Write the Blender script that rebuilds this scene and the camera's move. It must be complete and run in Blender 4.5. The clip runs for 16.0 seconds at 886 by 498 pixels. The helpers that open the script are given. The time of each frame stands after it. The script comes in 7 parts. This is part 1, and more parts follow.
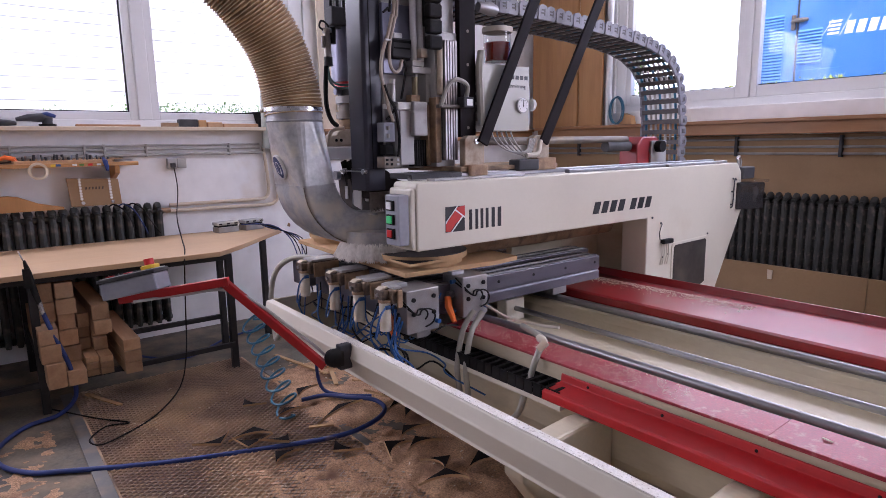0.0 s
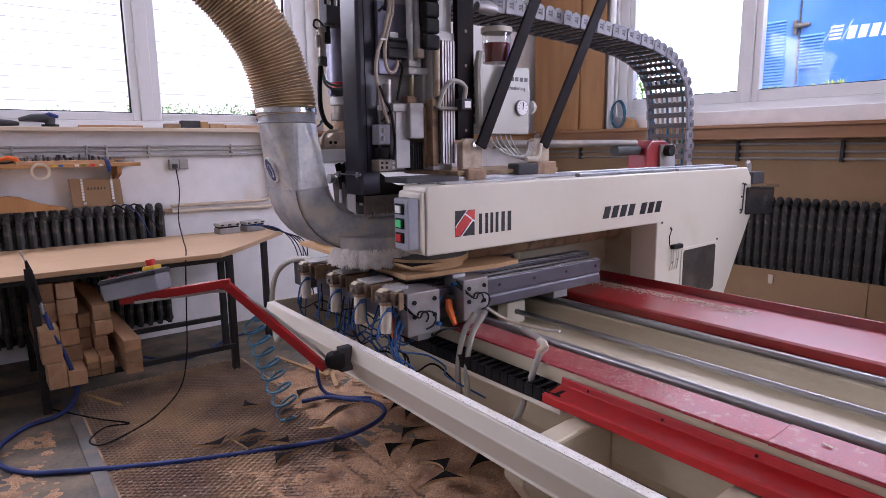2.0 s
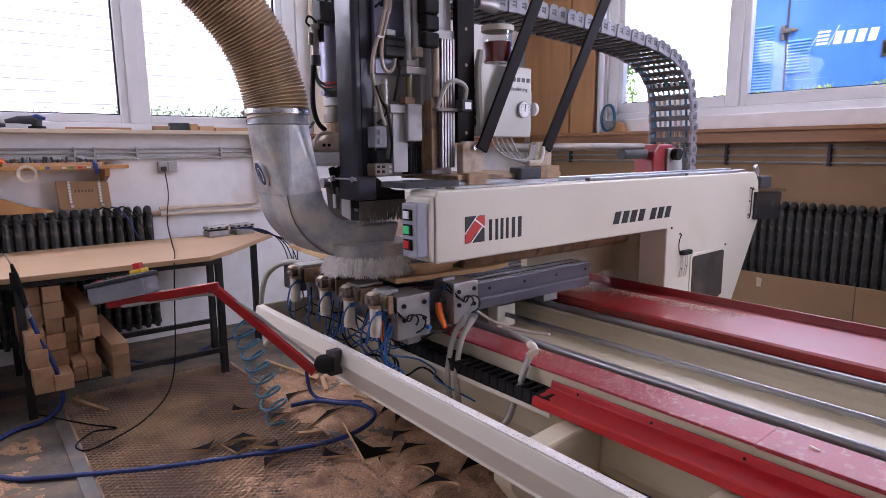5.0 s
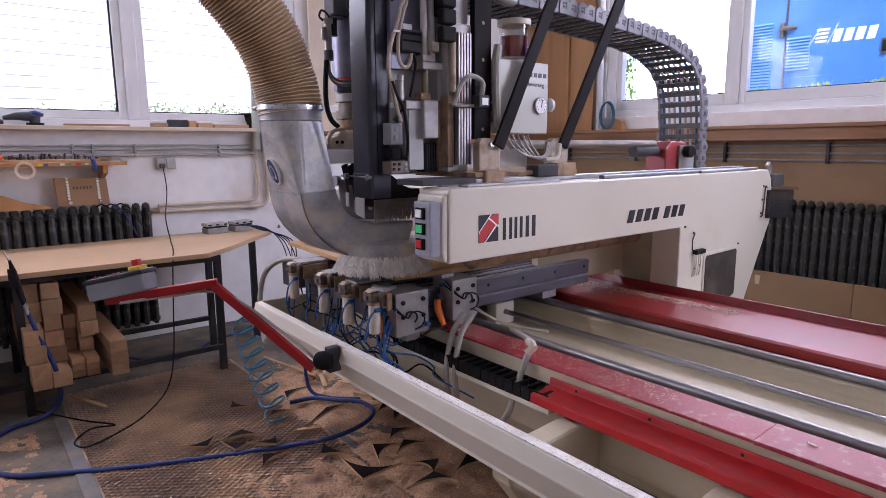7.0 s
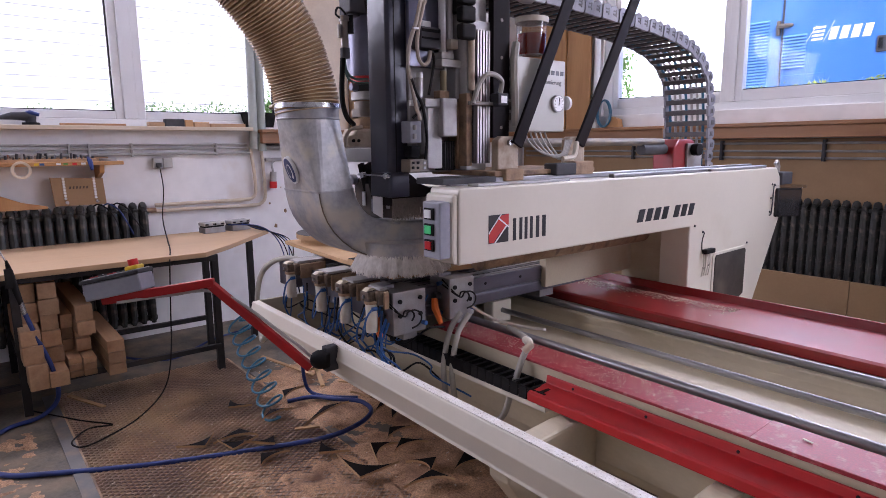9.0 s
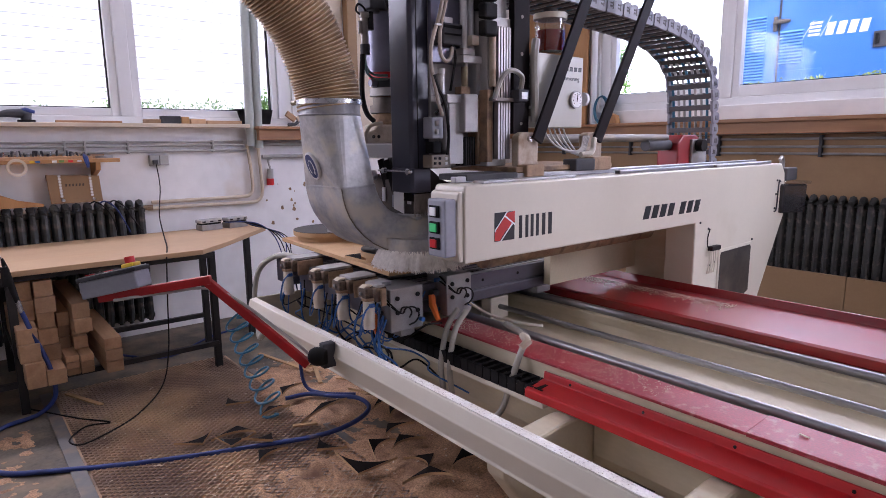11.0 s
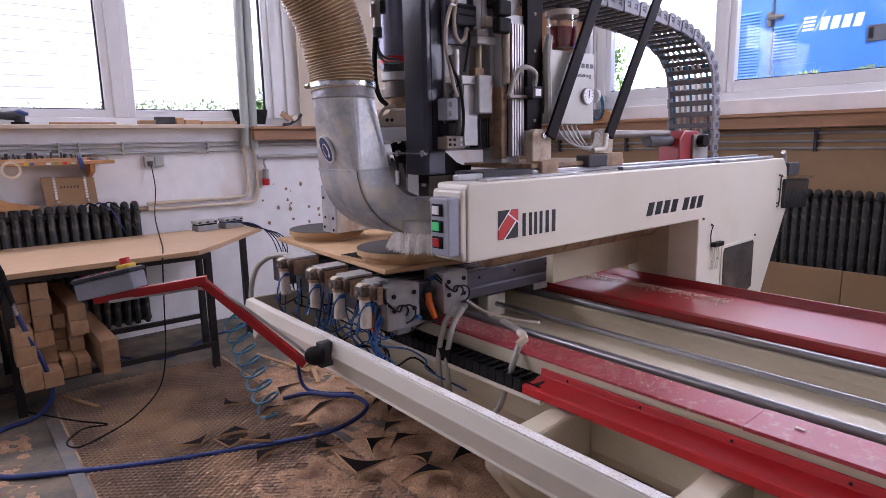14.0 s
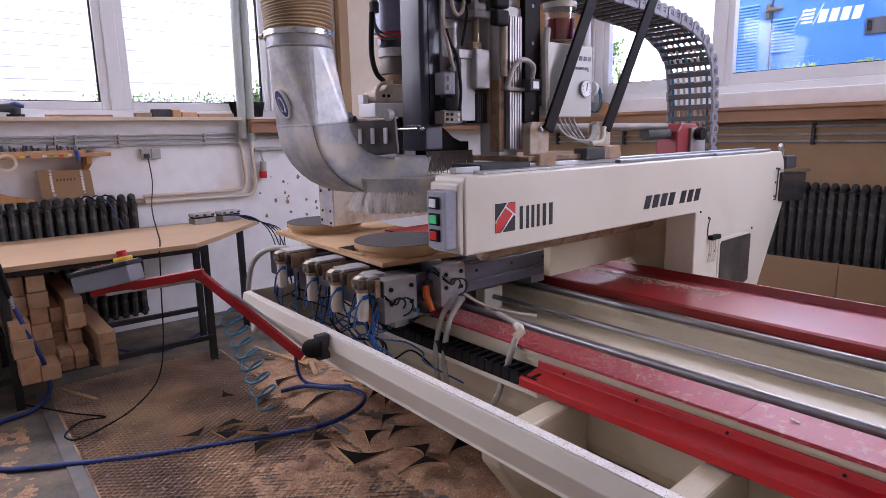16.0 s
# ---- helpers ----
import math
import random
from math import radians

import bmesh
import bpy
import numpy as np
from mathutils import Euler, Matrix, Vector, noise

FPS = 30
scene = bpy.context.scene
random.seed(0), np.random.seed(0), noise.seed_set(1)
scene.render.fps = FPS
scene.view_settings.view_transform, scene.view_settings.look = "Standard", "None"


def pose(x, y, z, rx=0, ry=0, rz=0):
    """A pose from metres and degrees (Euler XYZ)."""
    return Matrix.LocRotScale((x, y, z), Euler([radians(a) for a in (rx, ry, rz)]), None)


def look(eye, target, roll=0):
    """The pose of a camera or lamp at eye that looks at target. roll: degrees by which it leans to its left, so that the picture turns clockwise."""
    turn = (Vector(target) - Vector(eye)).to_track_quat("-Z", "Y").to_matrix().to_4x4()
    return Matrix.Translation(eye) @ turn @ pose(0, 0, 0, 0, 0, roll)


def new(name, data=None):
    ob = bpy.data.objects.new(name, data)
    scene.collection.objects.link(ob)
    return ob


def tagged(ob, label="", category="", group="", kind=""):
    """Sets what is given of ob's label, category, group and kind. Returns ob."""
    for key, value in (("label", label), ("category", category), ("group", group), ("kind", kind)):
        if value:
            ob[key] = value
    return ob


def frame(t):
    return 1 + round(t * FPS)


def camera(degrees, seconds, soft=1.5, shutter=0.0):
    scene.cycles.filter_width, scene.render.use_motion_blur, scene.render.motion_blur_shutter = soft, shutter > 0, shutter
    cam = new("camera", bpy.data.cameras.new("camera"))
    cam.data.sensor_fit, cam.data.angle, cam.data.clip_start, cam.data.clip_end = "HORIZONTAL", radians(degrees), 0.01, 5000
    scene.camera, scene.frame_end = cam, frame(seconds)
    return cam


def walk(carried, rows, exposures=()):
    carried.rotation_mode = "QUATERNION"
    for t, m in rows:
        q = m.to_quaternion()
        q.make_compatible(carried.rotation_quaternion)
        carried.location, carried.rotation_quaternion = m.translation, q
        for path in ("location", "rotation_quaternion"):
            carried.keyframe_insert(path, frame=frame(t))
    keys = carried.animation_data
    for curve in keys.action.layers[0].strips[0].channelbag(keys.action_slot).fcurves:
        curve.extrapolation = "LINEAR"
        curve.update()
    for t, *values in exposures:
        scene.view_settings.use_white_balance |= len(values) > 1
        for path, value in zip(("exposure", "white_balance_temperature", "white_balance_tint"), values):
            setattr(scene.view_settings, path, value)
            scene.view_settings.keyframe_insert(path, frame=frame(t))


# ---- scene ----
PATH = [
    (0.0, -0.0000, 0.0000, 1.4000, -0.77874, 0.60405, -0.16937, -0.950),
    (0.5, -0.0011, -0.0016, 1.4009, -0.77805, 0.60543, -0.16760, -0.869),
    (1.0, -0.0005, -0.0010, 1.4020, -0.77745, 0.60677, -0.16557, -0.769),
    (1.5, 0.0010, 0.0017, 1.4016, -0.77872, 0.60451, -0.16783, -0.704),
    (2.0, 0.0011, -0.0034, 1.4023, -0.77988, 0.60365, -0.16555, -0.594),
    (2.5, -0.0006, 0.0007, 1.4011, -0.77761, 0.60649, -0.16579, -0.443),
    (3.0, 0.0005, 0.0015, 1.4022, -0.77684, 0.60719, -0.16684, -0.421),
    (3.5, 0.0017, 0.0010, 1.4021, -0.77614, 0.60834, -0.16595, -0.383),
    (4.0, 0.0014, 0.0014, 1.4034, -0.77295, 0.61314, -0.16312, -0.329),
    (6.5, 0.0033, 0.0032, 1.4030, -0.77127, 0.61593, -0.16055, -0.489),
    (7.0, 0.0023, 0.0023, 1.4004, -0.76991, 0.61650, -0.16481, -0.369),
    (7.5, 0.0035, 0.0024, 1.3997, -0.76835, 0.61816, -0.16586, -0.378),
    (8.0, 0.0040, 0.0022, 1.4017, -0.76819, 0.61815, -0.16662, -0.414),
    (8.5, 0.0041, 0.0047, 1.4022, -0.76799, 0.61828, -0.16709, -0.426),
    (9.0, 0.0066, 0.0038, 1.4009, -0.76738, 0.61903, -0.16711, -0.522),
    (11.5, 0.0073, 0.0078, 1.3999, -0.76387, 0.62161, -0.17351, -0.694),
    (12.0, 0.0089, 0.0091, 1.3984, -0.76353, 0.62196, -0.17372, -0.768),
    (12.5, 0.0091, 0.0075, 1.3978, -0.76300, 0.62252, -0.17407, -0.857),
    (13.0, 0.0080, 0.0087, 1.3993, -0.76225, 0.62346, -0.17398, -0.961),
    (13.5, 0.0108, 0.0129, 1.3948, -0.76254, 0.62354, -0.17243, -1.143),
    (14.0, 0.0097, 0.0109, 1.3962, -0.76144, 0.62430, -0.17455, -1.228),
    (14.5, 0.0095, 0.0148, 1.3949, -0.76127, 0.62376, -0.17717, -1.303),
    (15.0, 0.0089, 0.0140, 1.3955, -0.75934, 0.62528, -0.18010, -1.311),
    (15.5, 0.0089, 0.0161, 1.3919, -0.75820, 0.62573, -0.18327, -1.273),
    (16.0, 0.0121, 0.0124, 1.3965, -0.75783, 0.62539, -0.18596, -1.178),
]
cam = camera(71.94, 16.0, soft=0.7)
walk(cam, [(t, look((x, y, z), (x + a, y + b, z + c), roll)) for t, x, y, z, a, b, c, roll in PATH],
     exposures=[(0.0, 0.58, 6050, 32), (16.0, 0.58, 6050, 32)])

# ---- world, sun, window light ----
world = bpy.data.worlds.new("world")
scene.world = world
world.use_nodes = True
wn = world.node_tree.nodes
sky = wn.new("ShaderNodeTexSky")
sky.sky_type = "NISHITA"
sky.sun_disc = False
sky.sun_elevation, sky.sun_rotation = radians(48), radians(125)
wn["Background"].inputs["Strength"].default_value = 0.15
world.node_tree.links.new(sky.outputs[0], wn["Background"].inputs[0])
sun = new("sun", bpy.data.lights.new("sun", "SUN"))
sun.data.energy, sun.data.angle, sun.data.color = 5.0, radians(0.6), (1.0, 0.96, 0.9)
sun.matrix_world = look((12, -9, 15), (0, 0, 0))


def window_lamp(name, x, y, z, target, w, h, power):
    ob = new(name, bpy.data.lights.new(name, "AREA"))
    ob.data.shape, ob.data.size, ob.data.size_y, ob.data.energy = "RECTANGLE", w, h, power
    ob.data.color = (0.93, 0.955, 1.0)
    ob.matrix_world = look((x, y, z), target)
    return ob


WX, NY, EX, SY, CZ = -4.87, 5.10, 4.2, -4.6, 3.6     # the room: west, north, east, south, ceiling
window_lamp("window_light_north", -1.2, NY + 0.10, 3.06, (-1.2, 0, 1.6), 4.6, 0.36, 70)
window_lamp("window_light_north_far", 1.8, NY + 0.10, 2.45, (1.8, 0, 1.9), 3.0, 1.3, 80)
window_lamp("window_light_west", WX - 0.10, 0.3, 3.02, (0, 0.3, 1.5), 3.8, 0.36, 52)
window_lamp("window_light_west_far", WX - 0.10, -1.9, 2.4, (0, -1.9, 1.7), 2.0, 1.3, 55)

# ---- materials ----


def surf(name, a, b, scale=6.0, rough=0.5, metal=0.0, bump=0.1, fine=60.0, c=None, cscale=2.0, cut=(0.52, 0.66), stretch=(1, 1, 1), island=0.0, coat=0.0, rvar=0.12, grain_amt=0.05):
    """A surface with two scales of variation: a/b mixed by fine grain, c as larger stains."""
    m = bpy.data.materials.new(name)
    m.use_nodes = True
    n, l = m.node_tree.nodes, m.node_tree.links
    p = n["Principled BSDF"]
    tc = n.new("ShaderNodeTexCoord")
    mp = n.new("ShaderNodeMapping")
    mp.inputs["Scale"].default_value = stretch
    l.new(tc.outputs["Object"], mp.inputs["Vector"])

    def noise_tex(s, d):
        t = n.new("ShaderNodeTexNoise")
        t.inputs["Scale"].default_value, t.inputs["Detail"].default_value = s, d
        l.new(mp.outputs[0], t.inputs["Vector"])
        return t

    def mix(fac, x, y, kind="MIX"):
        k = n.new("ShaderNodeMix")
        k.data_type, k.blend_type = "RGBA", kind
        for sock, v in ((k.inputs[0], fac), (k.inputs[6], x), (k.inputs[7], y)):
            if isinstance(v, (int, float)):
                sock.default_value = v
            elif isinstance(v, tuple):
                sock.default_value = (*v, 1)
            else:
                l.new(v, sock)
        return k.outputs[2]

    def ramp(src, lo, hi):
        k = n.new("ShaderNodeMapRange")
        k.inputs[1].default_value, k.inputs[2].default_value = lo, hi
        l.new(src, k.inputs[0])
        return k.outputs[0]

    big, grain = noise_tex(scale, 5), noise_tex(fine, 4)
    col = mix(ramp(big.outputs[0], 0.32, 0.68), a, b)
    g = n.new("ShaderNodeMapRange")
    g.inputs[1].default_value, g.inputs[2].default_value, g.inputs[3].default_value, g.inputs[4].default_value = 0.3, 0.7, 1 - grain_amt, 1 + grain_amt * 0.8
    l.new(grain.outputs[0], g.inputs[0])
    mul = n.new("ShaderNodeVectorMath")
    mul.operation = "SCALE"
    l.new(col, mul.inputs[0])
    l.new(g.outputs[0], mul.inputs["Scale"])
    col = mul.outputs[0]
    if c:
        st = noise_tex(cscale, 8)
        col = mix(ramp(st.outputs[0], *cut), col, c)
    if island:
        oi = n.new("ShaderNodeObjectInfo")
        k = n.new("ShaderNodeMapRange")
        k.inputs[3].default_value, k.inputs[4].default_value = 1 - island, 1 + island
        l.new(oi.outputs["Random"], k.inputs[0])
        v = n.new("ShaderNodeVectorMath")
        v.operation = "SCALE"
        l.new(col, v.inputs[0])
        l.new(k.outputs[0], v.inputs["Scale"])
        col = v.outputs[0]
    l.new(col, p.inputs["Base Color"])
    rr = n.new("ShaderNodeMapRange")
    rr.inputs[3].default_value, rr.inputs[4].default_value = max(0.03, rough - rvar), min(1, rough + rvar)
    l.new(big.outputs[0], rr.inputs[0])
    l.new(rr.outputs[0], p.inputs["Roughness"])
    p.inputs["Metallic"].default_value = metal
    p.inputs["Coat Weight"].default_value = coat
    if bump:
        bp = n.new("ShaderNodeBump")
        bp.inputs["Strength"].default_value, bp.inputs["Distance"].default_value = bump, 0.004
        l.new(grain.outputs[0], bp.inputs["Height"])
        l.new(bp.outputs[0], p.inputs["Normal"])
    return m


def glow(name, col, strength):
    m = bpy.data.materials.new(name)
    m.use_nodes = True
    p = m.node_tree.nodes["Principled BSDF"]
    p.inputs["Base Color"].default_value = (*col, 1)
    p.inputs["Emission Color"].default_value = (*col, 1)
    p.inputs["Emission Strength"].default_value = strength
    return m


def clear(name, tint, gloss=0.06, rough=0.02):
    m = bpy.data.materials.new(name)
    m.use_nodes = True
    n, l = m.node_tree.nodes, m.node_tree.links
    tr, gl, mx = n.new("ShaderNodeBsdfTransparent"), n.new("ShaderNodeBsdfGlossy"), n.new("ShaderNodeMixShader")
    tr.inputs[0].default_value = (*tint, 1)
    gl.inputs["Roughness"].default_value = rough
    mx.inputs[0].default_value = gloss
    l.new(tr.outputs[0], mx.inputs[1])
    l.new(gl.outputs[0], mx.inputs[2])
    l.new(mx.outputs[0], n["Material Output"].inputs[0])
    return m


def sky_glow_mat():
    """White sky with pale, washed-out foliage low down in it."""
    m = glow("bright_overcast_sky", (0.86, 0.91, 1.0), 7.5)
    n, l = m.node_tree.nodes, m.node_tree.links
    tc, ns, k, mx = n.new("ShaderNodeTexCoord"), n.new("ShaderNodeTexNoise"), n.new("ShaderNodeMapRange"), n.new("ShaderNodeMix")
    ns.inputs["Scale"].default_value, ns.inputs["Detail"].default_value = 0.30, 9
    k.inputs[1].default_value, k.inputs[2].default_value = 0.42, 0.64
    mx.data_type = "RGBA"
    mx.inputs[6].default_value, mx.inputs[7].default_value = (0.86, 0.91, 1.0, 1), (0.046, 0.078, 0.082, 1)
    l.new(tc.outputs["Object"], ns.inputs["Vector"])
    l.new(ns.outputs[0], k.inputs[0])
    l.new(k.outputs[0], mx.inputs[0])
    l.new(mx.outputs[2], n["Principled BSDF"].inputs["Emission Color"])
    return m


def plaster_mat():
    return surf("wall_plaster", (0.83, 0.82, 0.81), (0.90, 0.89, 0.885), 2.6, 0.85, 0, 0.3, 9, (0.66, 0.55, 0.44), 1.9, (0.58, 0.80), grain_amt=0.045)


M = dict(
    plaster=plaster_mat(),
    ceiling=surf("ceiling_paint", (0.78, 0.77, 0.75), (0.84, 0.83, 0.82), 2, 0.9, 0, 0.1),
    concrete=surf("concrete_floor", (0.085, 0.075, 0.06), (0.17, 0.15, 0.12), 4, 0.85, 0, 0.4, 60, (0.30, 0.225, 0.145), 5, (0.42, 0.76), grain_amt=0.2),
    grating=surf("grating_steel", (0.25, 0.17, 0.135), (0.38, 0.275, 0.215), 3, 0.55, 0.1, 0.2, 120, (0.62, 0.44, 0.29), 2.1, (0.44, 0.62)),
    pan=surf("grating_pan_brown", (0.085, 0.058, 0.044), (0.15, 0.105, 0.078), 5, 0.9, 0, 0.3, 90, (0.54, 0.37, 0.23), 2.4, (0.38, 0.54)),
    strip=surf("floor_steel_strip", (0.13, 0.125, 0.12), (0.20, 0.19, 0.175), 5, 0.6, 0.2, 0.15, 60, (0.28, 0.21, 0.14), 6, (0.5, 0.7)),
    sawdust=surf("sawdust", (0.38, 0.22, 0.125), (0.56, 0.345, 0.195), 9, 0.95, 0, 0.8, 130, (0.19, 0.10, 0.06), 6, (0.53, 0.72), grain_amt=0.45),
    cream=surf("cream_machine_paint", (0.63, 0.585, 0.485), (0.69, 0.645, 0.54), 1.6, 0.34, 0, 0.012, 60, (0.52, 0.43, 0.30), 2.0, (0.64, 0.95), grain_amt=0.012),
    cream_dirty=surf("dusty_cream_paint", (0.49, 0.425, 0.29), (0.61, 0.54, 0.40), 2.0, 0.5, 0, 0.03, 90, (0.36, 0.24, 0.12), 2.6, (0.52, 0.78), stretch=(0.35, 1, 1), grain_amt=0.04),
    worn=surf("worn_paint_edge", (0.80, 0.78, 0.74), (0.68, 0.64, 0.56), 30, 0.6, 0, 0.2, 160, (0.24, 0.20, 0.16), 170, (0.60, 0.68), grain_amt=0.1),
    red=surf("red_machine_paint", (0.24, 0.004, 0.008), (0.31, 0.007, 0.011), 3, 0.40, 0, 0.02, 80, (0.20, 0.035, 0.03), 5, (0.58, 0.85), grain_amt=0.03, rvar=0.05),
    red_dusty=surf("dusty_red_paint", (0.27, 0.010, 0.020), (0.34, 0.022, 0.034), 6, 0.42, 0, 0.12, 160, (0.42, 0.17, 0.15), 40, (0.55, 0.78), grain_amt=0.2),
    redarm=surf("red_arm_paint", (0.36, 0.007, 0.008), (0.44, 0.012, 0.012), 6, 0.42, 0, 0.02),
    steel=surf("polished_steel", (0.50, 0.50, 0.52), (0.64, 0.64, 0.66), 8, 0.26, 1.0, 0.02, 200, stretch=(0.2, 1, 1)),
    galv=surf("galvanised_sheet", (0.30, 0.30, 0.315), (0.42, 0.42, 0.43), 13, 0.52, 0.4, 0.02, 60, (0.50, 0.46, 0.39), 9, (0.48, 0.66), rvar=0.2, grain_amt=0.12),
    alu=surf("brushed_aluminium", (0.28, 0.275, 0.275), (0.40, 0.395, 0.395), 10, 0.48, 0.7, 0.03, 220, (0.24, 0.20, 0.16), 6, (0.48, 0.72), grain_amt=0.06),
    dull=surf("dull_dusty_metal", (0.12, 0.105, 0.09), (0.20, 0.175, 0.15), 9, 0.55, 0.5, 0.04, 150, (0.24, 0.18, 0.12), 8, (0.5, 0.75), grain_amt=0.06),
    dimwall=surf("bounce_limiting_grey", (0.40, 0.39, 0.37), (0.47, 0.46, 0.43), 1.2, 0.85, 0, 0.1),
    motor=surf("blue_grey_motor_metal", (0.13, 0.13, 0.18), (0.19, 0.19, 0.25), 8, 0.34, 0.4, 0.02),
    brass=surf("dull_brass", (0.20, 0.16, 0.09), (0.28, 0.23, 0.14), 12, 0.4, 0.7, 0.03),
    grey_metal=surf("dull_grey_machined_metal", (0.34, 0.33, 0.32), (0.45, 0.44, 0.425), 9, 0.5, 0.12, 0.03, 180, (0.20, 0.15, 0.11), 7, (0.52, 0.75), grain_amt=0.05),
    sheen=surf("satin_black_sheet", (0.026, 0.026, 0.042), (0.038, 0.038, 0.058), 3, 0.33, 0.0, 0.02, 90, (0.04, 0.035, 0.032), 5, (0.62, 0.88)),
    alud=surf("anodised_table_profile", (0.085, 0.08, 0.10), (0.13, 0.125, 0.15), 8, 0.36, 0.5, 0.03, 180, (0.26, 0.21, 0.18), 7, (0.6, 0.85), stretch=(1, 0.3, 1)),
    slot=surf("dark_slot", (0.010, 0.010, 0.012), (0.02, 0.02, 0.02), 8, 0.6),
    black=surf("black_paint", (0.010, 0.007, 0.008), (0.016, 0.012, 0.012), 4, 0.58, 0.0, 0.02, 90, (0.035, 0.030, 0.026), 5, (0.62, 0.88)),
    rubber=surf("black_rubber", (0.012, 0.012, 0.013), (0.03, 0.028, 0.027), 12, 0.6, 0, 0.1),
    chain=surf("grey_chain_plastic", (0.17, 0.165, 0.19), (0.25, 0.245, 0.27), 9, 0.5, 0, 0.06, 90, (0.34, 0.30, 0.27), 9, (0.6, 0.85)),
    chaind=surf("dark_chain_bar", (0.05, 0.045, 0.045), (0.09, 0.08, 0.078), 9, 0.55, 0, 0.06),
    greybox=surf("grey_enamel", (0.26, 0.27, 0.31), (0.30, 0.31, 0.35), 8, 0.45, 0, 0.03),
    greydark=surf("dark_grey_plastic", (0.055, 0.055, 0.06), (0.085, 0.085, 0.09), 10, 0.5, 0, 0.05),
    hose=surf("amber_duct_plastic", (0.40, 0.25, 0.11), (0.50, 0.33, 0.16), 3, 0.42, 0, 0.05, 60, (0.32, 0.19, 0.085), 4, (0.5, 0.8)),
    hosew=surf("pale_duct_plastic", (0.62, 0.49, 0.32), (0.70, 0.57, 0.40), 5, 0.42),
    beech=surf("beech_wood", (0.40, 0.235, 0.12), (0.52, 0.33, 0.185), 7, 0.6, 0, 0.1, 60, (0.32, 0.17, 0.085), 7, (0.52, 0.75), stretch=(0.2, 1.6, 1.6), island=0.3, grain_amt=0.08),
    table=surf("tabletop_wood", (0.46, 0.30, 0.165), (0.54, 0.37, 0.225), 2.2, 0.5, 0, 0.06, 70, (0.46, 0.28, 0.15), 3, (0.55, 0.8), stretch=(1.5, 0.25, 1)),
    mdf=surf("raw_fibreboard", (0.45, 0.27, 0.12), (0.54, 0.35, 0.18), 6, 0.75, 0, 0.1, 90, (0.36, 0.21, 0.10), 5, (0.55, 0.85)),
    paleboard=surf("pale_board", (0.60, 0.50, 0.38), (0.68, 0.58, 0.45), 3, 0.7, 0, 0.04, 60, (0.52, 0.38, 0.25), 3, (0.58, 0.85), grain_amt=0.04),
    facing=surf("dark_disc_facing", (0.022, 0.019, 0.019), (0.04, 0.035, 0.034), 8, 0.62, 0, 0.08, 120, (0.16, 0.12, 0.09), 9, (0.6, 0.85)),
    orange_wood=surf("varnished_panel_wood", (0.42, 0.21, 0.075), (0.52, 0.28, 0.11), 3, 0.45, 0, 0.08, 60, (0.36, 0.17, 0.06), 5, (0.5, 0.75), stretch=(2.2, 2.2, 0.22)),
    brown_wood=surf("brown_sill_wood", (0.30, 0.14, 0.055), (0.40, 0.20, 0.085), 3, 0.5, 0, 0.08, 60, (0.24, 0.11, 0.05), 5, (0.5, 0.75), stretch=(0.2, 0.2, 2)),
    hardboard=surf("brown_hardboard", (0.30, 0.185, 0.09), (0.35, 0.22, 0.115), 1.2, 0.7, 0, 0.02, 60, (0.26, 0.155, 0.075), 2.5, (0.5, 0.8), grain_amt=0.03),
    iron=surf("cast_iron_radiator", (0.045, 0.047, 0.045), (0.076, 0.076, 0.072), 9, 0.5, 0.2, 0.1, 90, (0.24, 0.20, 0.165), 16, (0.54, 0.78)),
    legs=surf("black_steel_frame", (0.015, 0.015, 0.017), (0.035, 0.033, 0.032), 9, 0.5, 0.3, 0.08),
    pvc=surf("white_window_plastic", (0.76, 0.76, 0.76), (0.80, 0.80, 0.79), 3, 0.4, 0, 0.005, 60, (0.68, 0.65, 0.60), 3, (0.62, 0.9), grain_amt=0.01),
    conduit=surf("grey_conduit", (0.36, 0.355, 0.33), (0.45, 0.44, 0.41), 6, 0.55, 0, 0.02),
    conduit_dim=surf("dusty_grey_conduit", (0.24, 0.235, 0.225), (0.33, 0.325, 0.31), 6, 0.6, 0, 0.02, 60, (0.20, 0.16, 0.12), 5, (0.5, 0.8)),
    painted_pipe=surf("grey_green_pipe", (0.38, 0.42, 0.38), (0.45, 0.49, 0.45), 4, 0.5, 0, 0.04),
    blue_tube=surf("blue_pneumatic_tube", (0.012, 0.075, 0.24), (0.02, 0.11, 0.32), 20, 0.4, 0, 0.02),
    navy_hose=surf("dark_blue_air_hose", (0.010, 0.028, 0.14), (0.018, 0.045, 0.20), 14, 0.48, 0, 0.04, 80, (0.16, 0.13, 0.12), 16, (0.62, 0.85)),
    coil=surf("petrol_coil_hose", (0.02, 0.12, 0.20), (0.03, 0.17, 0.27), 14, 0.35, 0, 0.02),
    grey_hose=surf("grey_protective_hose", (0.30, 0.29, 0.25), (0.38, 0.36, 0.31), 14, 0.5, 0, 0.05, 200),
    cream_plastic=surf("cream_plastic", (0.58, 0.54, 0.44), (0.66, 0.62, 0.52), 6, 0.5, 0, 0.02, 60, (0.42, 0.29, 0.17), 10, (0.50, 0.74), grain_amt=0.02),
    dusty=surf("sawdust_covered_metal", (0.27, 0.17, 0.10), (0.40, 0.27, 0.165), 14, 0.8, 0.1, 0.3, 120, (0.15, 0.10, 0.07), 16, (0.5, 0.72), grain_amt=0.1),
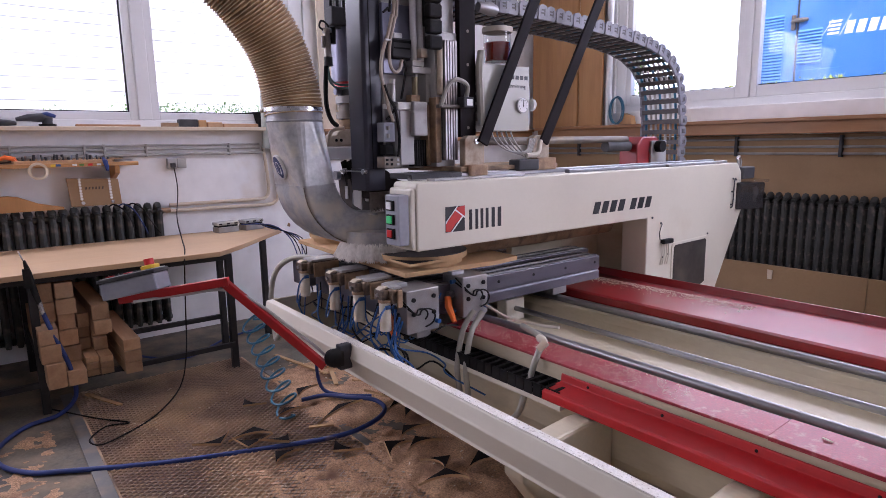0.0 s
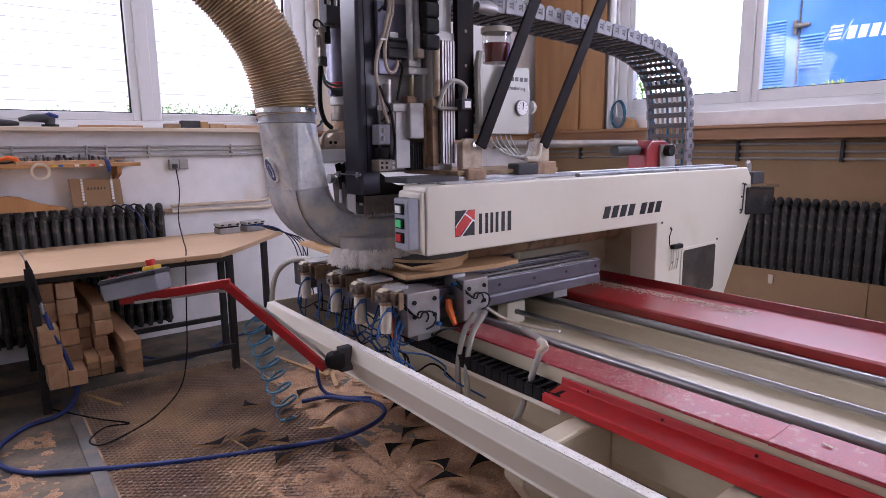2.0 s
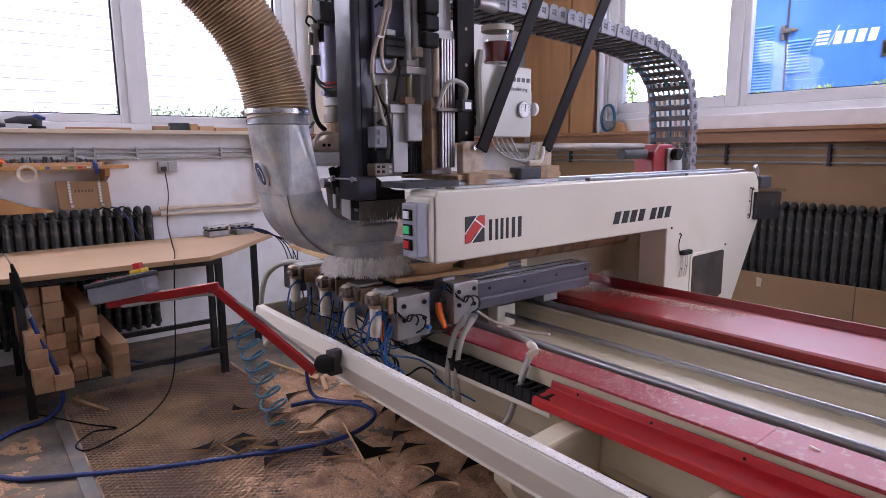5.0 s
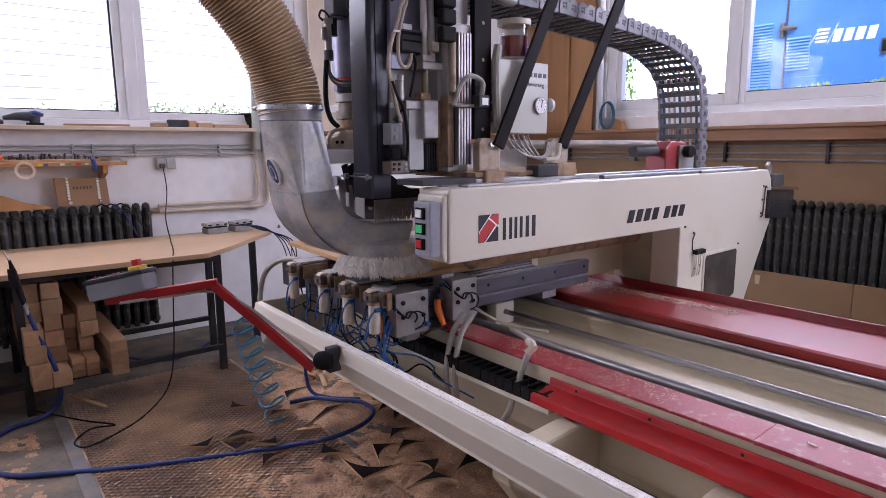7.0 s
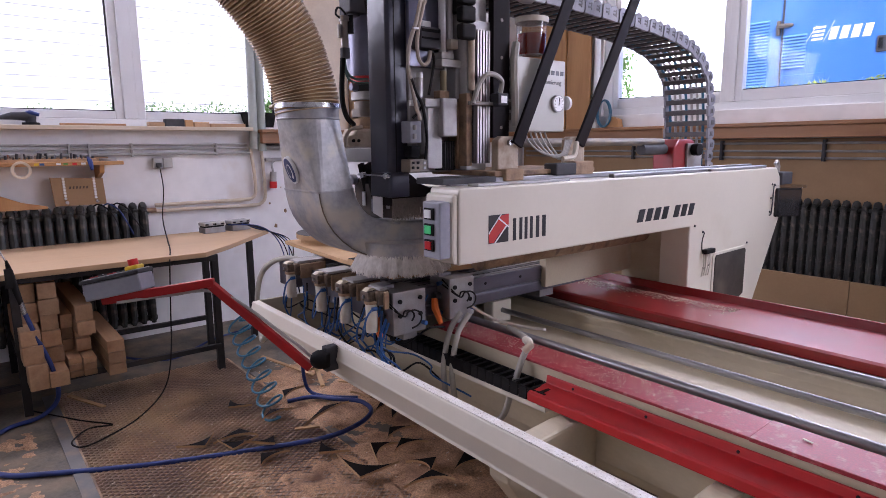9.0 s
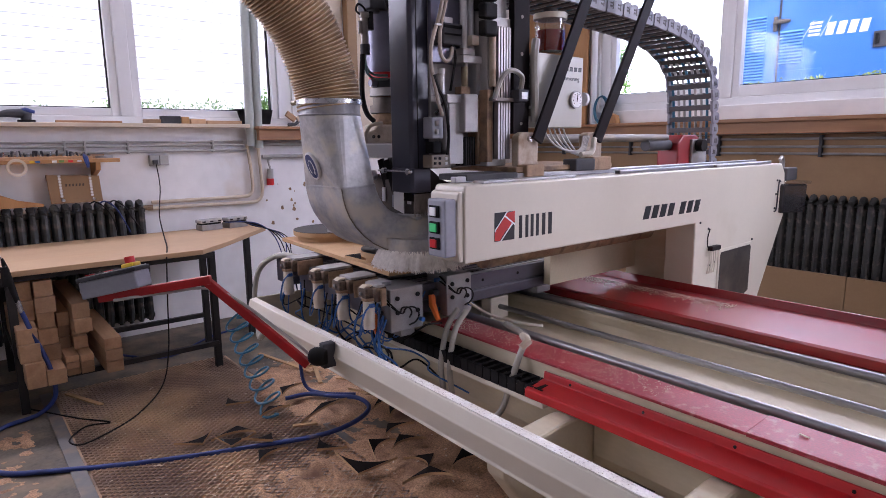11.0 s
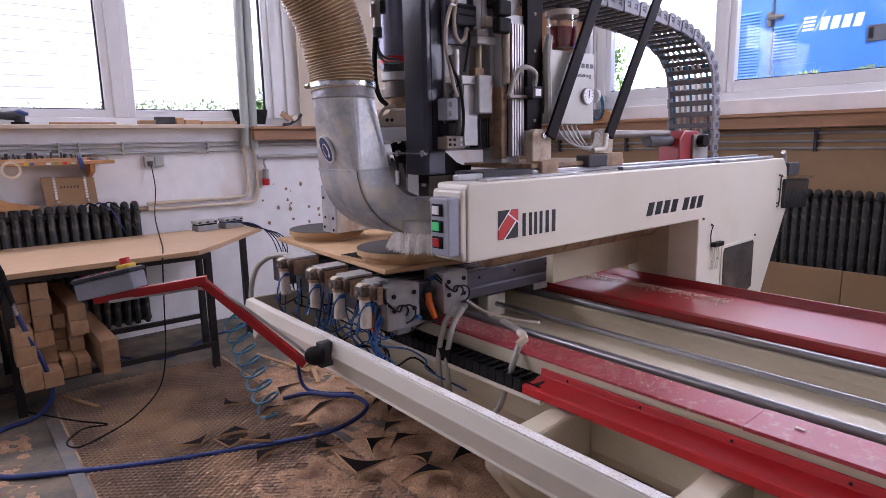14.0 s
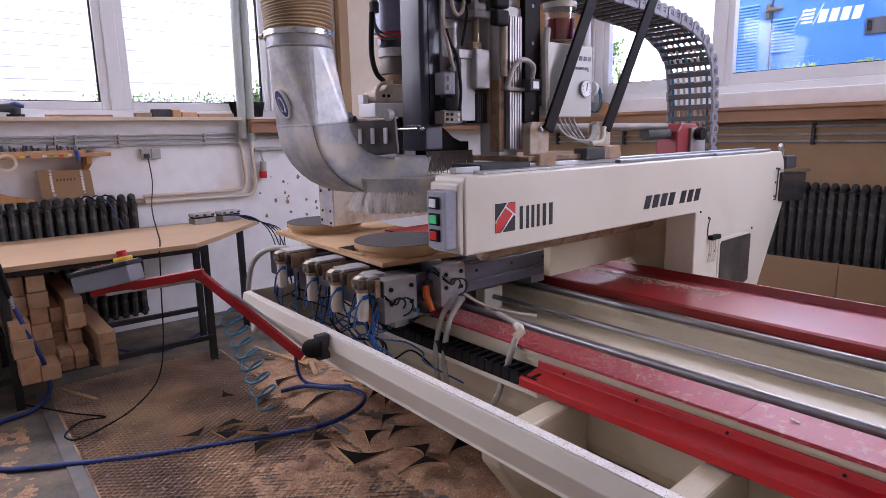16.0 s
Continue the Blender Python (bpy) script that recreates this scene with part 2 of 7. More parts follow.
    orange=surf("orange_plastic", (0.75, 0.13, 0.015), (0.80, 0.17, 0.02), 12, 0.4, 0, 0.02),
    yellow=surf("yellow_plastic", (0.72, 0.46, 0.02), (0.78, 0.5, 0.03), 12, 0.4, 0, 0.02),
    button_red=surf("red_plastic", (0.55, 0.015, 0.015), (0.62, 0.02, 0.02), 12, 0.35, 0, 0.02),
    white=surf("white_print", (0.78, 0.78, 0.77), (0.83, 0.83, 0.82), 12, 0.5, 0, 0.0),
    ink=surf("black_print", (0.012, 0.012, 0.014), (0.02, 0.02, 0.022), 12, 0.45, 0, 0.0),
    logo_red=surf("red_print", (0.52, 0.03, 0.02), (0.58, 0.04, 0.03), 12, 0.45, 0, 0.0),
    lamp_green=glow("lit_green_button", (0.02, 0.32, 0.10), 0.35),
    bristle=surf("pale_bristle", (0.66, 0.61, 0.55), (0.82, 0.78, 0.72), 30, 0.65, 0, 0.0, island=0.0),
    oil=surf("red_oil", (0.20, 0.012, 0.006), (0.26, 0.02, 0.008), 5, 0.12, 0, 0.0),
    smoked=surf("smoked_plastic", (0.025, 0.024, 0.026), (0.06, 0.056, 0.055), 9, 0.12, 0, 0.02),
    tint=surf("dark_viewing_pane", (0.05, 0.045, 0.042), (0.09, 0.08, 0.072), 5, 0.16, 0, 0.0, 60, (0.16, 0.13, 0.11), 4, (0.5, 0.8)),
    glass=clear("window_glass", (0.96, 0.98, 0.98), 0.014),
    jar=clear("clear_jar", (0.88, 0.88, 0.88), 0.12),
    facade=surf("white_facade", (0.80, 0.80, 0.79), (0.85, 0.85, 0.84), 1, 0.8, 0, 0.1, 20),
    container=surf("blue_container_steel", (0.025, 0.15, 0.47), (0.04, 0.19, 0.55), 0.8, 0.35, 0, 0.03, 20, (0.15, 0.33, 0.62), 0.7, (0.50, 0.85)),
    pale_blue=surf("pale_blue_reflection", (0.10, 0.29, 0.60), (0.16, 0.37, 0.66), 1.5, 0.4, 0, 0.02, 20),
    sky_glow=sky_glow_mat(),
    enamel=surf("pale_grey_enamel", (0.40, 0.39, 0.335), (0.46, 0.45, 0.385), 4, 0.4, 0, 0.01, 60, (0.38, 0.32, 0.25), 5, (0.56, 0.85), grain_amt=0.01),
    rail=surf("dull_ground_steel", (0.24, 0.24, 0.25), (0.36, 0.36, 0.37), 8, 0.36, 0.9, 0.02, 200, (0.20, 0.16, 0.13), 5, (0.55, 0.8), stretch=(0.2, 1, 1)),
    pale_alu=surf("satin_pale_aluminium", (0.62, 0.62, 0.62), (0.72, 0.72, 0.71), 10, 0.42, 0.12, 0.02, 200, (0.40, 0.36, 0.31), 7, (0.55, 0.8)),
    tan_hose=surf("beige_supply_hose", (0.33, 0.27, 0.21), (0.42, 0.35, 0.28), 14, 0.5, 0, 0.03, 120),
    green_lead=surf("grey_green_lead", (0.05, 0.10, 0.09), (0.08, 0.15, 0.13), 14, 0.4),
    dusty_cream=surf("sawdust_stained_cream", (0.42, 0.34, 0.25), (0.56, 0.47, 0.36), 12, 0.7, 0, 0.12, 120, (0.26, 0.17, 0.10), 12, (0.52, 0.72), grain_amt=0.08),
    dusty_dark=surf("dark_dusty_iron", (0.075, 0.052, 0.038), (0.14, 0.10, 0.072), 14, 0.8, 0.1, 0.3, 120, (0.34, 0.24, 0.155), 18, (0.52, 0.70), grain_amt=0.1),
    dark_plate=surf("dark_stained_plate", (0.045, 0.038, 0.035), (0.085, 0.072, 0.062), 9, 0.5, 0.3, 0.05, 90, (0.16, 0.11, 0.08), 8, (0.55, 0.8)),
    dark_bristle=surf("dusty_grey_bristle", (0.16, 0.135, 0.115), (0.26, 0.22, 0.19), 30, 0.7, 0, 0.0),
    galv_pale=surf("bright_galvanised_sheet", (0.42, 0.425, 0.43), (0.60, 0.60, 0.60), 16, 0.42, 0.5, 0.02, 60, (0.66, 0.62, 0.52), 8, (0.50, 0.64), rvar=0.2, grain_amt=0.14),
    navy_print=surf("dark_blue_print", (0.008, 0.022, 0.10), (0.012, 0.03, 0.13), 12, 0.45),
    leaf=surf("green_leaves", (0.08, 0.20, 0.03), (0.17, 0.33, 0.07), 4, 0.5, 0, 0.0, 20),
    leaf_y=surf("yellow_green_leaves", (0.24, 0.32, 0.04), (0.38, 0.42, 0.08), 4, 0.5, 0, 0.0, 20),
    bark=surf("bark", (0.09, 0.06, 0.04), (0.14, 0.10, 0.07), 6, 0.9, 0, 0.4),
    gravel=surf("yard_gravel", (0.30, 0.29, 0.27), (0.42, 0.41, 0.38), 2, 0.9, 0, 0.4, 40),
    offcut=surf("offcut_top", (0.012, 0.010, 0.010), (0.024, 0.020, 0.019), 8, 0.8, 0, 0.06, 90, (0.13, 0.085, 0.055), 9, (0.64, 0.9)),
)

for key in ("black", "rubber", "greydark", "slot", "offcut"):
    M[key].node_tree.nodes["Principled BSDF"].inputs["Specular IOR Level"].default_value = 0.07
M["iron"].node_tree.nodes["Principled BSDF"].inputs["Specular IOR Level"].default_value = 0.2
for key in ("red",):
    M[key].node_tree.nodes["Principled BSDF"].inputs["Coat Weight"].default_value = 0.8
    M[key].node_tree.nodes["Principled BSDF"].inputs["Coat Roughness"].default_value = 0.26

# ---- mesh helpers ----
ORIGIN = {}


def thing(name, at, label, category, group="", kind=""):
    ob = new(name)
    ob.location = at
    ob.empty_display_size = 0.05
    ORIGIN[ob] = Vector(at)
    return tagged(ob, label, category, group, kind)


def part(name, bm, material, parent=None, label="", bevel=0.0, smooth=False):
    """Links a bmesh, drawn in world metres, as one mesh object under a thing or a part."""
    o = ORIGIN.get(parent, Vector((0, 0, 0)))
    if o.length:
        bmesh.ops.translate(bm, verts=bm.verts, vec=-o)
    me = bpy.data.meshes.new(name)
    bm.normal_update()
    bm.to_mesh(me)
    bm.free()
    for m in (material if isinstance(material, (list, tuple)) else [material]):
        me.materials.append(m)
    if smooth:
        for f in me.polygons:
            f.use_smooth = True
        me.set_sharp_from_angle(angle=radians(40))
    ob = new(name, me)
    ob.parent = parent
    ORIGIN[ob] = o
    if bevel:
        b = ob.modifiers.new("edge", "BEVEL")
        b.width, b.segments, b.limit_method = bevel, 2, "ANGLE"
    return tagged(ob, label)


def setting(name, bm, material, label, category, bevel=0.0, kind="structure", smooth=False):
    return tagged(part(name, bm, material, None, label, bevel, smooth), category=category, kind=kind)


def single(name, bm, material, label, category, bevel=0.0, group="", smooth=False, kind=""):
    return tagged(part(name, bm, material, None, label, bevel, smooth), category=category, group=group, kind=kind)


def B(*boxes, bm=None, m=None):
    bm = bm or bmesh.new()
    for x0, x1, y0, y1, z0, z1 in boxes:
        v = [bm.verts.new(p) for p in ((x0, y0, z0), (x1, y0, z0), (x1, y1, z0), (x0, y1, z0), (x0, y0, z1), (x1, y0, z1), (x1, y1, z1), (x0, y1, z1))]
        if m is not None:
            for q in v:
                q.co = m @ q.co
        for f in ((3, 2, 1, 0), (4, 5, 6, 7), (0, 1, 5, 4), (1, 2, 6, 5), (2, 3, 7, 6), (3, 0, 4, 7)):
            bm.faces.new([v[i] for i in f])
    return bm


def prism(poly, axis, a, b, bm=None):
    bm = bm or bmesh.new()
    put = {"x": lambda u, v, w: (w, u, v), "y": lambda u, v, w: (u, w, v), "z": lambda u, v, w: (u, v, w)}[axis]
    lo = [bm.verts.new(put(u, v, a)) for u, v in poly]
    hi = [bm.verts.new(put(u, v, b)) for u, v in poly]
    n = len(poly)
    fs = [bm.faces.new(lo[::-1]), bm.faces.new(hi)]
    for i in range(n):
        fs.append(bm.faces.new((lo[i], lo[(i + 1) % n], hi[(i + 1) % n], hi[i])))
    bmesh.ops.recalc_face_normals(bm, faces=fs)
    return bm


def spline(pts, n=6):
    """A smooth line through the points."""
    p = [Vector(q) for q in pts]
    p = [p[0] * 2 - p[1]] + p + [p[-1] * 2 - p[-2]]
    out = []
    for i in range(1, len(p) - 2):
        for k in range(n):
            t = k / n
            a, b, c, d = p[i - 1:i + 3]
            out.append(0.5 * (2 * b + (c - a) * t + (2 * a - 5 * b + 4 * c - d) * t * t + (3 * b - a - 3 * c + d) * t ** 3))
    return out + [p[-2]]


def tube(pts, r, seg=8, bm=None, caps=True):
    """A round bar along a line of points; r is one radius or one a point."""
    bm = bm or bmesh.new()
    p = [Vector(q) for q in pts]
    rs = r if isinstance(r, (list, tuple)) else [r] * len(p)
    ref, rings = None, []
    for i, q in enumerate(p):
        d = (p[min(i + 1, len(p) - 1)] - p[max(i - 1, 0)]).normalized()
        if ref is None:
            ref = d.orthogonal().normalized()
        ref = (ref - d * ref.dot(d)).normalized()
        s = d.cross(ref)
        rings.append([bm.verts.new(q + rs[i] * (math.cos(2 * math.pi * k / seg) * ref + math.sin(2 * math.pi * k / seg) * s)) for k in range(seg)])
    for a, b in zip(rings, rings[1:]):
        for k in range(seg):
            bm.faces.new((a[k], a[(k + 1) % seg], b[(k + 1) % seg], b[k]))
    if caps:
        bm.faces.new(rings[0][::-1])
        bm.faces.new(rings[-1])
    return bm


def cyl(a, b, r, seg=20, bm=None):
    return tube([a, b], r, seg, bm)


def cable(name, pts, r, material, label, category="cable", seg=8, n=6, parent=None, group=""):
    bm = tube(spline(pts, n), r, seg)
    if parent:
        return part(name, bm, material, parent, label, smooth=True)
    return single(name, bm, material, label, category, smooth=True, group=group)


def bars(bm, rects, axis, w):
    """Flat print: rectangles (u0, u1, v0, v1, slant) 1 mm thick on the plane axis = w."""
    for u0, u1, v0, v1, s in rects:
        prism([(u0, v0), (u1, v0), (u1 + s, v1), (u0 + s, v1)], axis, w, w + 0.0012, bm)
    return bm


# ---- the room ----
setting("floor", B((WX, EX, SY, NY, -0.12, 0.0)), M["concrete"], "dusty stained grey concrete workshop floor", "floor")
setting("ceiling", B((WX - 0.3, EX + 0.3, SY - 0.3, NY + 0.3, CZ, CZ + 0.2)), M["ceiling"], "plain white painted workshop ceiling", "ceiling")
WZ0, WZ1, NZ0 = 1.56, 3.22, 1.668
setting("wall_west", B((WX - 0.3, WX, SY, NY, 0, WZ0), (WX - 0.3, WX, SY, NY, WZ1, CZ), (WX - 0.3, WX, SY, -2.9, WZ0, WZ1), (WX - 0.3, WX, 2.36, NY, WZ0, WZ1)),
        M["plaster"], "patchy white plastered wall with chipped spots", "wall")
setting("wall_north", B((WX - 0.3, EX, NY, NY + 0.3, 0, NZ0), (WX - 0.3, EX, NY, NY + 0.3, WZ1, CZ), (WX - 0.3, -3.80, NY, NY + 0.3, NZ0, WZ1), (3.35, EX, NY, NY + 0.3, NZ0, WZ1)),
        M["plaster"], "white plastered wall below a row of windows", "wall")
# East and south walls stay out of view; their grey holds down bounced light.
setting("wall_east", B((EX, EX + 0.3, SY, NY + 0.3, 0, CZ)), M["dimwall"], "unseen grey wall toned to limit bounced light", "wall")
setting("wall_south", B((WX - 0.3, EX, SY - 0.3, SY, 0, CZ)), M["dimwall"], "unseen grey wall toned to limit bounced light", "wall")


def window(name, axis, plane, a0, a1, z0, z1, muls, label, br=0.05, sr=0.055):
    """A white plastic window: outer frame, sashes between mullions, and panes. axis: the way along the wall."""
    w = thing(name, (plane, (a0 + a1) / 2, z0) if axis == "y" else ((a0 + a1) / 2, plane, z0), label, "window", kind="structure")
    out = 1 if axis == "x" else -1

    def bx(u0, u1, v0, v1, d0, d1):
        p0, p1 = sorted((plane + out * d0, plane + out * d1))
        return B((p0, p1, u0, u1, v0, v1)) if axis == "y" else B((u0, u1, p0, p1, v0, v1))

    part("bottom_rail", bx(a0, a1, z0, z0 + br, 0.03, 0.12), M["pvc"], w, bevel=0.006)
    part("head_rail", bx(a0, a1, z1 - 0.05, z1, 0.03, 0.12), M["pvc"], w, bevel=0.006)
    for u0, u1 in muls:
        part("mullion", bx(u0, u1, z0 + br, z1 - 0.05, 0.022, 0.12), M["pvc"], w, bevel=0.006)
    for (_, s0), (s1, _) in zip(muls, muls[1:]):
        f = 0.055
        for u0, u1, v0, v1 in ((s0, s0 + f, z0 + br, z1 - 0.05), (s1 - f, s1, z0 + br, z1 - 0.05)):
            part("sash_stile", bx(u0, u1, v0, v1, 0.04, 0.11), M["pvc"], w, bevel=0.005)
        part("sash_rail", bx(s0 + f, s1 - f, z0 + br, z0 + br + sr, 0.04, 0.11), M["pvc"], w, bevel=0.005)
        part("seal", bx(s0 + f, s1 - f, z0 + br + sr, z0 + br + sr + 0.008, 0.06, 0.09), M["rubber"], w, "black rubber seal")
        part("seal", bx(s1 - f - 0.008, s1 - f, z0 + br + sr + 0.008, z1 - 0.1, 0.06, 0.09), M["rubber"], w, "black rubber seal")
        g = part("pane", bx(s0 + f - 0.004, s1 - f + 0.004, z0 + br + sr - 0.005, z1 - 0.05, 0.070, 0.076), M["glass"], w, "clear glass pane")
        g.visible_shadow = False
    return w


window("window_1", "y", WX, -2.9, 2.36, 1.558, WZ1, [(-2.9, -2.85), (-1.62, -1.52), (-0.22, -0.12), (1.045, 1.135), (2.245, 2.36)], "white plastic window, overexposed daylight behind it")
window("window_2", "x", NY, -3.80, 3.35, NZ0, WZ1, [(-3.80, -3.70), (-2.575, -2.505), (-1.16, -1.02), (0.24, 0.38), (1.65, 1.79), (3.25, 3.35)], "white plastic window above the workshop sill", 0.068, 0.092)
setting("window_sill_west", B((WX, WX + 0.12, -2.9, 1.93, 1.528, 1.556)), M["paleboard"], "worn grey white stone window sill", "window sill", 0.004)
setting("window_board_west", B((WX, WX + 0.17, 1.98, NY - 0.17, 1.515, 1.54), (WX + 0.02, WX + 0.14, 1.99, NY - 0.17, 1.43, 1.515)), M["brown_wood"], "brown wooden window board with apron", "window sill", 0.004)
setting("window_board_north", B((WX + 0.17, EX, NY - 0.18, NY, 1.525, 1.553), (WX + 0.2, EX, NY - 0.15, NY - 0.03, 1.435, 1.525)), M["brown_wood"], "brown wooden window board with dark apron", "window sill", 0.004)
setting("window_reveal_north", B((-3.8, 3.35, NY - 0.035, NY + 0.0, 1.556, NZ0 + 0.004)), M["plaster"], "scuffed white painted plinth under the windows", "trim", 0.006)
setting("wall_panel_north", B((WX + 0.05, EX, NY - 0.022, NY, 0.60, 1.43)), M["hardboard"], "brown hardboard panel behind the radiator", "wall panel", 0.003)
for z in (1.395, 1.335, 1.283):
    single("conduit_run", cyl((WX + 0.1, NY - 0.035, z), (EX, NY - 0.035, z), 0.0095, 10), M["conduit_dim"], "grey conduit pipe clipped along the wall", "conduit", group="conduits", smooth=True)
for x in (-4.2, -3.4, -2.55, -1.78, -0.9):
    single("conduit_clip", B((x, x + 0.02, NY - 0.06, NY - 0.02, 1.26, 1.42)), M["greydark"], "dark clip holding three conduit pipes", "clip", group="conduit clips")

# outside
setting("ground", B((-120, 120, -120, 120, -0.6, -0.45)), M["gravel"], "pale gravel yard around the building", "ground")
fac = thing("facade", (-10.6, 0, -0.45), "sunlit white neighbouring facade with horizontal boards", "building")
part("wall", B((-10.9, -10.66, -16, 12, -0.45, 9)), M["facade"], fac)
for i in range(26):
    z = 1.0 + i * 0.16
    part("board", B((-10.66, -10.62, -12, 9, z, z + 0.145)), M["facade"], fac)
ct = thing("shipping_container", (0.6, 9.4, -0.45), "large blue steel container with white print and green plants below", "container")
part("body", B((-4.58, 3.4, 9.35, 11.8, -0.30, 4.3)), M["container"], ct, bevel=0.03)
part("foot", B((-4.0, -3.6, 9.5, 10.0, -0.45, -0.30)), M["greydark"], ct)
part("foot", B((2.8, 3.2, 9.5, 10.0, -0.45, -0.30)), M["greydark"], ct)
for x in (-3.955, 0.2):
    part("door_seam", B((x, x + 0.022, 9.335, 9.36, -0.2, 4.2)), M["greydark"], ct)
# Bright reflections on the steel, put in as pale blue wedge stripes.
for x0, x1, z0, z1 in ((-4.50, -4.12, 2.20, 3.15), (-3.93, -3.62, 2.42, 2.92)):
    for i in range(int((z1 - z0) / 0.042)):
        part("louvre", prism([(9.35, z0 + i * 0.042), (9.325, z0 + i * 0.042 + 0.004), (9.35, z0 + i * 0.042 + 0.030)], "x", x0, x1), M["pale_blue"], ct, "pale blue stripe standing in for a reflection")
part("lower_door", B((-3.92, -3.36, 9.338, 9.35, 1.9, 2.33)), M["container"], ct, "blue lower door leaf", bevel=0.01)
part("hinge", tube([(-4.02, 9.32, 2.99), (-3.96, 9.31, 3.0), (-3.86, 9.31, 3.0), (-3.80, 9.32, 3.0)], [0.02, 0.035, 0.03, 0.02], 8), M["dull"], ct, "rusty hinge")
part("hinge_leaf", B((-4.02, -3.97, 9.31, 9.35, 2.88, 3.08)), M["dull"], ct, "rusty hinge leaf", bevel=0.008)
part("lock_plate", B((-2.79, -2.50, 9.33, 9.35, 2.52, 2.72)), M["greydark"], ct, "dark recessed lock plate", bevel=0.006)
part("lock_slot", B((-2.77, -2.72, 9.325, 9.33, 2.56, 2.69)), M["slot"], ct)
lg = bars(bmesh.new(), [(-3.555, -3.40, 2.905, 2.935, 0.01), (-3.56, -3.41, 2.855, 2.885, 0.01), (-3.565, -3.42, 2.805, 2.835, 0.01), (-3.57, -3.43, 2.755, 2.785, 0.01), (-3.66, -3.652, 2.70, 2.955, 0.15), (-3.42, -3.412, 2.73, 2.985, 0.12)]
          + [(-3.36 + k * 0.132, -3.265 + k * 0.132, 2.745 - k * 0.004, 2.905 - k * 0.004, 0.035) for k in range(4)], "y", 9.346)
part("print", lg, M["white"], ct, "white printed mark")
rnd = random.Random(4)


def leaf_cluster(bm, c, spread, n, size, flat=1.0):
    for _ in range(n):
        d = Vector((rnd.gauss(0, 1) * spread[0], rnd.gauss(0, 1) * spread[1], rnd.gauss(0, 1) * spread[2]))
        q = Euler((rnd.uniform(0, 6.3), rnd.uniform(0, 6.3), rnd.uniform(0, 6.3))).to_matrix()
        s = size * rnd.uniform(0.5, 1.4)
        vs = [bm.verts.new(Vector(c) + d + q @ Vector(v)) for v in ((-s, 0, 0), (0, -s * 0.45, 0.1 * s), (s, 0, 0), (0, s * 0.45, 0.1 * s))]
        bm.faces.new(vs)


hb = bmesh.new()
for i in range(60):
    leaf_cluster(hb, (-4.6 + i * 0.13, 8.6 + 0.15 * math.sin(i), 2.04 + 0.05 * math.sin(i * 1.7)), (0.08, 0.15, 0.035), 60, 0.03)
single("hedge", hb, M["leaf_y"], "yellow green hedge tips in sunlight", "hedge", kind="stuff")
hw = bmesh.new()
for i in range(70):
    leaf_cluster(hw, (-6.0 + 0.2 * math.sin(i * 2.1), -3.4 + i * 0.1, 1.66 + (0.06 if i > 45 else -0.02) + 0.03 * math.sin(i * 1.3)), (0.12, 0.08, 0.040), 90, 0.014)
single("hedge", hw, M["leaf"], "green shrub tips outside the window", "hedge", kind="stuff")


bs = bmesh.new()
for i in range(14):
    leaf_cluster(bs, (-5.24 + 0.05 * math.sin(i * 2), 7.5, 1.7 + i * 0.07), (0.06, 0.06, 0.05), 50, 0.03)
for i in range(8):
    leaf_cluster(bs, (-6.0, 2.55 + 0.03 * i, 1.74 + 0.02 * i), (0.05, 0.05, 0.05), 40, 0.025)
single("shrub", bs, M["leaf"], "green climbing leaves at the window edge", "shrub", kind="stuff")
setting("backdrop", B((-90, 90, 70, 70.5, -0.45, 60)), M["sky_glow"], "bright white overcast sky", "sky")

# ---- radiators ----


def radiator(name, axis, start, count, pitch, plane, z0, z1, label):
    """A row of cast-iron column sections."""
    r = thing(name, (plane, start, z0) if axis == "y" else (start, plane, z0), label, "radiator")
    d, w = 0.065, 0.024
    first = None
    for i in range(count):
        u = start + i * pitch
        if first is None:
            bm = bmesh.new()
            for o in (-0.042, 0.042):
                pts = [(plane + o, u, z0 + 0.03), (plane + o, u, z0 + 0.10), (plane + o, u, z1 - 0.09), (plane + o, u, z1 - 0.02)]
                tube(pts, [0.016, 0.0235, 0.0235, 0.014], 8, bm)
            tube([(plane - 0.06, u, z1 - 0.05), (plane, u, z1 - 0.012), (plane + 0.06, u, z1 - 0.05)], [0.016, 0.028, 0.016], 8, bm)
            tube([(plane - 0.055, u, z0 + 0.06), (plane, u, z0 + 0.05), (plane + 0.055, u, z0 + 0.06)], [0.02, 0.026, 0.02], 8, bm)
            tube([(plane, u - pitch / 2, z1 - 0.06), (plane, u + pitch / 2, z1 - 0.06)], 0.022, 8, bm)
            tube([(plane, u - pitch / 2, z0 + 0.06), (plane, u + pitch / 2, z0 + 0.06)], 0.022, 8, bm)
            if axis == "x":
                for v in bm.verts:
                    v.co = Vector((v.co.y, v.co.x, v.co.z))
                bmesh.ops.reverse_faces(bm, faces=bm.faces)
            first = part("section", bm, M["iron"], r, smooth=True)
        else:
            o = new("section", first.data)
            o.parent = r
            o.location = (0, i * pitch, 0) if axis == "y" else (i * pitch, 0, 0)
    return r


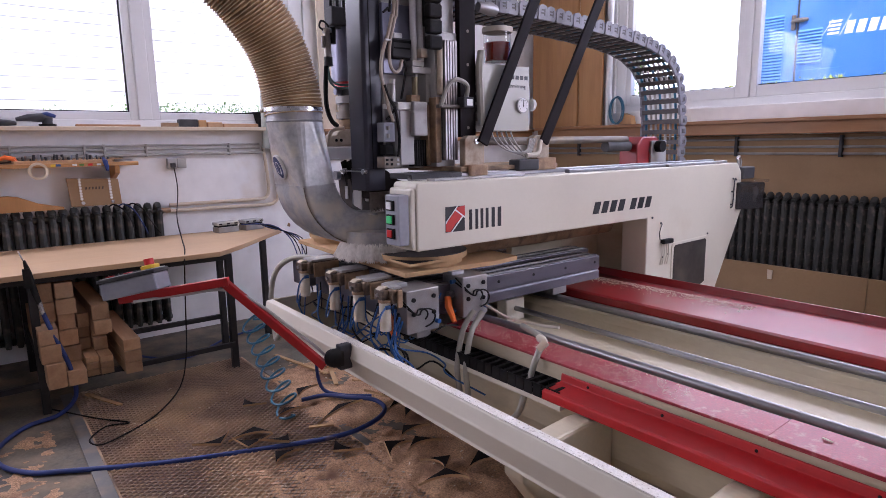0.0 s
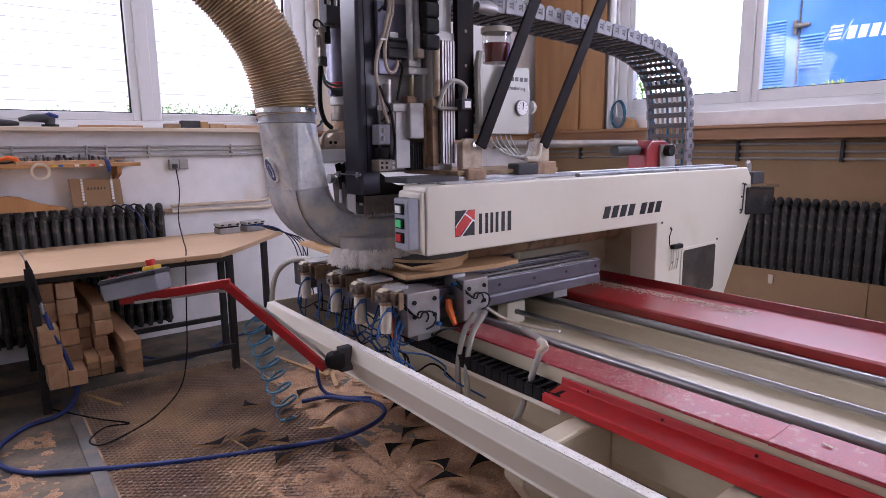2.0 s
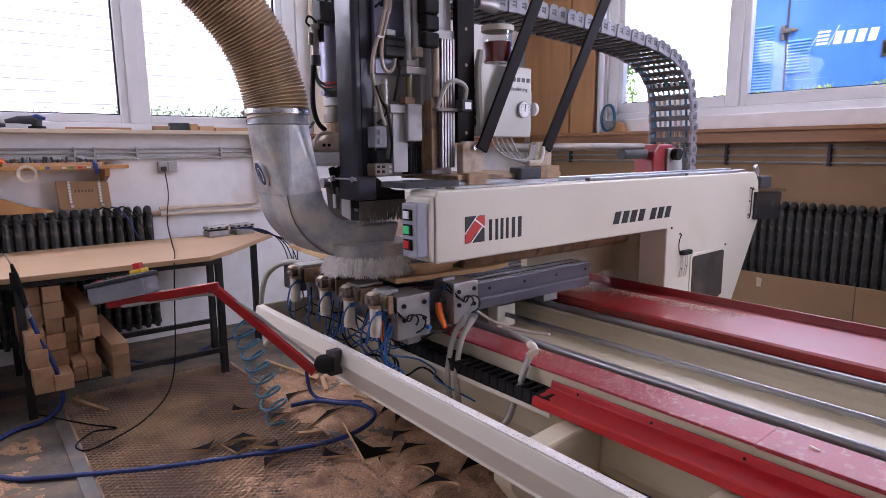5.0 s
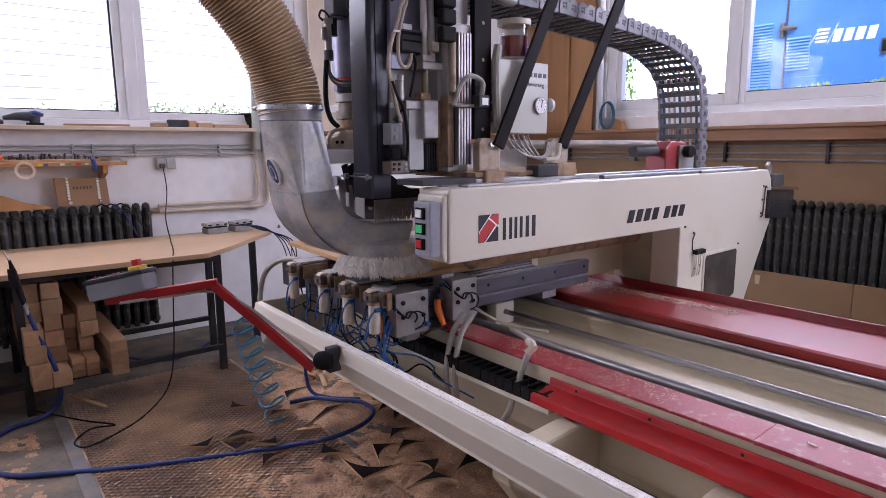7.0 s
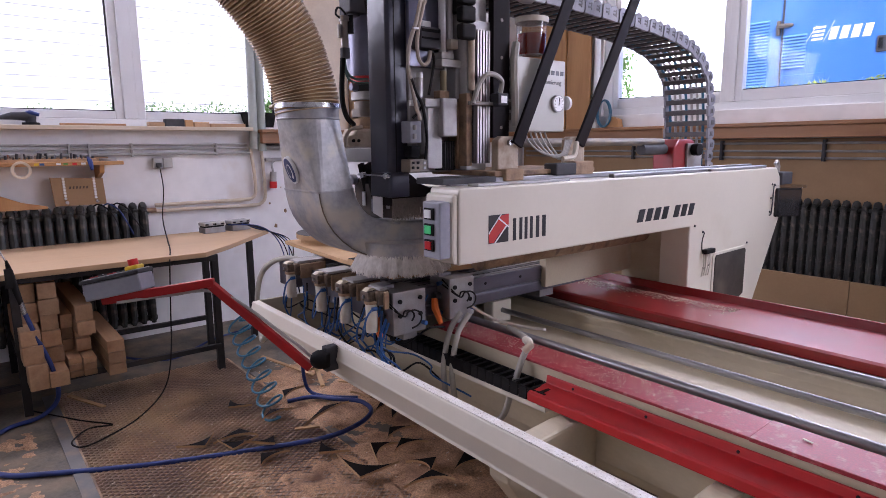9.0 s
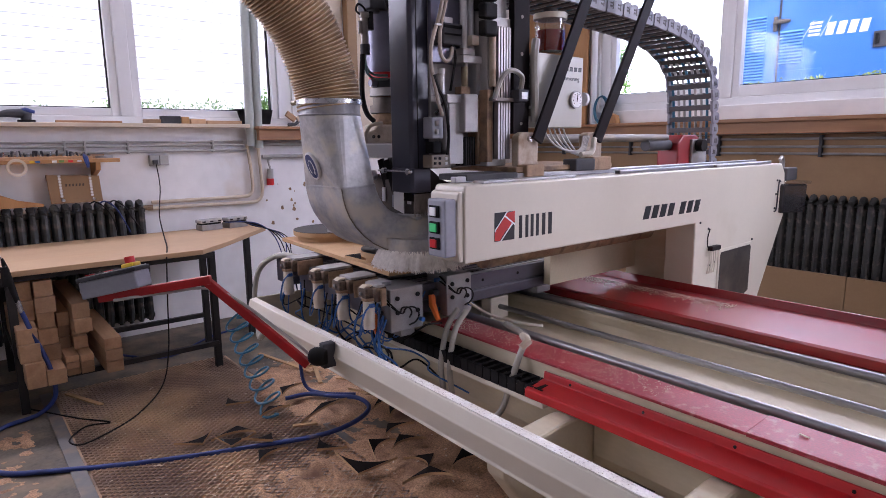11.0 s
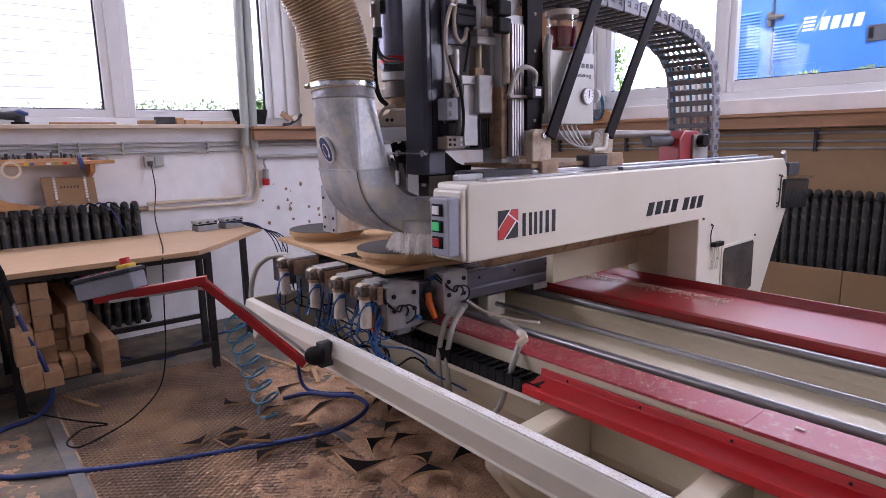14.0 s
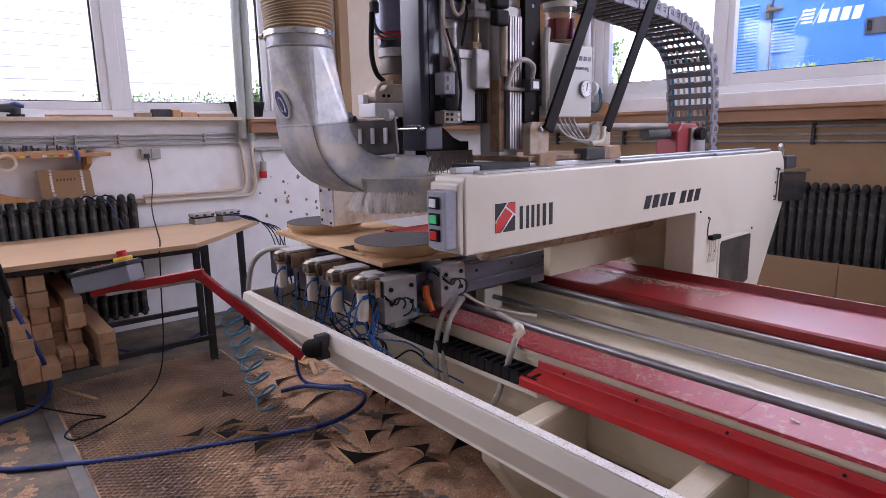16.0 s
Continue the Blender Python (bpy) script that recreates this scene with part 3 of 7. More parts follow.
rw = radiator("radiator", "y", -0.95, 32, 0.0655, WX + 0.085, 0.10, 1.005, "dark dusty cast-iron column radiator under the shelf")
part("valve", cyl((WX + 0.085, 1.08, 0.955), (WX + 0.085, 1.17, 0.955), 0.018, 10), M["dusty"], rw, "brass end valve", smooth=True)
radiator("radiator", "x", -2.85, 74, 0.064, NY - 0.11, 0.12, 0.975, "long dark cast-iron radiator below the windows")
lp = thing("low_panel", (0.0, NY - 0.26, 0.0), "brown hardboard sheets on edge before the radiator", "board")
for x0, x1 in ((-4.2, -1.452), (-1.448, 1.2), (1.204, EX - 0.3)):
    part("sheet", B((x0, x1, NY - 0.27, NY - 0.245, 0.0, 0.435)), M["hardboard"], lp, bevel=0.003)
single("hook_plate", prism([(-2.115, 0.33), (-2.085, 0.33), (-2.08, 0.40), (-2.12, 0.40)], "y", NY - 0.279, NY - 0.27), M["paleboard"], "small pale perforated fixing plate", "plate")

# ---- west wall fittings ----
for z, r in ((1.425, 0.008), (1.396, 0.008), (1.358, 0.011)):
    single("wall_conduit", cyl((WX + 0.03, -2.6, z), (WX + 0.03, 1.90 if z > 1.36 else 1.94, z), r, 10), M["conduit"], "grey conduit pipe clipped to the plaster wall", "conduit", group="wall conduits", smooth=True)
for y in (0.24, 0.66, 0.78, 1.05, 1.65):
    single("pipe_clip", B((WX, WX + 0.042, y, y + 0.014, 1.342, 1.436)), M["conduit"], "grey pipe clip on the wall", "clip", group="pipe clips", bevel=0.003)
for i, y in enumerate((1.945, 2.012)):
    single("riser_pipe", cyl((WX + 0.07, y, 1.37 + 0.02 * (1 - i)), (WX + 0.07, y + 0.035, CZ), 0.034, 14), M["painted_pipe"], "grey green vertical riser pipe before the window", "pipe", group="riser pipes", smooth=True)
cable("drop_pipe", [(WX + 0.03, 1.93, 1.40), (WX + 0.03, 1.95, 1.2), (WX + 0.03, 1.955, 1.06), (WX + 0.03, 1.93, 1.0), (WX + 0.03, 1.85, 0.985), (WX + 0.03, 1.5, 0.985), (WX + 0.03, 1.18, 0.985)], 0.014, M["paleboard"], "cream painted pipe bending along the wall", "pipe", group="drop pipes")
cable("drop_pipe", [(WX + 0.03, 2.02, 1.38), (WX + 0.03, 2.03, 1.2), (WX + 0.03, 2.035, 1.02), (WX + 0.03, 2.0, 0.95), (WX + 0.03, 1.9, 0.935), (WX + 0.03, 1.5, 0.94), (WX + 0.03, 1.15, 0.94)], 0.014, M["paleboard"], "cream painted pipe bending along the wall", "pipe", group="drop pipes")
for z in (1.40, 1.30):
    single("conduit_stub", cyl((WX + 0.03, 2.05, z), (WX + 0.03, 3.4, z - 0.01), 0.016, 10), M["conduit"], "grey conduit pipe under the window board", "conduit", group="wall conduits", smooth=True)
pl = thing("socket_plug", (WX + 0.03, 2.10, 1.05), "grey and red industrial plug hanging on the wall", "plug")
part("body", cyl((WX + 0.04, 2.105, 1.12), (WX + 0.04, 2.11, 1.20), 0.026, 12), M["conduit"], pl, smooth=True)
part("collar", cyl((WX + 0.04, 2.103, 1.065), (WX + 0.04, 2.105, 1.12), 0.03, 12), M["button_red"], pl, "red plastic collar", smooth=True)
cable("lead", [(WX + 0.04, 2.11, 1.2), (WX + 0.04, 2.1, 1.27), (WX + 0.035, 2.16, 1.305)], 0.009, M["conduit"], "", parent=pl)
sk = thing("wall_socket", (WX, 1.25, 1.25), "beige surface-mounted double socket with plugged cable", "socket")
part("box", B((WX, WX + 0.05, 1.19, 1.255, 1.25, 1.33)), M["conduit"], sk, bevel=0.006)
part("box", B((WX, WX + 0.045, 1.258, 1.325, 1.255, 1.33)), M["conduit"], sk, bevel=0.006)
part("plug", B((WX + 0.05, WX + 0.075, 1.205, 1.24, 1.262, 1.295)), M["greydark"], sk, "dark plug", bevel=0.005)
cable("power_cable", [(WX + 0.07, 1.225, 1.27), (WX + 0.1, 1.23, 1.1), (WX + 0.13, 1.2, 0.9), (-4.35, 1.12, 0.79), (-3.92, 1.02, 0.788), (-3.70, 0.955, 0.74), (-3.70, 0.94, 0.5), (-3.7, 0.92, 0.2), (-3.62, 0.85, 0.03), (-3.35, 0.66, 0.012), (-3.2, 0.47, 0.012), (-3.16, 0.36, 0.012), (-3.25, 0.33, 0.012), (-3.36, 0.42, 0.012), (-3.33, 0.52, 0.014), (-3.5, 0.4, 0.012), (-3.8, 0.22, 0.012)], 0.0042, M["rubber"], "thin black power cable hanging to the floor", n=8, seg=6)
rnd.seed(8)
chips = bmesh.new()
for _ in range(17):
    y, z, s = rnd.uniform(2.02, 2.75), rnd.uniform(0.72, 1.08), rnd.uniform(0.004, 0.016)
    prism([(y + s * rnd.uniform(0.6, 1.2) * math.cos(a * 0.9), z + s * rnd.uniform(0.7, 1.5) * math.sin(a * 0.9)) for a in range(7)], "x", WX, WX + 0.002, chips)
setting("plaster_chip", chips, M["dusty"], "small dark chips broken out of the plaster", "wall damage", kind="stuff")

# shelf with drill bits
sh = thing("wall_shelf", (WX, 0.4, 1.29), "narrow wooden wall shelf full of drill bits", "shelf")
part("board", B((WX, WX + 0.24, -0.9, 0.955, 1.293, 1.318)), M["orange_wood"], sh, bevel=0.003)
part("back_strip", B((WX + 0.002, WX + 0.03, -0.9, 0.9, 1.318, 1.345)), M["beech"], sh, bevel=0.002)
part("bit_block", B((WX + 0.05, WX + 0.19, 0.25, 0.80, 1.318, 1.337)), M["beech"], sh, "drilled wooden bit holder", bevel=0.002)
for y in (0.09, 0.81):
    part("bracket", prism([(WX + 0.005, 1.293), (WX + 0.215, 1.293), (WX + 0.20, 1.24), (WX + 0.06, 1.20), (WX + 0.05, 1.11), (WX + 0.005, 1.11)], "y", y, y + 0.03), M["orange_wood"], sh, bevel=0.003)
rnd.seed(3)
for i in range(26):
    y, x = 0.26 + i * 0.021, WX + rnd.uniform(0.07, 0.17)
    hgt = rnd.uniform(0.012, 0.04)
    single("drill_bit", cyl((x, y, 1.325), (x + rnd.uniform(-0.004, 0.004), y + rnd.uniform(-0.01, 0.01), 1.337 + hgt), rnd.uniform(0.004, 0.009), 8), M["greydark"] if i % 3 else M["steel"], "short steel drill bit standing in the shelf", "drill bit", group="drill bits", smooth=True)
for y, c in ((0.44, "yellow"), (0.47, "blue_tube"), (0.56, "white"), (0.60, "leaf"), (0.65, "button_red"), (0.70, "white")):
    single("sticker", B((WX + 0.24, WX + 0.2412, y, y + 0.026, 1.298, 1.312)), M[c], "small coloured paper sticker on the shelf edge", "sticker", group="stickers")
single("pliers", tube([(WX + 0.22, 0.745, 1.345), (WX + 0.25, 0.75, 1.325), (WX + 0.262, 0.755, 1.29), (WX + 0.258, 0.757, 1.262)], [0.008, 0.016, 0.014, 0.008], 8), M["navy_hose"], "dark blue handled pliers hanging over the shelf edge", "pliers", smooth=True)
single("tin_lid", cyl((WX + 0.14, 0.88, 1.318), (WX + 0.14, 0.88, 1.335), 0.055, 24), M["alu"], "flat round aluminium lid", "lid", smooth=True)
tr = bmesh.new()
for k in range(32):
    a0, a1 = 2 * math.pi * k / 32, 2 * math.pi * (k + 1) / 32
    prism([(0.37 + q * math.cos(a), 1.272 + q * math.sin(a)) for q, a in ((0.055, a0), (0.055, a1), (0.039, a1), (0.039, a0))], "x", WX + 0.242, WX + 0.256, tr)
bmesh.ops.remove_doubles(tr, verts=tr.verts, dist=1e-5)
single("tape_roll", tr, M["paleboard"], "pale wooden ring hanging from the shelf", "ring")
bd = thing("hanging_board", (WX + 0.1, 0.69, 1.03), "brown fibreboard with two chains and handwriting", "board")
part("sheet", prism([(0.545, 1.022), (0.852, 1.022), (0.842, 1.20), (0.53, 1.215)], "x", WX + 0.085, WX + 0.10), M["hardboard"], bd, bevel=0.002)
for y in (0.605, 0.785):
    bm = bmesh.new()
    for i in range(8):
        cyl((WX + 0.101, y + 0.005 * i / 8, 1.205 - i * 0.019), (WX + 0.106, y + 0.005 * i / 8, 1.205 - i * 0.019), 0.009, 10, bm)
    part("chain", bm, M["white"], bd, "white plastic link chain")
    part("hook", cyl((WX + 0.101, y + 0.01, 1.045), (WX + 0.115, y + 0.01, 1.045), 0.011, 12), M["steel"], bd, "steel screw hook")
part("handwriting", bars(bmesh.new(), [(0.635 + i * 0.02, 0.645 + i * 0.02, 1.135, 1.152, 0.003) for i in range(6)], "x", WX + 0.10), M["bark"], bd, "faint pencil strokes")
single("wooden_wedge", prism([(-0.5, 1.012), (0.50, 1.012), (0.50, 1.028), (0.36, 1.06), (0.25, 1.11), (0.2, 1.118), (-0.5, 1.118)], "x", WX + 0.09, WX + 0.118), M["orange_wood"], "orange plywood template resting on the radiator", "template", bevel=0.002)

sc = thing("spring_clamp", (WX + 0.18, 0.24, 1.318), "small orange red spring clamp on the shelf", "clamp")
part("body", tube([(WX + 0.18, 0.16, 1.345), (WX + 0.18, 0.21, 1.362), (WX + 0.18, 0.255, 1.35), (WX + 0.18, 0.27, 1.335)], [0.008, 0.014, 0.016, 0.008], 8), M["orange"], sc, smooth=True)
cable("lead", [(WX + 0.18, 0.24, 1.335), (WX + 0.18, 0.18, 1.328), (WX + 0.18, 0.05, 1.335), (WX + 0.17, -0.1, 1.33)], 0.005, M["rubber"], "thin black lead", parent=sc, seg=6)
for k, m in enumerate(("rubber", "navy_hose", "rubber")):
    y = 0.80 + 0.06 * k
    cable("radiator_lead", [(WX + 0.09, y - 0.03, 1.01), (WX + 0.12, y, 1.022), (WX + 0.165, y + 0.05, 0.98), (WX + 0.17, y + 0.09, 0.90), (WX + 0.17, y + 0.11 + 0.02 * k, 0.80)], 0.005, M[m], "dark lead hanging over the radiator", group="radiator leads", seg=6)
# things on the west sill
pd = thing("power_sander", (WX + 0.03, 0.42, 1.556), "black blue orbital sander lying on the sill", "power tool")
part("body", tube([(WX + 0.05, 0.30, 1.60), (WX + 0.05, 0.37, 1.612), (WX + 0.05, 0.44, 1.612), (WX + 0.05, 0.50, 1.60)], [0.012, 0.024, 0.03, 0.016], 12), M["greydark"], pd, smooth=True)
part("cap", tube([(WX + 0.05, 0.44, 1.628), (WX + 0.05, 0.47, 1.634), (WX + 0.05, 0.52, 1.622)], [0.012, 0.018, 0.01], 10), M["navy_hose"], pd, "dark blue cap", smooth=True)
part("pad", cyl((WX + 0.05, 0.47, 1.556), (WX + 0.05, 0.47, 1.572), 0.05, 20), M["rubber"], pd, "round sanding pad", smooth=True)
part("motor", cyl((WX + 0.05, 0.47, 1.572), (WX + 0.05, 0.47, 1.61), 0.03, 16), M["greydark"], pd, smooth=True)
ds = thing("cordless_tool", (WX + 0.05, 0.2, 1.556), "dark green cordless tool lying on the sill", "power tool")
part("body", tube([(WX + 0.07, 0.0, 1.58), (WX + 0.07, 0.15, 1.58), (WX + 0.07, 0.25, 1.578), (WX + 0.07, 0.30, 1.574)], [0.024, 0.024, 0.02, 0.012], 12), M["greydark"], ds, smooth=True)
single("sill_batten", B((WX + 0.03, WX + 0.06, 0.63, 1.03, 1.556, 1.572)), M["brown_wood"], "dark brown wooden batten on the sill", "batten", 0.002)
for y0, y1, h, m, lab in ((1.17, 1.28, 0.03, "beech", "small beech block"), (1.285, 1.42, 0.055, "greydark", "small grey plastic case"), (1.425, 1.48, 0.05, "orange_wood", "orange wood block"), (1.49, 1.60, 0.035, "beech", "pale wood offcut"), (1.61, 1.88, 0.026, "beech", "pale wood strip")):
    single("sill_block", B((WX + 0.03, WX + 0.09, y0, y1, 1.556, 1.556 + h)), M[m], lab + " lying on the window sill", "block", 0.004)
single("plant_crate", prism([(1.92, 1.556), (2.16, 1.556), (2.19, 1.68), (1.89, 1.68)], "x", WX - 0.16, WX - 0.02), M["rubber"], "black plastic crate behind the pipes", "crate", bevel=0.004)
cl = thing("clamp", (WX + 0.08, 2.36, 1.54), "blue and steel bar clamp with wooden jaw", "clamp")
part("bar", tube([(WX + 0.08, 2.27, 1.555), (WX + 0.08, 2.33, 1.56), (WX + 0.08, 2.40, 1.60), (WX + 0.08, 2.44, 1.64)], 0.013, 8), M["greydark"], cl, smooth=True)
part("jaw", B((0, 0.03, 0, 0.09, 0, 0.045), m=pose(WX + 0.06, 2.25, 1.63, -35)), M["beech"], cl, "wooden jaw", bevel=0.004)
part("label", B((0, 0.03, 0, 0.05, 0, 0.04), m=pose(WX + 0.07, 2.36, 1.58, 35)), M["paleboard"], cl, "pale paper label", bevel=0.003)
single("leaning_board", B((WX + 0.04, WX + 0.06, 2.45, 2.83, 1.541, 3.2), m=pose(0, 0, 0)), M["paleboard"], "pale plywood sheet standing on the window board", "board", 0.002, "leaning sheets")
single("leaning_board", B((WX + 0.03, WX + 0.05, 2.96, 3.5, 1.541, 3.2)), M["paleboard"], "pale plywood sheet standing on the window board", "board", 0.002, "leaning sheets")
single("upright_post", B((WX + 0.05, WX + 0.13, 2.84, 2.93, 1.541, 3.3)), M["hardboard"], "brown wooden post standing on the window board", "post", 0.003)
sw = thing("light_switch", (WX + 0.06, 2.62, 1.70), "small white switch box screwed to a board", "switch")
part("box", B((WX + 0.06, WX + 0.09, 2.60, 2.68, 1.70, 1.76)), M["white"], sw, bevel=0.004)

# north corner panels
for x0, x1, y in ((-4.80, -4.44, NY - 0.10), (-4.435, -4.17, NY - 0.12), (-4.165, -3.88, NY - 0.10)):
    single("cabinet_panel", B((x0, x1, y, y + 0.03, 1.556, 3.3)), M["orange_wood"], "orange brown wooden panel standing on the window board", "wood panel", 0.004, "standing panels")
single("white_pipe", cyl((-3.83, NY - 0.05, 1.556), (-3.83, NY - 0.05, CZ), 0.03, 14), M["pvc"], "white heating pipe beside the window", "pipe", smooth=True)
cc = bmesh.new()
for i in range(9):
    tube([(-3.73 + 0.009 * i + 0.075 * math.cos(a / 20 * 2 * math.pi), NY - 0.070 - 0.009 * i, 1.69 + 0.125 * math.sin(a / 20 * 2 * math.pi)) for a in range(21)], 0.007, 6, cc, False)
single("cable_coil", cc, M["coil"], "coil of blue cable leaning on the window board", "cable coil", smooth=True)
single("wood_wedge", prism([(-3.66, 1.556), (-3.50, 1.556), (-3.52, 1.63), (-3.60, 1.66)], "y", NY - 0.13, NY - 0.06), M["orange_wood"], "wooden block on the window board", "block", bevel=0.003)

# ---- bench and timber ----
bn = thing("work_table", (-4.2, 0.4, 0), "long pale wooden table on a black steel frame", "table")
part("tabletop", prism([(-3.725, -1.0), (-3.718, 1.17), (-3.90, 1.37), (-4.44, 1.875), (-4.70, 1.875), (-4.70, -1.0)], "z", 0.748, 0.778), M["table"], bn, bevel=0.003)
for x, y in ((-3.775, 0.205), (-3.80, 1.24), (-4.31, 1.346), (-4.345, 1.68), (-4.60, 0.205), (-3.775, -0.9)):
    part("leg", B((x - 0.02, x + 0.02, y - 0.02, y + 0.02, 0, 0.748)), M["legs"], bn, bevel=0.002)
for b in ((-3.79, -3.76, -0.9, 1.24, 0.150, 0.180), (-4.325, -4.295, 0.2, 1.346, 0.20, 0.23), (-4.60, -3.775, 0.19, 0.22, 0.30, 0.33), (-3.79, -3.76, -0.9, 1.24, 0.715, 0.748)):
    part("rail", B(b), M["legs"], bn, bevel=0.002)
pile = [(-4.40, -3.60, 0.215, 0.300, 0.182, 0.315), (-4.40, -3.62, 0.200, 0.292, 0.317, 0.410), (-4.40, -3.635, 0.200, 0.288, 0.412, 0.490),
        (-4.42, -3.80, 0.228, 0.300, 0.492, 0.598), (-4.42, -3.82, 0.225, 0.298, 0.600, 0.700), (-4.40, -3.595, 0.303, 0.390, 0.182, 0.262),
        (-4.45, -3.86, 0.400, 0.455, 0.290, 0.355), (-4.45, -3.87, 0.400, 0.456, 0.357, 0.420), (-4.45, -3.85, 0.400, 0.458, 0.422, 0.500),
        (-4.45, -3.80, 0.460, 0.530, 0.290, 0.360), (-4.45, -3.84, 0.462, 0.545, 0.362, 0.400), (-4.50, -3.715, 0.462, 0.548, 0.402, 0.475), (-4.50, -3.735, 0.460, 0.546, 0.477, 0.562)]
for k in range(5):
    pile.append((-4.45, -3.765 - 0.012 * (k % 3), 0.306 - 0.004 * (k % 2), 0.396 - 0.005 * (k % 3), 0.264 + k * 0.088, 0.350 + k * 0.088))
for k in range(3):
    pile.append((-4.40, -3.69 - 0.004 * k, 0.402, 0.464, 0.182 + k * 0.036, 0.216 + k * 0.036))
    pile.append((-4.40, -3.68 + 0.006 * k, 0.468, 0.531, 0.182 + k * 0.036, 0.216 + k * 0.036))
    pile.append((-4.35, -3.595 + 0.006 * (k % 2), 0.575, 0.660, 0.182 + k * 0.065, 0.245 + k * 0.065))
tmb = []
for b in pile:
    tmb.append(single("timber", B(b), M["beech"], "sawn beech timber stacked under the table", "timber", 0.003, "stacked timbers"))
for x, y, rz in ((-4.585, 1.50, 8), (-4.60, 1.70, 14)):
    fx = thing("pod_fixture", (x, y, 0.778), "small grey metal clamp block lying on the table", "clamp", "blocks on the table")
    mm = pose(x, y, 0.778, 0, 0, rz)
    part("base", B((-0.05, 0.05, -0.08, 0.08, 0, 0.042), m=mm), M["alu"], fx, bevel=0.004)
    part("lid", B((-0.045, 0.045, -0.085, 0.085, 0.054, 0.078), m=mm), M["galv"], fx, bevel=0.006)
    part("joint", B((-0.04, 0.04, -0.075, 0.075, 0.042, 0.054), m=mm), M["slot"], fx)
    for v in (-0.06, 0.0, 0.06):
        part("slot", B((0.0445, 0.047, v - 0.012, v + 0.012, 0.06, 0.07), m=mm), M["slot"], fx)
for k in range(5):
    cable("black_lead", [(-4.53, 1.60 + 0.035 * k, 0.83), (-4.40 - 0.02 * k, 1.78, 0.82 - 0.006 * k), (-4.36 + 0.02 * k, 1.90 + 0.015 * k, 0.72), (-4.33 + 0.03 * k, 1.95 + 0.02 * (k % 3), 0.55), (-4.3 + 0.05 * k, 1.96 + 0.03 * (k % 2), 0.32 - 0.03 * k), (-4.2, 2.0, 0.15)], 0.0038, M["rubber"] if k % 3 else M["navy_hose"], "dark cable falling off the table corner", group="table cables", seg=6)

# air gun and hoses
ag = thing("air_blow_gun", (-3.66, 0.2, 0.60), "black air blow gun hooked at the table edge", "air gun")
part("body", tube([(-3.66, 0.185, 0.86), (-3.66, 0.195, 0.80), (-3.66, 0.21, 0.70), (-3.66, 0.225, 0.63)], [0.006, 0.015, 0.016, 0.012], 10), M["rubber"], ag, smooth=True)
part("nozzle", cyl((-3.66, 0.165, 0.91), (-3.66, 0.185, 0.85), 0.004, 8), M["steel"], ag, "thin steel nozzle", smooth=True)
part("coupling", cyl((-3.66, 0.225, 0.64), (-3.655, 0.235, 0.575), 0.012, 12), M["steel"], ag, "steel coupling", smooth=True)
part("lever", B((-3.645, -3.635, 0.17, 0.20, 0.72, 0.82)), M["rubber"], ag)
cable("air_hose", [(-3.655, 0.235, 0.58), (-3.645, 0.27, 0.45), (-3.63, 0.32, 0.28), (-3.62, 0.33, 0.12), (-3.64, 0.25, 0.03), (-3.62, 0.10, 0.014), (-3.44, -0.02, 0.014), (-3.25, -0.03, 0.014), (-3.08, 0.06, 0.014), (-2.98, 0.2, 0.014), (-2.77, 0.58, 0.014), (-2.61, 0.97, 0.014), (-2.45, 1.25, 0.045), (-2.44, 1.43, 0.06), (-2.52, 1.56, 0.065), (-2.66, 1.58, 0.065), (-2.78, 1.50, 0.06), (-2.90, 1.42, 0.055), (-2.95, 1.30, 0.045)], 0.0115, M["navy_hose"], "dark blue air hose looping over the floor", "hose", 10, 8)
co = [Vector((-3.60, 1.28, 0.37)), Vector((-2.88, 1.20, 0.03))]
cpts = []
for i in range(8 * 14 + 1):
    a, u = i / 14 * 2 * math.pi, i / (8 * 14)
    c = co[0].lerp(co[1], u)
    cpts.append(c + Vector((0.058 * math.cos(a), 0.058 * math.sin(a), 0.03 * math.sin(a))))
cable("coil_hose", [(-3.55, 1.36, 0.36)] + cpts[::2] + [(-2.86, 1.2, 0.02)], 0.0065, M["coil"], "petrol blue spiral air hose", "hose", 8, 3)
cable("supply_hose", [(-2.95, 1.45, 0.60), (-3.0, 1.43, 0.45), (-3.0, 1.42, 0.25), (-2.95, 1.42, 0.09), (-2.86, 1.48, 0.055), (-2.72, 1.60, 0.06)], 0.010, M["navy_hose"], "dark blue hose dropping to the floor", "hose")
cable("grey_hose", [(-2.70, 1.38, 0.83), (-2.9, 1.30, 0.84), (-3.05, 1.25, 0.76), (-3.08, 1.22, 0.62), (-3.06, 1.22, 0.48), (-3.0, 1.2, 0.40), (-2.93, 1.2, 0.46), (-2.9, 1.22, 0.55)], 0.014, M["grey_hose"], "thick grey hose hanging in a loop", "hose", 10)
cable("blue_floor_lead", [(-4.6, 0.7, 0.02), (-4.3, 0.85, 0.02), (-4.15, 1.05, 0.02), (-4.4, 1.4, 0.02), (-4.5, 1.8, 0.02)], 0.008, M["navy_hose"], "blue hose lying under the table", "hose")

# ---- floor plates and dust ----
# Thin dark brown sheet below the strands, with tan sawdust patches.
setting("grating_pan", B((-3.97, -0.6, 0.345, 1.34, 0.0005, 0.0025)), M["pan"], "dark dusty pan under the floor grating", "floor")


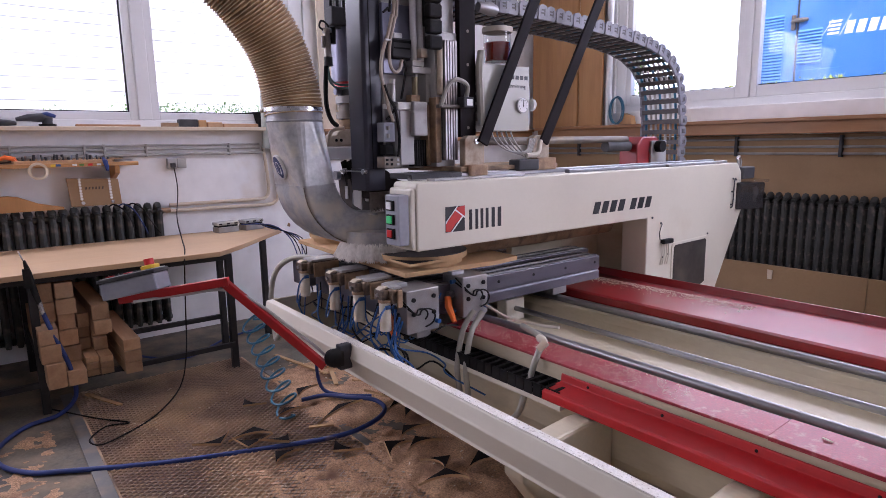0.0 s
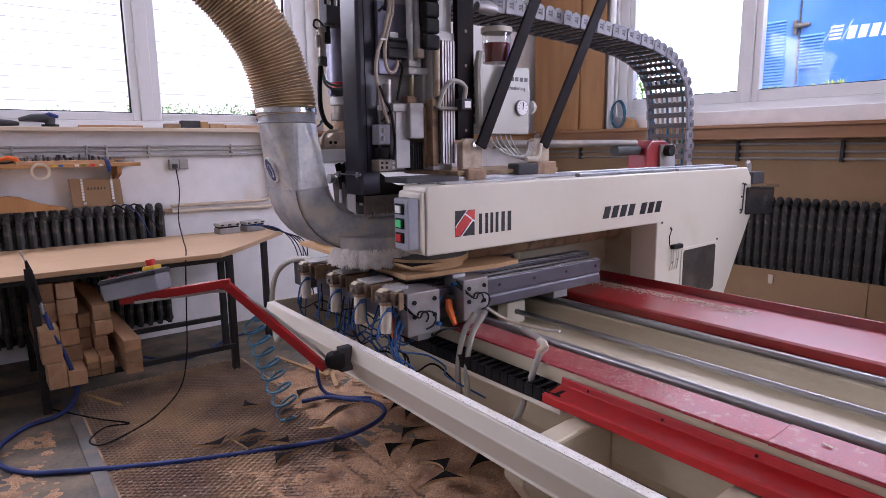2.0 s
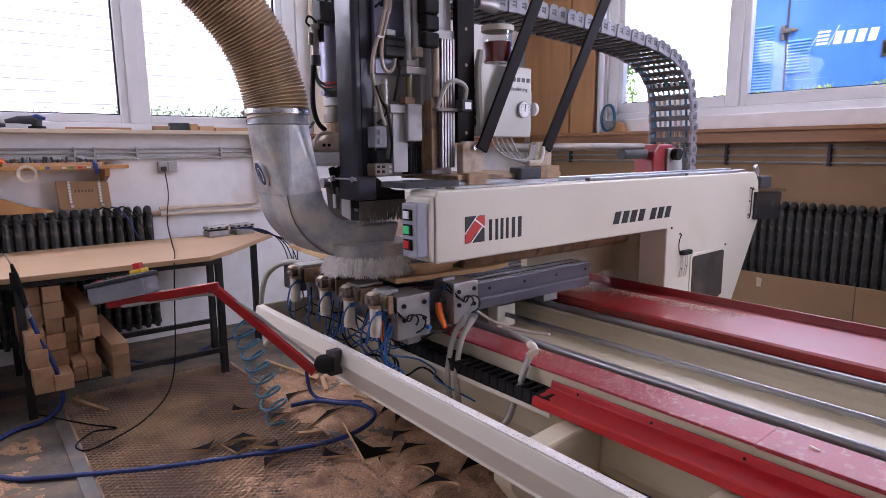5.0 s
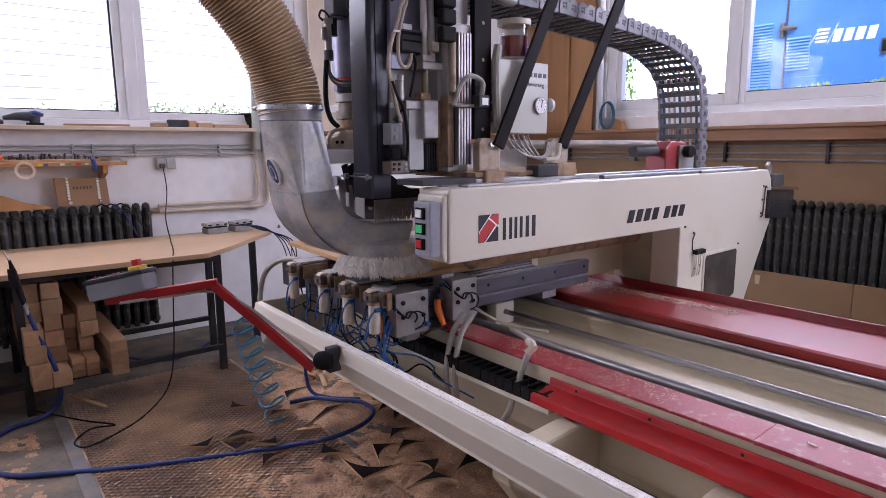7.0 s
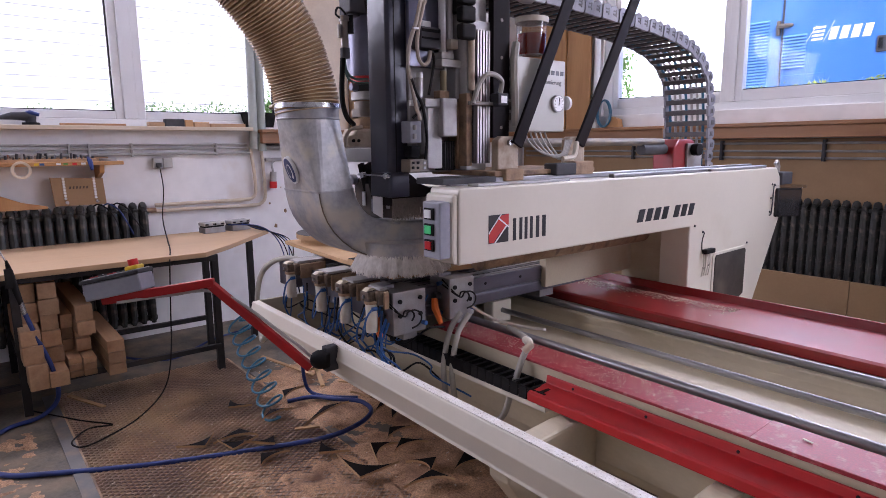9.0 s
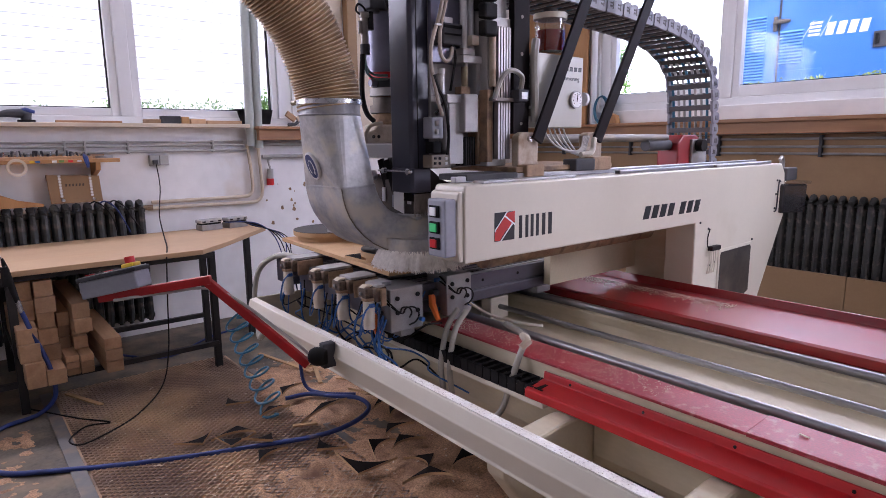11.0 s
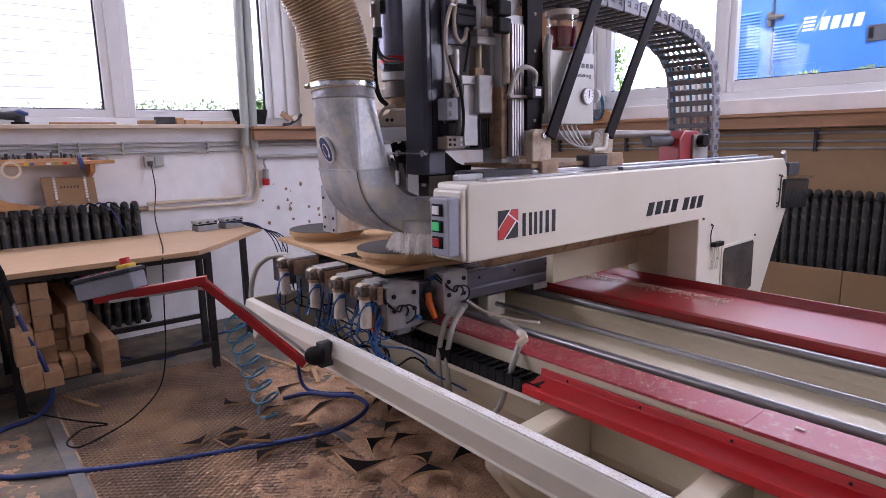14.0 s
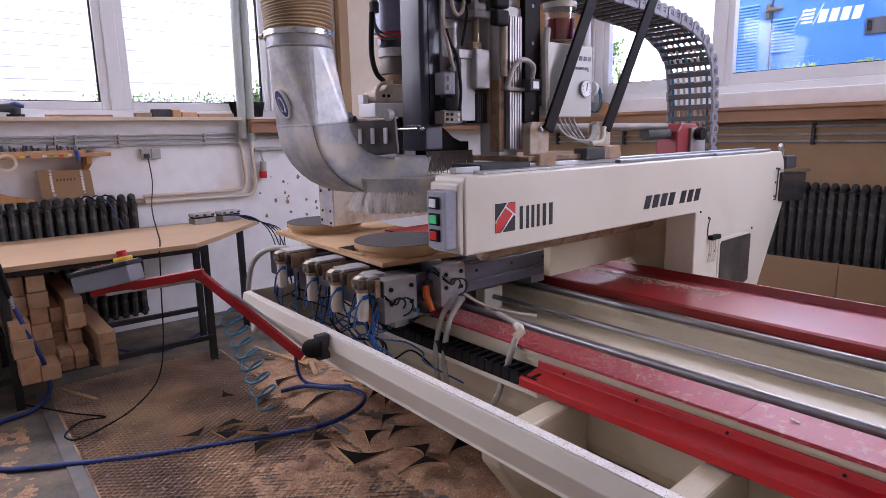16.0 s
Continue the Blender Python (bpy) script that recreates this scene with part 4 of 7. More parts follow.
def expanded_metal(x0, x1, y0, y1, pitch, half, w, z0, z1):
    """Zigzag steel strands side by side, joined where they touch, so that flat oval holes stay open."""
    verts, faces = [], []
    for i in range(int((x1 - x0) / pitch)):
        xc, rows_ = x0 + (i + 0.5) * pitch, []
        for j in range(int((y1 - y0) / half)):
            o = (pitch / 2 - w * 0.35) * (1 if (i + j) % 2 else -1)
            for q in (0.30, 0.70):
                rows_.append((xc + o, y0 + (j + q) * half))
        n0 = len(verts)
        for x, y in rows_:
            verts += [(x - w / 2, y, z0), (x - w / 2, y, z1), (x + w / 2, y, z1 + 0.0015), (x + w / 2, y, z0)]
        for k in range(len(rows_) - 1):
            a, b = n0 + 4 * k, n0 + 4 * k + 4
            faces += [(a + c, a + c + 1, b + c + 1, b + c) for c in range(3)]
    me = bpy.data.meshes.new("floor_grating")
    me.from_pydata(verts, [], faces)
    me.materials.append(M["grating"])
    return tagged(new("floor_grating", me), "brown expanded-metal floor grating dusted with sawdust", "floor plate", kind="stuff")


expanded_metal(-3.97, -0.9, 0.347, 1.338, 0.0150, 0.0205, 0.0056, 0.003, 0.009)
setting("floor_strip", B((-3.99, -0.6, 0.285, 0.343, 0.002, 0.010)), M["strip"], "grey steel edge strip beside the grating", "trim", 0.002)
setting("floor_strip_far", B((-3.60, -0.6, 1.345, 1.385, 0.002, 0.007)), M["strip"], "dusty steel edge strip beside the grating", "trim", 0.002)


def dust_sheet(name, x0, x1, y0, y1, height, base, step, fall, label):
    bm = bmesh.new()
    nx, ny = int((x1 - x0) / step), int((y1 - y0) / step)
    g = {}
    for i in range(nx + 1):
        for j in range(ny + 1):
            x, y = x0 + i * step, y0 + j * step
            edge = min(1, (y - y0) / fall, (y1 - y) / 0.12, (x - x0) / 0.35, (x1 - x) / 0.2)
            z = base + height * (noise.fractal(Vector((x * 2.2, y * 2.2, 3)), 0.8, 2.2, 5) * 0.7 + 0.42) * edge - 0.022 * (1 - edge) + 0.008 * noise.noise(Vector((x * 18, y * 18, 0))) + 0.006 * noise.noise(Vector((x * 55, y * 55, 7)))
            g[i, j] = bm.verts.new((x, y, z))
    for i in range(nx):
        for j in range(ny):
            q = (g[i, j], g[i + 1, j], g[i + 1, j + 1], g[i, j + 1])
            if max(v.co.z for v in q) > 0.002:
                bm.faces.new(q)
    bmesh.ops.delete(bm, geom=[v for v in bm.verts if not v.link_faces], context="VERTS")
    return setting(name, bm, M["sawdust"], label, "sawdust", kind="stuff", smooth=True)


dust_sheet("sawdust_heap", -3.75, 0.2, 1.12, 2.1, 0.034, 0.004, 0.013, 0.30, "brown sawdust heaped beside and under the machine")
dust_sheet("sawdust_film", -2.75, -0.7, 0.50, 1.3, 0.016, 0.005, 0.010, 0.5, "thin brown sawdust over the grating")
dust_sheet("sawdust_drift", -2.75, -0.7, 0.74, 1.42, 0.017, 0.003, 0.010, 0.5, "tan sawdust drifted over the grating edge")
dust_sheet("sawdust_corner", -3.8, -2.4, -0.35, 0.29, 0.020, -0.006, 0.016, 0.25, "thin sawdust on the concrete")


def offcut(x, y, rz, s, tilt=(0, 0), up=0.0, group="wedge offcuts"):
    """The corner left over when a disc is cut out of a square: two straight sides, one hollow side."""
    bm = bmesh.new()
    n = 8
    arc = [(s - s * math.sin(a), s - s * math.cos(a)) for a in [math.pi / 2 * k / n for k in range(n + 1)]]
    poly = [(0.0, 0.0)] + [(s, 0.004)] + [(max(0.004, px), max(0.004, py)) for px, py in arc[1:-1]] + [(0.004, s)]
    prism(poly, "z", 0.0, 0.011, bm)
    for f in bm.faces:
        f.material_index = 1 if abs(f.normal.z) < 0.5 else 0
    bm.normal_update()
    for f in bm.faces:
        f.material_index = 1 if abs(f.normal.z) < 0.5 else 0
    ob = single("wedge_offcut", bm, [M["offcut"], M["mdf"]], "dark faced fibreboard corner offcut lying in sawdust", "offcut", group=group)
    ob.matrix_basis = pose(x, y, up, tilt[0], tilt[1], rz)
    return ob


rnd.seed(21)
for x, y, rz, s, tilt in (
        (-2.761, 0.800, 143, 0.134, (0, 0)),
        (-2.817, 0.985, -74, 0.150, (6, 4)),
        (-2.643, 0.891, 103, 0.140, (0, -5)),
        (-2.557, 1.053, 159, 0.140, (12, 8)),
        (-2.523, 0.970, -23, 0.130, (0, 0)),
        (-2.339, 1.168, 58, 0.135, (0, 0)),
        (-2.217, 1.362, -20, 0.130, (-8, 12)),
        (-2.302, 1.528, -41, 0.130, (5, 0)),
        (-2.678, 1.380, -64, 0.177, (22, 10)),
        (-3.119, 1.038, 66, 0.122, (0, 0)),
        (-2.607, 1.646, -140, 0.145, (25, -10)),
        (-2.614, 1.705, -56, 0.169, (-18, 12)),
        (-2.456, 1.645, -35, 0.140, (14, 0)),
        (-1.926, 1.518, -139, 0.140, (0, 12)),
        (-1.853, 1.435, -87, 0.150, (10, 6)),
        (-1.885, 1.644, -64, 0.150, (-6, 10)),
        (-2.179, 1.508, -50, 0.130, (0, 0)),
        (-1.586, 1.614, 41, 0.140, (10, -8)),
        (-3.058, 1.320, -18, 0.130, (6, 0)),
        (-3.314, 1.665, -56, 0.121, (0, 0)),
        (-2.903, 1.185, -45, 0.120, (8, 0))):
    offcut(x, y, rz, s, tilt, (0.056 if y > 1.3 else 0.036 if y > 1.1 else 0.022) + s * 0.004 * (abs(tilt[0]) + abs(tilt[1])))
for x, y, rz, l in ((-3.5, 1.55, 15, 0.5), (-3.2, 1.62, -20, 0.3), (-2.95, 1.75, 40, 0.25), (-3.75, 0.47, 25, 0.3), (-2.62, 1.25, 70, 0.12), (-2.35, 1.75, 10, 0.3)):
    single("wood_sliver", B((-l / 2, l / 2, -0.012, 0.012, 0, 0.008), m=pose(x, y, 0.03 if y > 1.2 else 0.009, 0, 2, rz)), M["mdf"], "thin wooden strip on the dusty floor", "wood strip", group="wood strips")
ch = bmesh.new()
for _ in range(260):
    x, y = rnd.uniform(-3.7, -1.2), rnd.uniform(0.4, 1.75)
    B((-0.004, 0.004, -0.002, 0.002, 0, 0.0015), bm=ch, m=pose(x, y, 0.010 + (0.03 if y > 1.3 else 0), rnd.uniform(-20, 20), rnd.uniform(-20, 20), rnd.uniform(0, 180)) @ Matrix.Scale(rnd.uniform(0.4, 1.6), 4))
single("wood_chip", ch, M["paleboard"], "scattered pale wood chips", "wood chips", kind="stuff")

# ---- the machine bed ----
X1 = 1.6
bed = thing("machine_bed", (-0.6, 2.0, 0.0), "cream painted long machine bed with red covers and steel rails", "machine")
part("side_wall", prism([(1.535, 0.646), (1.60, 0.646), (1.60, 0.36), (1.55, 0.36), (1.535, 0.40)], "x", -2.75, X1), M["cream_dirty"], bed, bevel=0.004)
part("trough", prism([(1.60, 0.646), (1.70, 0.646), (1.745, 0.64), (1.76, 0.565), (1.92, 0.545), (2.16, 0.545), (2.19, 0.60), (2.20, 0.632), (2.30, 0.632), (2.32, 0.585), (2.47, 0.585), (2.47, 0.36), (1.60, 0.36)], "x", -2.72, X1), M["cream_dirty"], bed, "dusty cream trough between the rails", bevel=0.004)
part("far_base", prism([(2.47, 0.565), (2.875, 0.60), (3.05, 0.40), (3.05, 0.30), (2.47, 0.30)], "x", -2.75, X1), M["cream"], bed, bevel=0.004)
for x in (-2.4, -0.9, 0.6, 1.5):
    part("pedestal", B((x - 0.12, x + 0.12, 1.75, 2.95, 0.0, 0.36)), M["cream_dirty"], bed, bevel=0.01)
part("red_cover", prism([(1.527, 0.648), (1.527, 0.657), (1.66, 0.662), (1.66, 0.650)], "x", -1.95, -0.64), M["red_dusty"], bed, "dusty red cover strip", bevel=0.002)
part("red_cover", prism([(1.522, 0.648), (1.522, 0.660), (1.66, 0.665), (1.66, 0.650)], "x", -0.638, X1), M["red_dusty"], bed, "dusty red cover strip", bevel=0.002)
part("red_bracket", prism([(1.527, 0.626), (1.520, 0.626), (1.516, 0.600), (1.432, 0.594), (1.424, 0.590), (1.424, 0.562), (1.430, 0.562), (1.434, 0.584), (1.527, 0.588)], "x", -1.315, X1), M["redarm"], bed, "bright red angled bracket rail", bevel=0.002)
for i in range(9):
    x = -1.2 + i * 0.27
    part("bolt", cyl((x, 1.519, 0.612), (x, 1.5155, 0.612), 0.0045, 8), M["slot"], bed)
pl2 = part("red_plate", prism([(2.462, 0.590), (2.455, 0.630), (2.47, 0.637), (2.84, 0.646), (2.858, 0.682), (2.866, 0.682), (2.850, 0.634), (2.478, 0.624), (2.47, 0.590)], "x", -2.45, X1), M["red"], bed, "glossy red folded cover plate", bevel=0.002)
for y, z in ((2.24, 0.648), (1.705, 0.662)):
    part("guide_rail", tube([(-2.7, y, z - 0.004), (X1, y, z - 0.004)], 0.0155, 16), M["rail"], bed, "ground round steel rail", smooth=True)
    part("rail_support", B((-2.7, X1, y - 0.012, y + 0.012, 0.60, z - 0.01)), M["alu"], bed)
part("drive_rod", cyl((-2.06, 2.03, 0.612), (X1, 2.03, 0.612), 0.0125, 14), M["rail"], bed, "long steel drive rod", smooth=True)
part("bearing", B((-2.12, -2.05, 1.97, 2.09, 0.55, 0.66)), M["cream"], bed, "cream rod bearing", bevel=0.006)
rnd.seed(31)
for nm, x0, x1, y0, y1, z, n, s in (("shavings", -2.2, -1.25, 2.60, 2.82, 0.645, 1500, 0.0042), ("shavings", -1.85, -0.9, 1.54, 1.65, 0.664, 1500, 0.0022)):
    bm = bmesh.new()
    for _ in range(n):
        u = rnd.random() ** 1.4
        x, y = x0 + u * (x1 - x0), rnd.uniform(y0, y1)
        if nm == "shavings" and y0 > 2:
            y = y1 - 0.05 - abs(rnd.gauss(0, 0.05))
        B((-s, s, -s * 0.4, s * 0.4, 0, s * 0.3), bm=bm, m=pose(x, y, z, rnd.uniform(-25, 25), rnd.uniform(-25, 25), rnd.uniform(0, 180)) @ Matrix.Scale(rnd.uniform(0.3, 1.2), 4))
    single("wood_shavings", bm, M["paleboard"], "pale wood shavings scattered on the red cover", "shavings", kind="stuff")
single("wood_curl", B((-0.012, 0.012, -0.003, 0.003, 0, 0.002), m=pose(-0.53, 1.60, 0.6655, 0, 3, -8)), M["paleboard"], "pale wood chip on the red strip", "wood chip")

# front tray bar
SL = -0.0148


def skew(bm):
    for v in bm.verts:
        v.co.y += (v.co.x + 2.867) * SL
    return bm


tray = thing("front_tray", (-1.6, 1.15, 0.0), "cream sheet-metal tray rim with worn white edge", "machine tray")
part("rim", skew(prism([(1.108, 0.650), (1.142, 0.652), (1.150, 0.62), (1.17, 0.55), (1.22, 0.50), (1.135, 0.508), (1.120, 0.512), (1.124, 0.522), (1.094, 0.598), (1.097, 0.606)], "x", -2.865, 0.75)), M["cream"], tray, bevel=0.003)
part("worn_edge", skew(B((-2.2, 0.75, 1.110, 1.141, 0.6515, 0.6545))), M["worn"], tray, "chipped white paint edge")
part("end_plate", prism([(1.14, 0.652), (2.40, 0.64), (2.40, 0.20), (1.60, 0.20), (1.25, 0.44), (1.14, 0.56)], "x", -2.872, -2.858), M["cream_dirty"], tray, "cream tray end plate", bevel=0.002)
part("tray_floor", skew(prism([(1.29, 0.432), (1.30, 0.44), (1.535, 0.31), (1.525, 0.30)], "x", -2.86, -1.96)), M["cream_dirty"], tray)
for x in (-1.13, -0.62, 0.1):
    part("gusset", prism([(1.13, 0.46), (1.13, 0.50), (1.24, 0.545), (1.40, 0.555), (1.535, 0.545), (1.535, 0.20), (1.46, 0.12), (1.38, 0.12)], "x", x - 0.06, x + 0.02), M["cream_dirty"], tray, "cream welded support arm", bevel=0.01)
for x in (-2.5, -1.1, 0.3):
    part("foot", B((x - 0.04, x + 0.04, 2.05, 2.15, 0.0, 0.06)), M["greydark"], tray)

# black cable chain on the bed
bc = thing("cable_chain", (-1.6, 1.44, 0.55), "black plastic cable chain beside the bed wall", "cable chain")
lk = None
for i in range(22):
    x = -2.15 + i * 0.041
    if lk is None:
        bm = B((x, x + 0.036, 1.44, 1.445, 0.553, 0.598), (x, x + 0.036, 1.52, 1.525, 0.553, 0.598), (x + 0.008, x + 0.022, 1.445, 1.52, 0.592, 0.598), (x + 0.008, x + 0.022, 1.445, 1.52, 0.553, 0.559))
        lk = part("link", bm, M["rubber"], bc)
    else:
        o = new("link", lk.data)
        o.parent, o.location = bc, (i * 0.041, 0, 0)
part("carrier", B((-2.15, -1.25, 1.44, 1.535, 0.535, 0.552)), M["cream"], bc, "cream support shelf")

# ---- aluminium work consoles ----


def console_beam(x0, x1, y0, y1):
    t = thing("work_console", ((x0 + x1) / 2, (y0 + y1) / 2, 0.63), "dark anodised aluminium console beam with slots", "machine console", "work consoles")
    w = x1 - x0
    part("profile", prism([(x0, 0.70), (x1, 0.70), (x1, 0.742), (x1 - 0.006, 0.746), (x1 - 0.006, 0.752), (x1, 0.756), (x1, 0.822), (x0, 0.822)], "y", y0, y1), M["alud"], t, bevel=0.003)
    for k in range(2):
        xs = x0 + w * (0.3 + 0.4 * k)
        part("slot", B((xs - 0.007, xs + 0.007, y0 + 0.003, y1 - 0.01, 0.8222, 0.8232)), M["slot"], t, "black clamping slot")
        part("cover_strip", B((xs + 0.012, xs + 0.030, y0 + 0.003, y1 - 0.003, 0.8222, 0.826)), M["alu"], t)
    for i in range(6):
        y = y0 + 0.08 + i * (y1 - y0 - 0.12) / 5
        part("screw", cyl((x1 - 0.001, y, 0.79), (x1 + 0.002, y, 0.79), 0.007, 10), M["slot"], t)
    for y in (1.72, 2.25):
        part("shoe", B((x0 + 0.01, x1 - 0.01, y - 0.05, y + 0.05, 0.662, 0.70)), M["alu"], t, "aluminium sliding shoe", bevel=0.004)
    return t


for x0, x1 in ((-2.105, -1.955), (-2.275, -2.125), (-2.445, -2.295), (-2.70, -2.55), (-2.96, -2.80)):
    console_beam(x0, x1, 1.30, 2.54 if x1 > -2.0 else 2.66)

# clamping blocks with pneumatic tubes


def clamp_block(x0, x1, y0, y1, z0, z1):
    t = thing("clamp_block", ((x0 + x1) / 2, (y0 + y1) / 2, z0), "machined aluminium clamping block with screws and air tubes", "clamp block", "clamp blocks")
    part("body", B((x0, x1, y0, y1, z0, z1)), M["alu"], t, bevel=0.004)
    h, w = z1 - z0, y1 - y0
    for u, v in ((0.2, 0.78), (0.82, 0.80), (0.2, 0.45), (0.82, 0.42)):
        part("screw", cyl((x1 - 0.001, y0 + u * w, z0 + v * h), (x1 + 0.006, y0 + u * w, z0 + v * h), 0.009, 12), M["slot"], t, smooth=True)
    for u, v in ((0.25, 0.86), (0.25, 0.12)):
        part("fitting", cyl((x0 + (x1 - x0) * 0.6, y0 + 0.001, z0 + v * h), (x0 + (x1 - x0) * 0.6, y0 - 0.02, z0 + v * h), 0.009, 10), M["blue_tube"], t, "blue push-in air fitting", smooth=True)
    part("fitting", cyl((x1, y0 + w * 0.9, z0 + 0.2 * h), (x1 + 0.022, y0 + w * 0.9, z0 + 0.2 * h), 0.009, 10), M["blue_tube"], t, "blue push-in air fitting", smooth=True)
    part("handle", tube([(x0 + 0.070, y0 - 0.030, z0 + 0.085), (x0 + 0.080, y0 - 0.035, z0 + 0.045), (x0 + 0.125, y0 - 0.040, z0 - 0.010)], [0.014, 0.016, 0.010], 8), M["orange"], t, "bright orange clamping lever", smooth=True)
    part("hub", cyl((x0 + 0.068, y0 - 0.001, z0 + 0.090), (x0 + 0.068, y0 - 0.03, z0 + 0.090), 0.016, 12), M["greydark"], t, smooth=True)
    part("top_plate", B((x0 - 0.005, x0 + 0.07, y0 - 0.005, y0 + 0.06, z1, z1 + 0.014)), M["galv"], t, bevel=0.002)
    part("support", B((x0 + 0.03, x1 - 0.02, y0 + 0.06, y1 - 0.03, z0 - 0.03, z0)), M["alu"], t)
    return t


clamp_block(-2.02, -1.872, 1.272, 1.428, 0.676, 0.848)
clamp_block(-2.005, -1.872, 1.552, 1.685, 0.692, 0.862)


def pod(x, y, deep=0.14):
    t = thing("suction_pod", (x, y, 0.72), "dusty brown suction pod with cream plastic cylinder", "suction pod", "suction pods")
    part("body", B((x - 0.05, x + 0.05, y + 0.0, y + deep, 0.806, 0.862)), M["dusty_dark"], t, bevel=0.006)
    part("front_cap", B((x - 0.032, x + 0.028, y - 0.030, y, 0.818, 0.858)), M["dusty_dark"], t, bevel=0.004)
    part("crust", prism([(y - 0.030, 0.858), (y - 0.012, 0.869), (y + 0.012, 0.866), (y + 0.022, 0.8625), (y + 0.0, 0.8585)], "x", x - 0.024, x + 0.012), M["paleboard"], t, "pale dried sawdust crust", bevel=0.003)
    part("cylinder", cyl((x + 0.015, y - 0.01, 0.70), (x + 0.015, y - 0.01, 0.815), 0.0225, 18), M["cream_plastic"], t, "cream plastic valve cylinder", smooth=True)
    part("collar", cyl((x + 0.015, y - 0.01, 0.812), (x + 0.015, y - 0.01, 0.822), 0.027, 18), M["dusty"], t, "dusty collar", smooth=True)
    part("cap_screw", cyl((x - 0.002, y - 0.030, 0.838), (x - 0.002, y - 0.037, 0.838), 0.007, 10), M["alu"], t, smooth=True)
    part("bracket", B((x + 0.050, x + 0.062, y + 0.02, y + deep - 0.01, 0.790, 0.858)), M["dusty"], t, "dusty steel bracket", bevel=0.003)
    part("fitting", cyl((x + 0.040, y - 0.002, 0.795), (x + 0.040, y - 0.022, 0.795), 0.008, 10), M["blue_tube"], t, "blue push-in air fitting", smooth=True)
    cable("loop", [(x + 0.040, y - 0.022, 0.795), (x + 0.045, y - 0.05, 0.77), (x + 0.02, y - 0.055, 0.70), (x - 0.01, y - 0.04, 0.665), (x - 0.03, y - 0.01, 0.70), (x - 0.02, y + 0.01, 0.80)], 0.0038, M["blue_tube"], "blue air loop", parent=t, seg=6)
    part("pad", B((x - 0.04, x + 0.05, y + 0.01, y + deep - 0.01, 0.862, 0.872)), M["grey_metal"], t, "bare aluminium pad", bevel=0.002)
    return t


for x, y, deep in ((-2.655, 1.225, 0.16), (-2.34, 1.215, 0.15), (-2.115, 1.205, 0.14), (-1.935, 1.215, 0.052)):
    pod(x, y, deep)
rnd.seed(5)
for k in range(20):
    x0 = -2.74 + 0.043 * k
    y0 = 1.25 + rnd.uniform(-0.03, 0.04)
    z0 = 0.80 - rnd.uniform(0, 0.06)
    dx, low, out = rnd.uniform(-0.12, 0.16), rnd.uniform(0.42, 0.62), rnd.uniform(-0.06, 0.10)
    cable("air_tube", [(x0, y0, z0), (x0 + rnd.uniform(-0.04, 0.04), y0 + rnd.uniform(-0.05, 0.02), z0 - 0.12), (x0 + dx * 0.5, y0 + out, low + 0.05), (x0 + dx, y0 + 0.06 + out, low), (x0 + dx + rnd.uniform(0.02, 0.14), y0 + 0.12, low + rnd.uniform(-0.14, 0.10)), (x0 + dx + rnd.uniform(0.05, 0.2), y0 + 0.20, low + rnd.uniform(-0.2, 0.2))], rnd.choice((0.0032, 0.0038, 0.0042)), M["blue_tube"] if k % 3 else M["rubber"], "thin pneumatic tube hanging under the pods", "air tube", 6, 5, group="pneumatic tubes")
for k in range(6):
    x0, y0 = -1.95 + 0.018 * k, 1.245 + rnd.uniform(-0.01, 0.02)
    cable("air_tube", [(x0, y0, 0.80 - 0.012 * k), (x0 + rnd.uniform(-0.03, 0.03), y0 - 0.025, 0.68 - 0.01 * k), (x0 + rnd.uniform(-0.06, 0.06), y0 + rnd.uniform(-0.02, 0.05), 0.58), (x0 + rnd.uniform(-0.06, 0.12), y0 + rnd.uniform(0.0, 0.12), 0.48), (x0 + rnd.uniform(0.0, 0.2), 1.36 + rnd.uniform(0, 0.1), 0.36 + rnd.uniform(-0.1, 0.06))], rnd.choice((0.004, 0.005)), M["blue_tube"] if k % 3 else M["rubber"], "blue pneumatic tube under the clamp block", "air tube", 6, 5, group="pneumatic tubes")
for yb, zb in ((1.27, 0.76), (1.555, 0.79)):
    for k in range(2):
        rr = 0.026 + 0.010 * k
        cy, cz = yb + 0.055 + 0.02 * k, zb - 0.01 - 0.012 * k
        cable("block_lead", [(-1.90, yb - 0.02, zb + 0.07 - 0.02 * k)] + [(-1.855 + 0.004 * k, cy + rr * 1.3 * math.cos(a), cz + rr * math.sin(a)) for a in [radians(150 - 40 * q) for q in range(6 + k)]], 0.0034, M["rubber"], "thin black air line looped on the block", "air line", 6, 5, group="block lines")
for x, y, pts in ((-1.80, 1.56, None), (-1.76, 1.57, None)):
    cable("grey_conduit_hose", [(x, y - 0.01, 0.74), (x + 0.0, y - 0.07, 0.67), (x + 0.03, y - 0.125, 0.55), (x + 0.045, y - 0.13, 0.46), (x + 0.03, y - 0.10, 0.37)], 0.0115, M["grey_hose"], "grey corrugated protective hose", "hose", 10)
cable("grey_conduit_hose", [(-1.62, 1.64, 0.70), (-1.50, 1.60, 0.70), (-1.43, 1.56, 0.70), (-1.425, 1.52, 0.665), (-1.43, 1.47, 0.55), (-1.45, 1.44, 0.45), (-1.53, 1.40, 0.38), (-1.62, 1.40, 0.33)], 0.0115, M["grey_hose"], "grey protective hose tied with pale tape", "hose", 10)
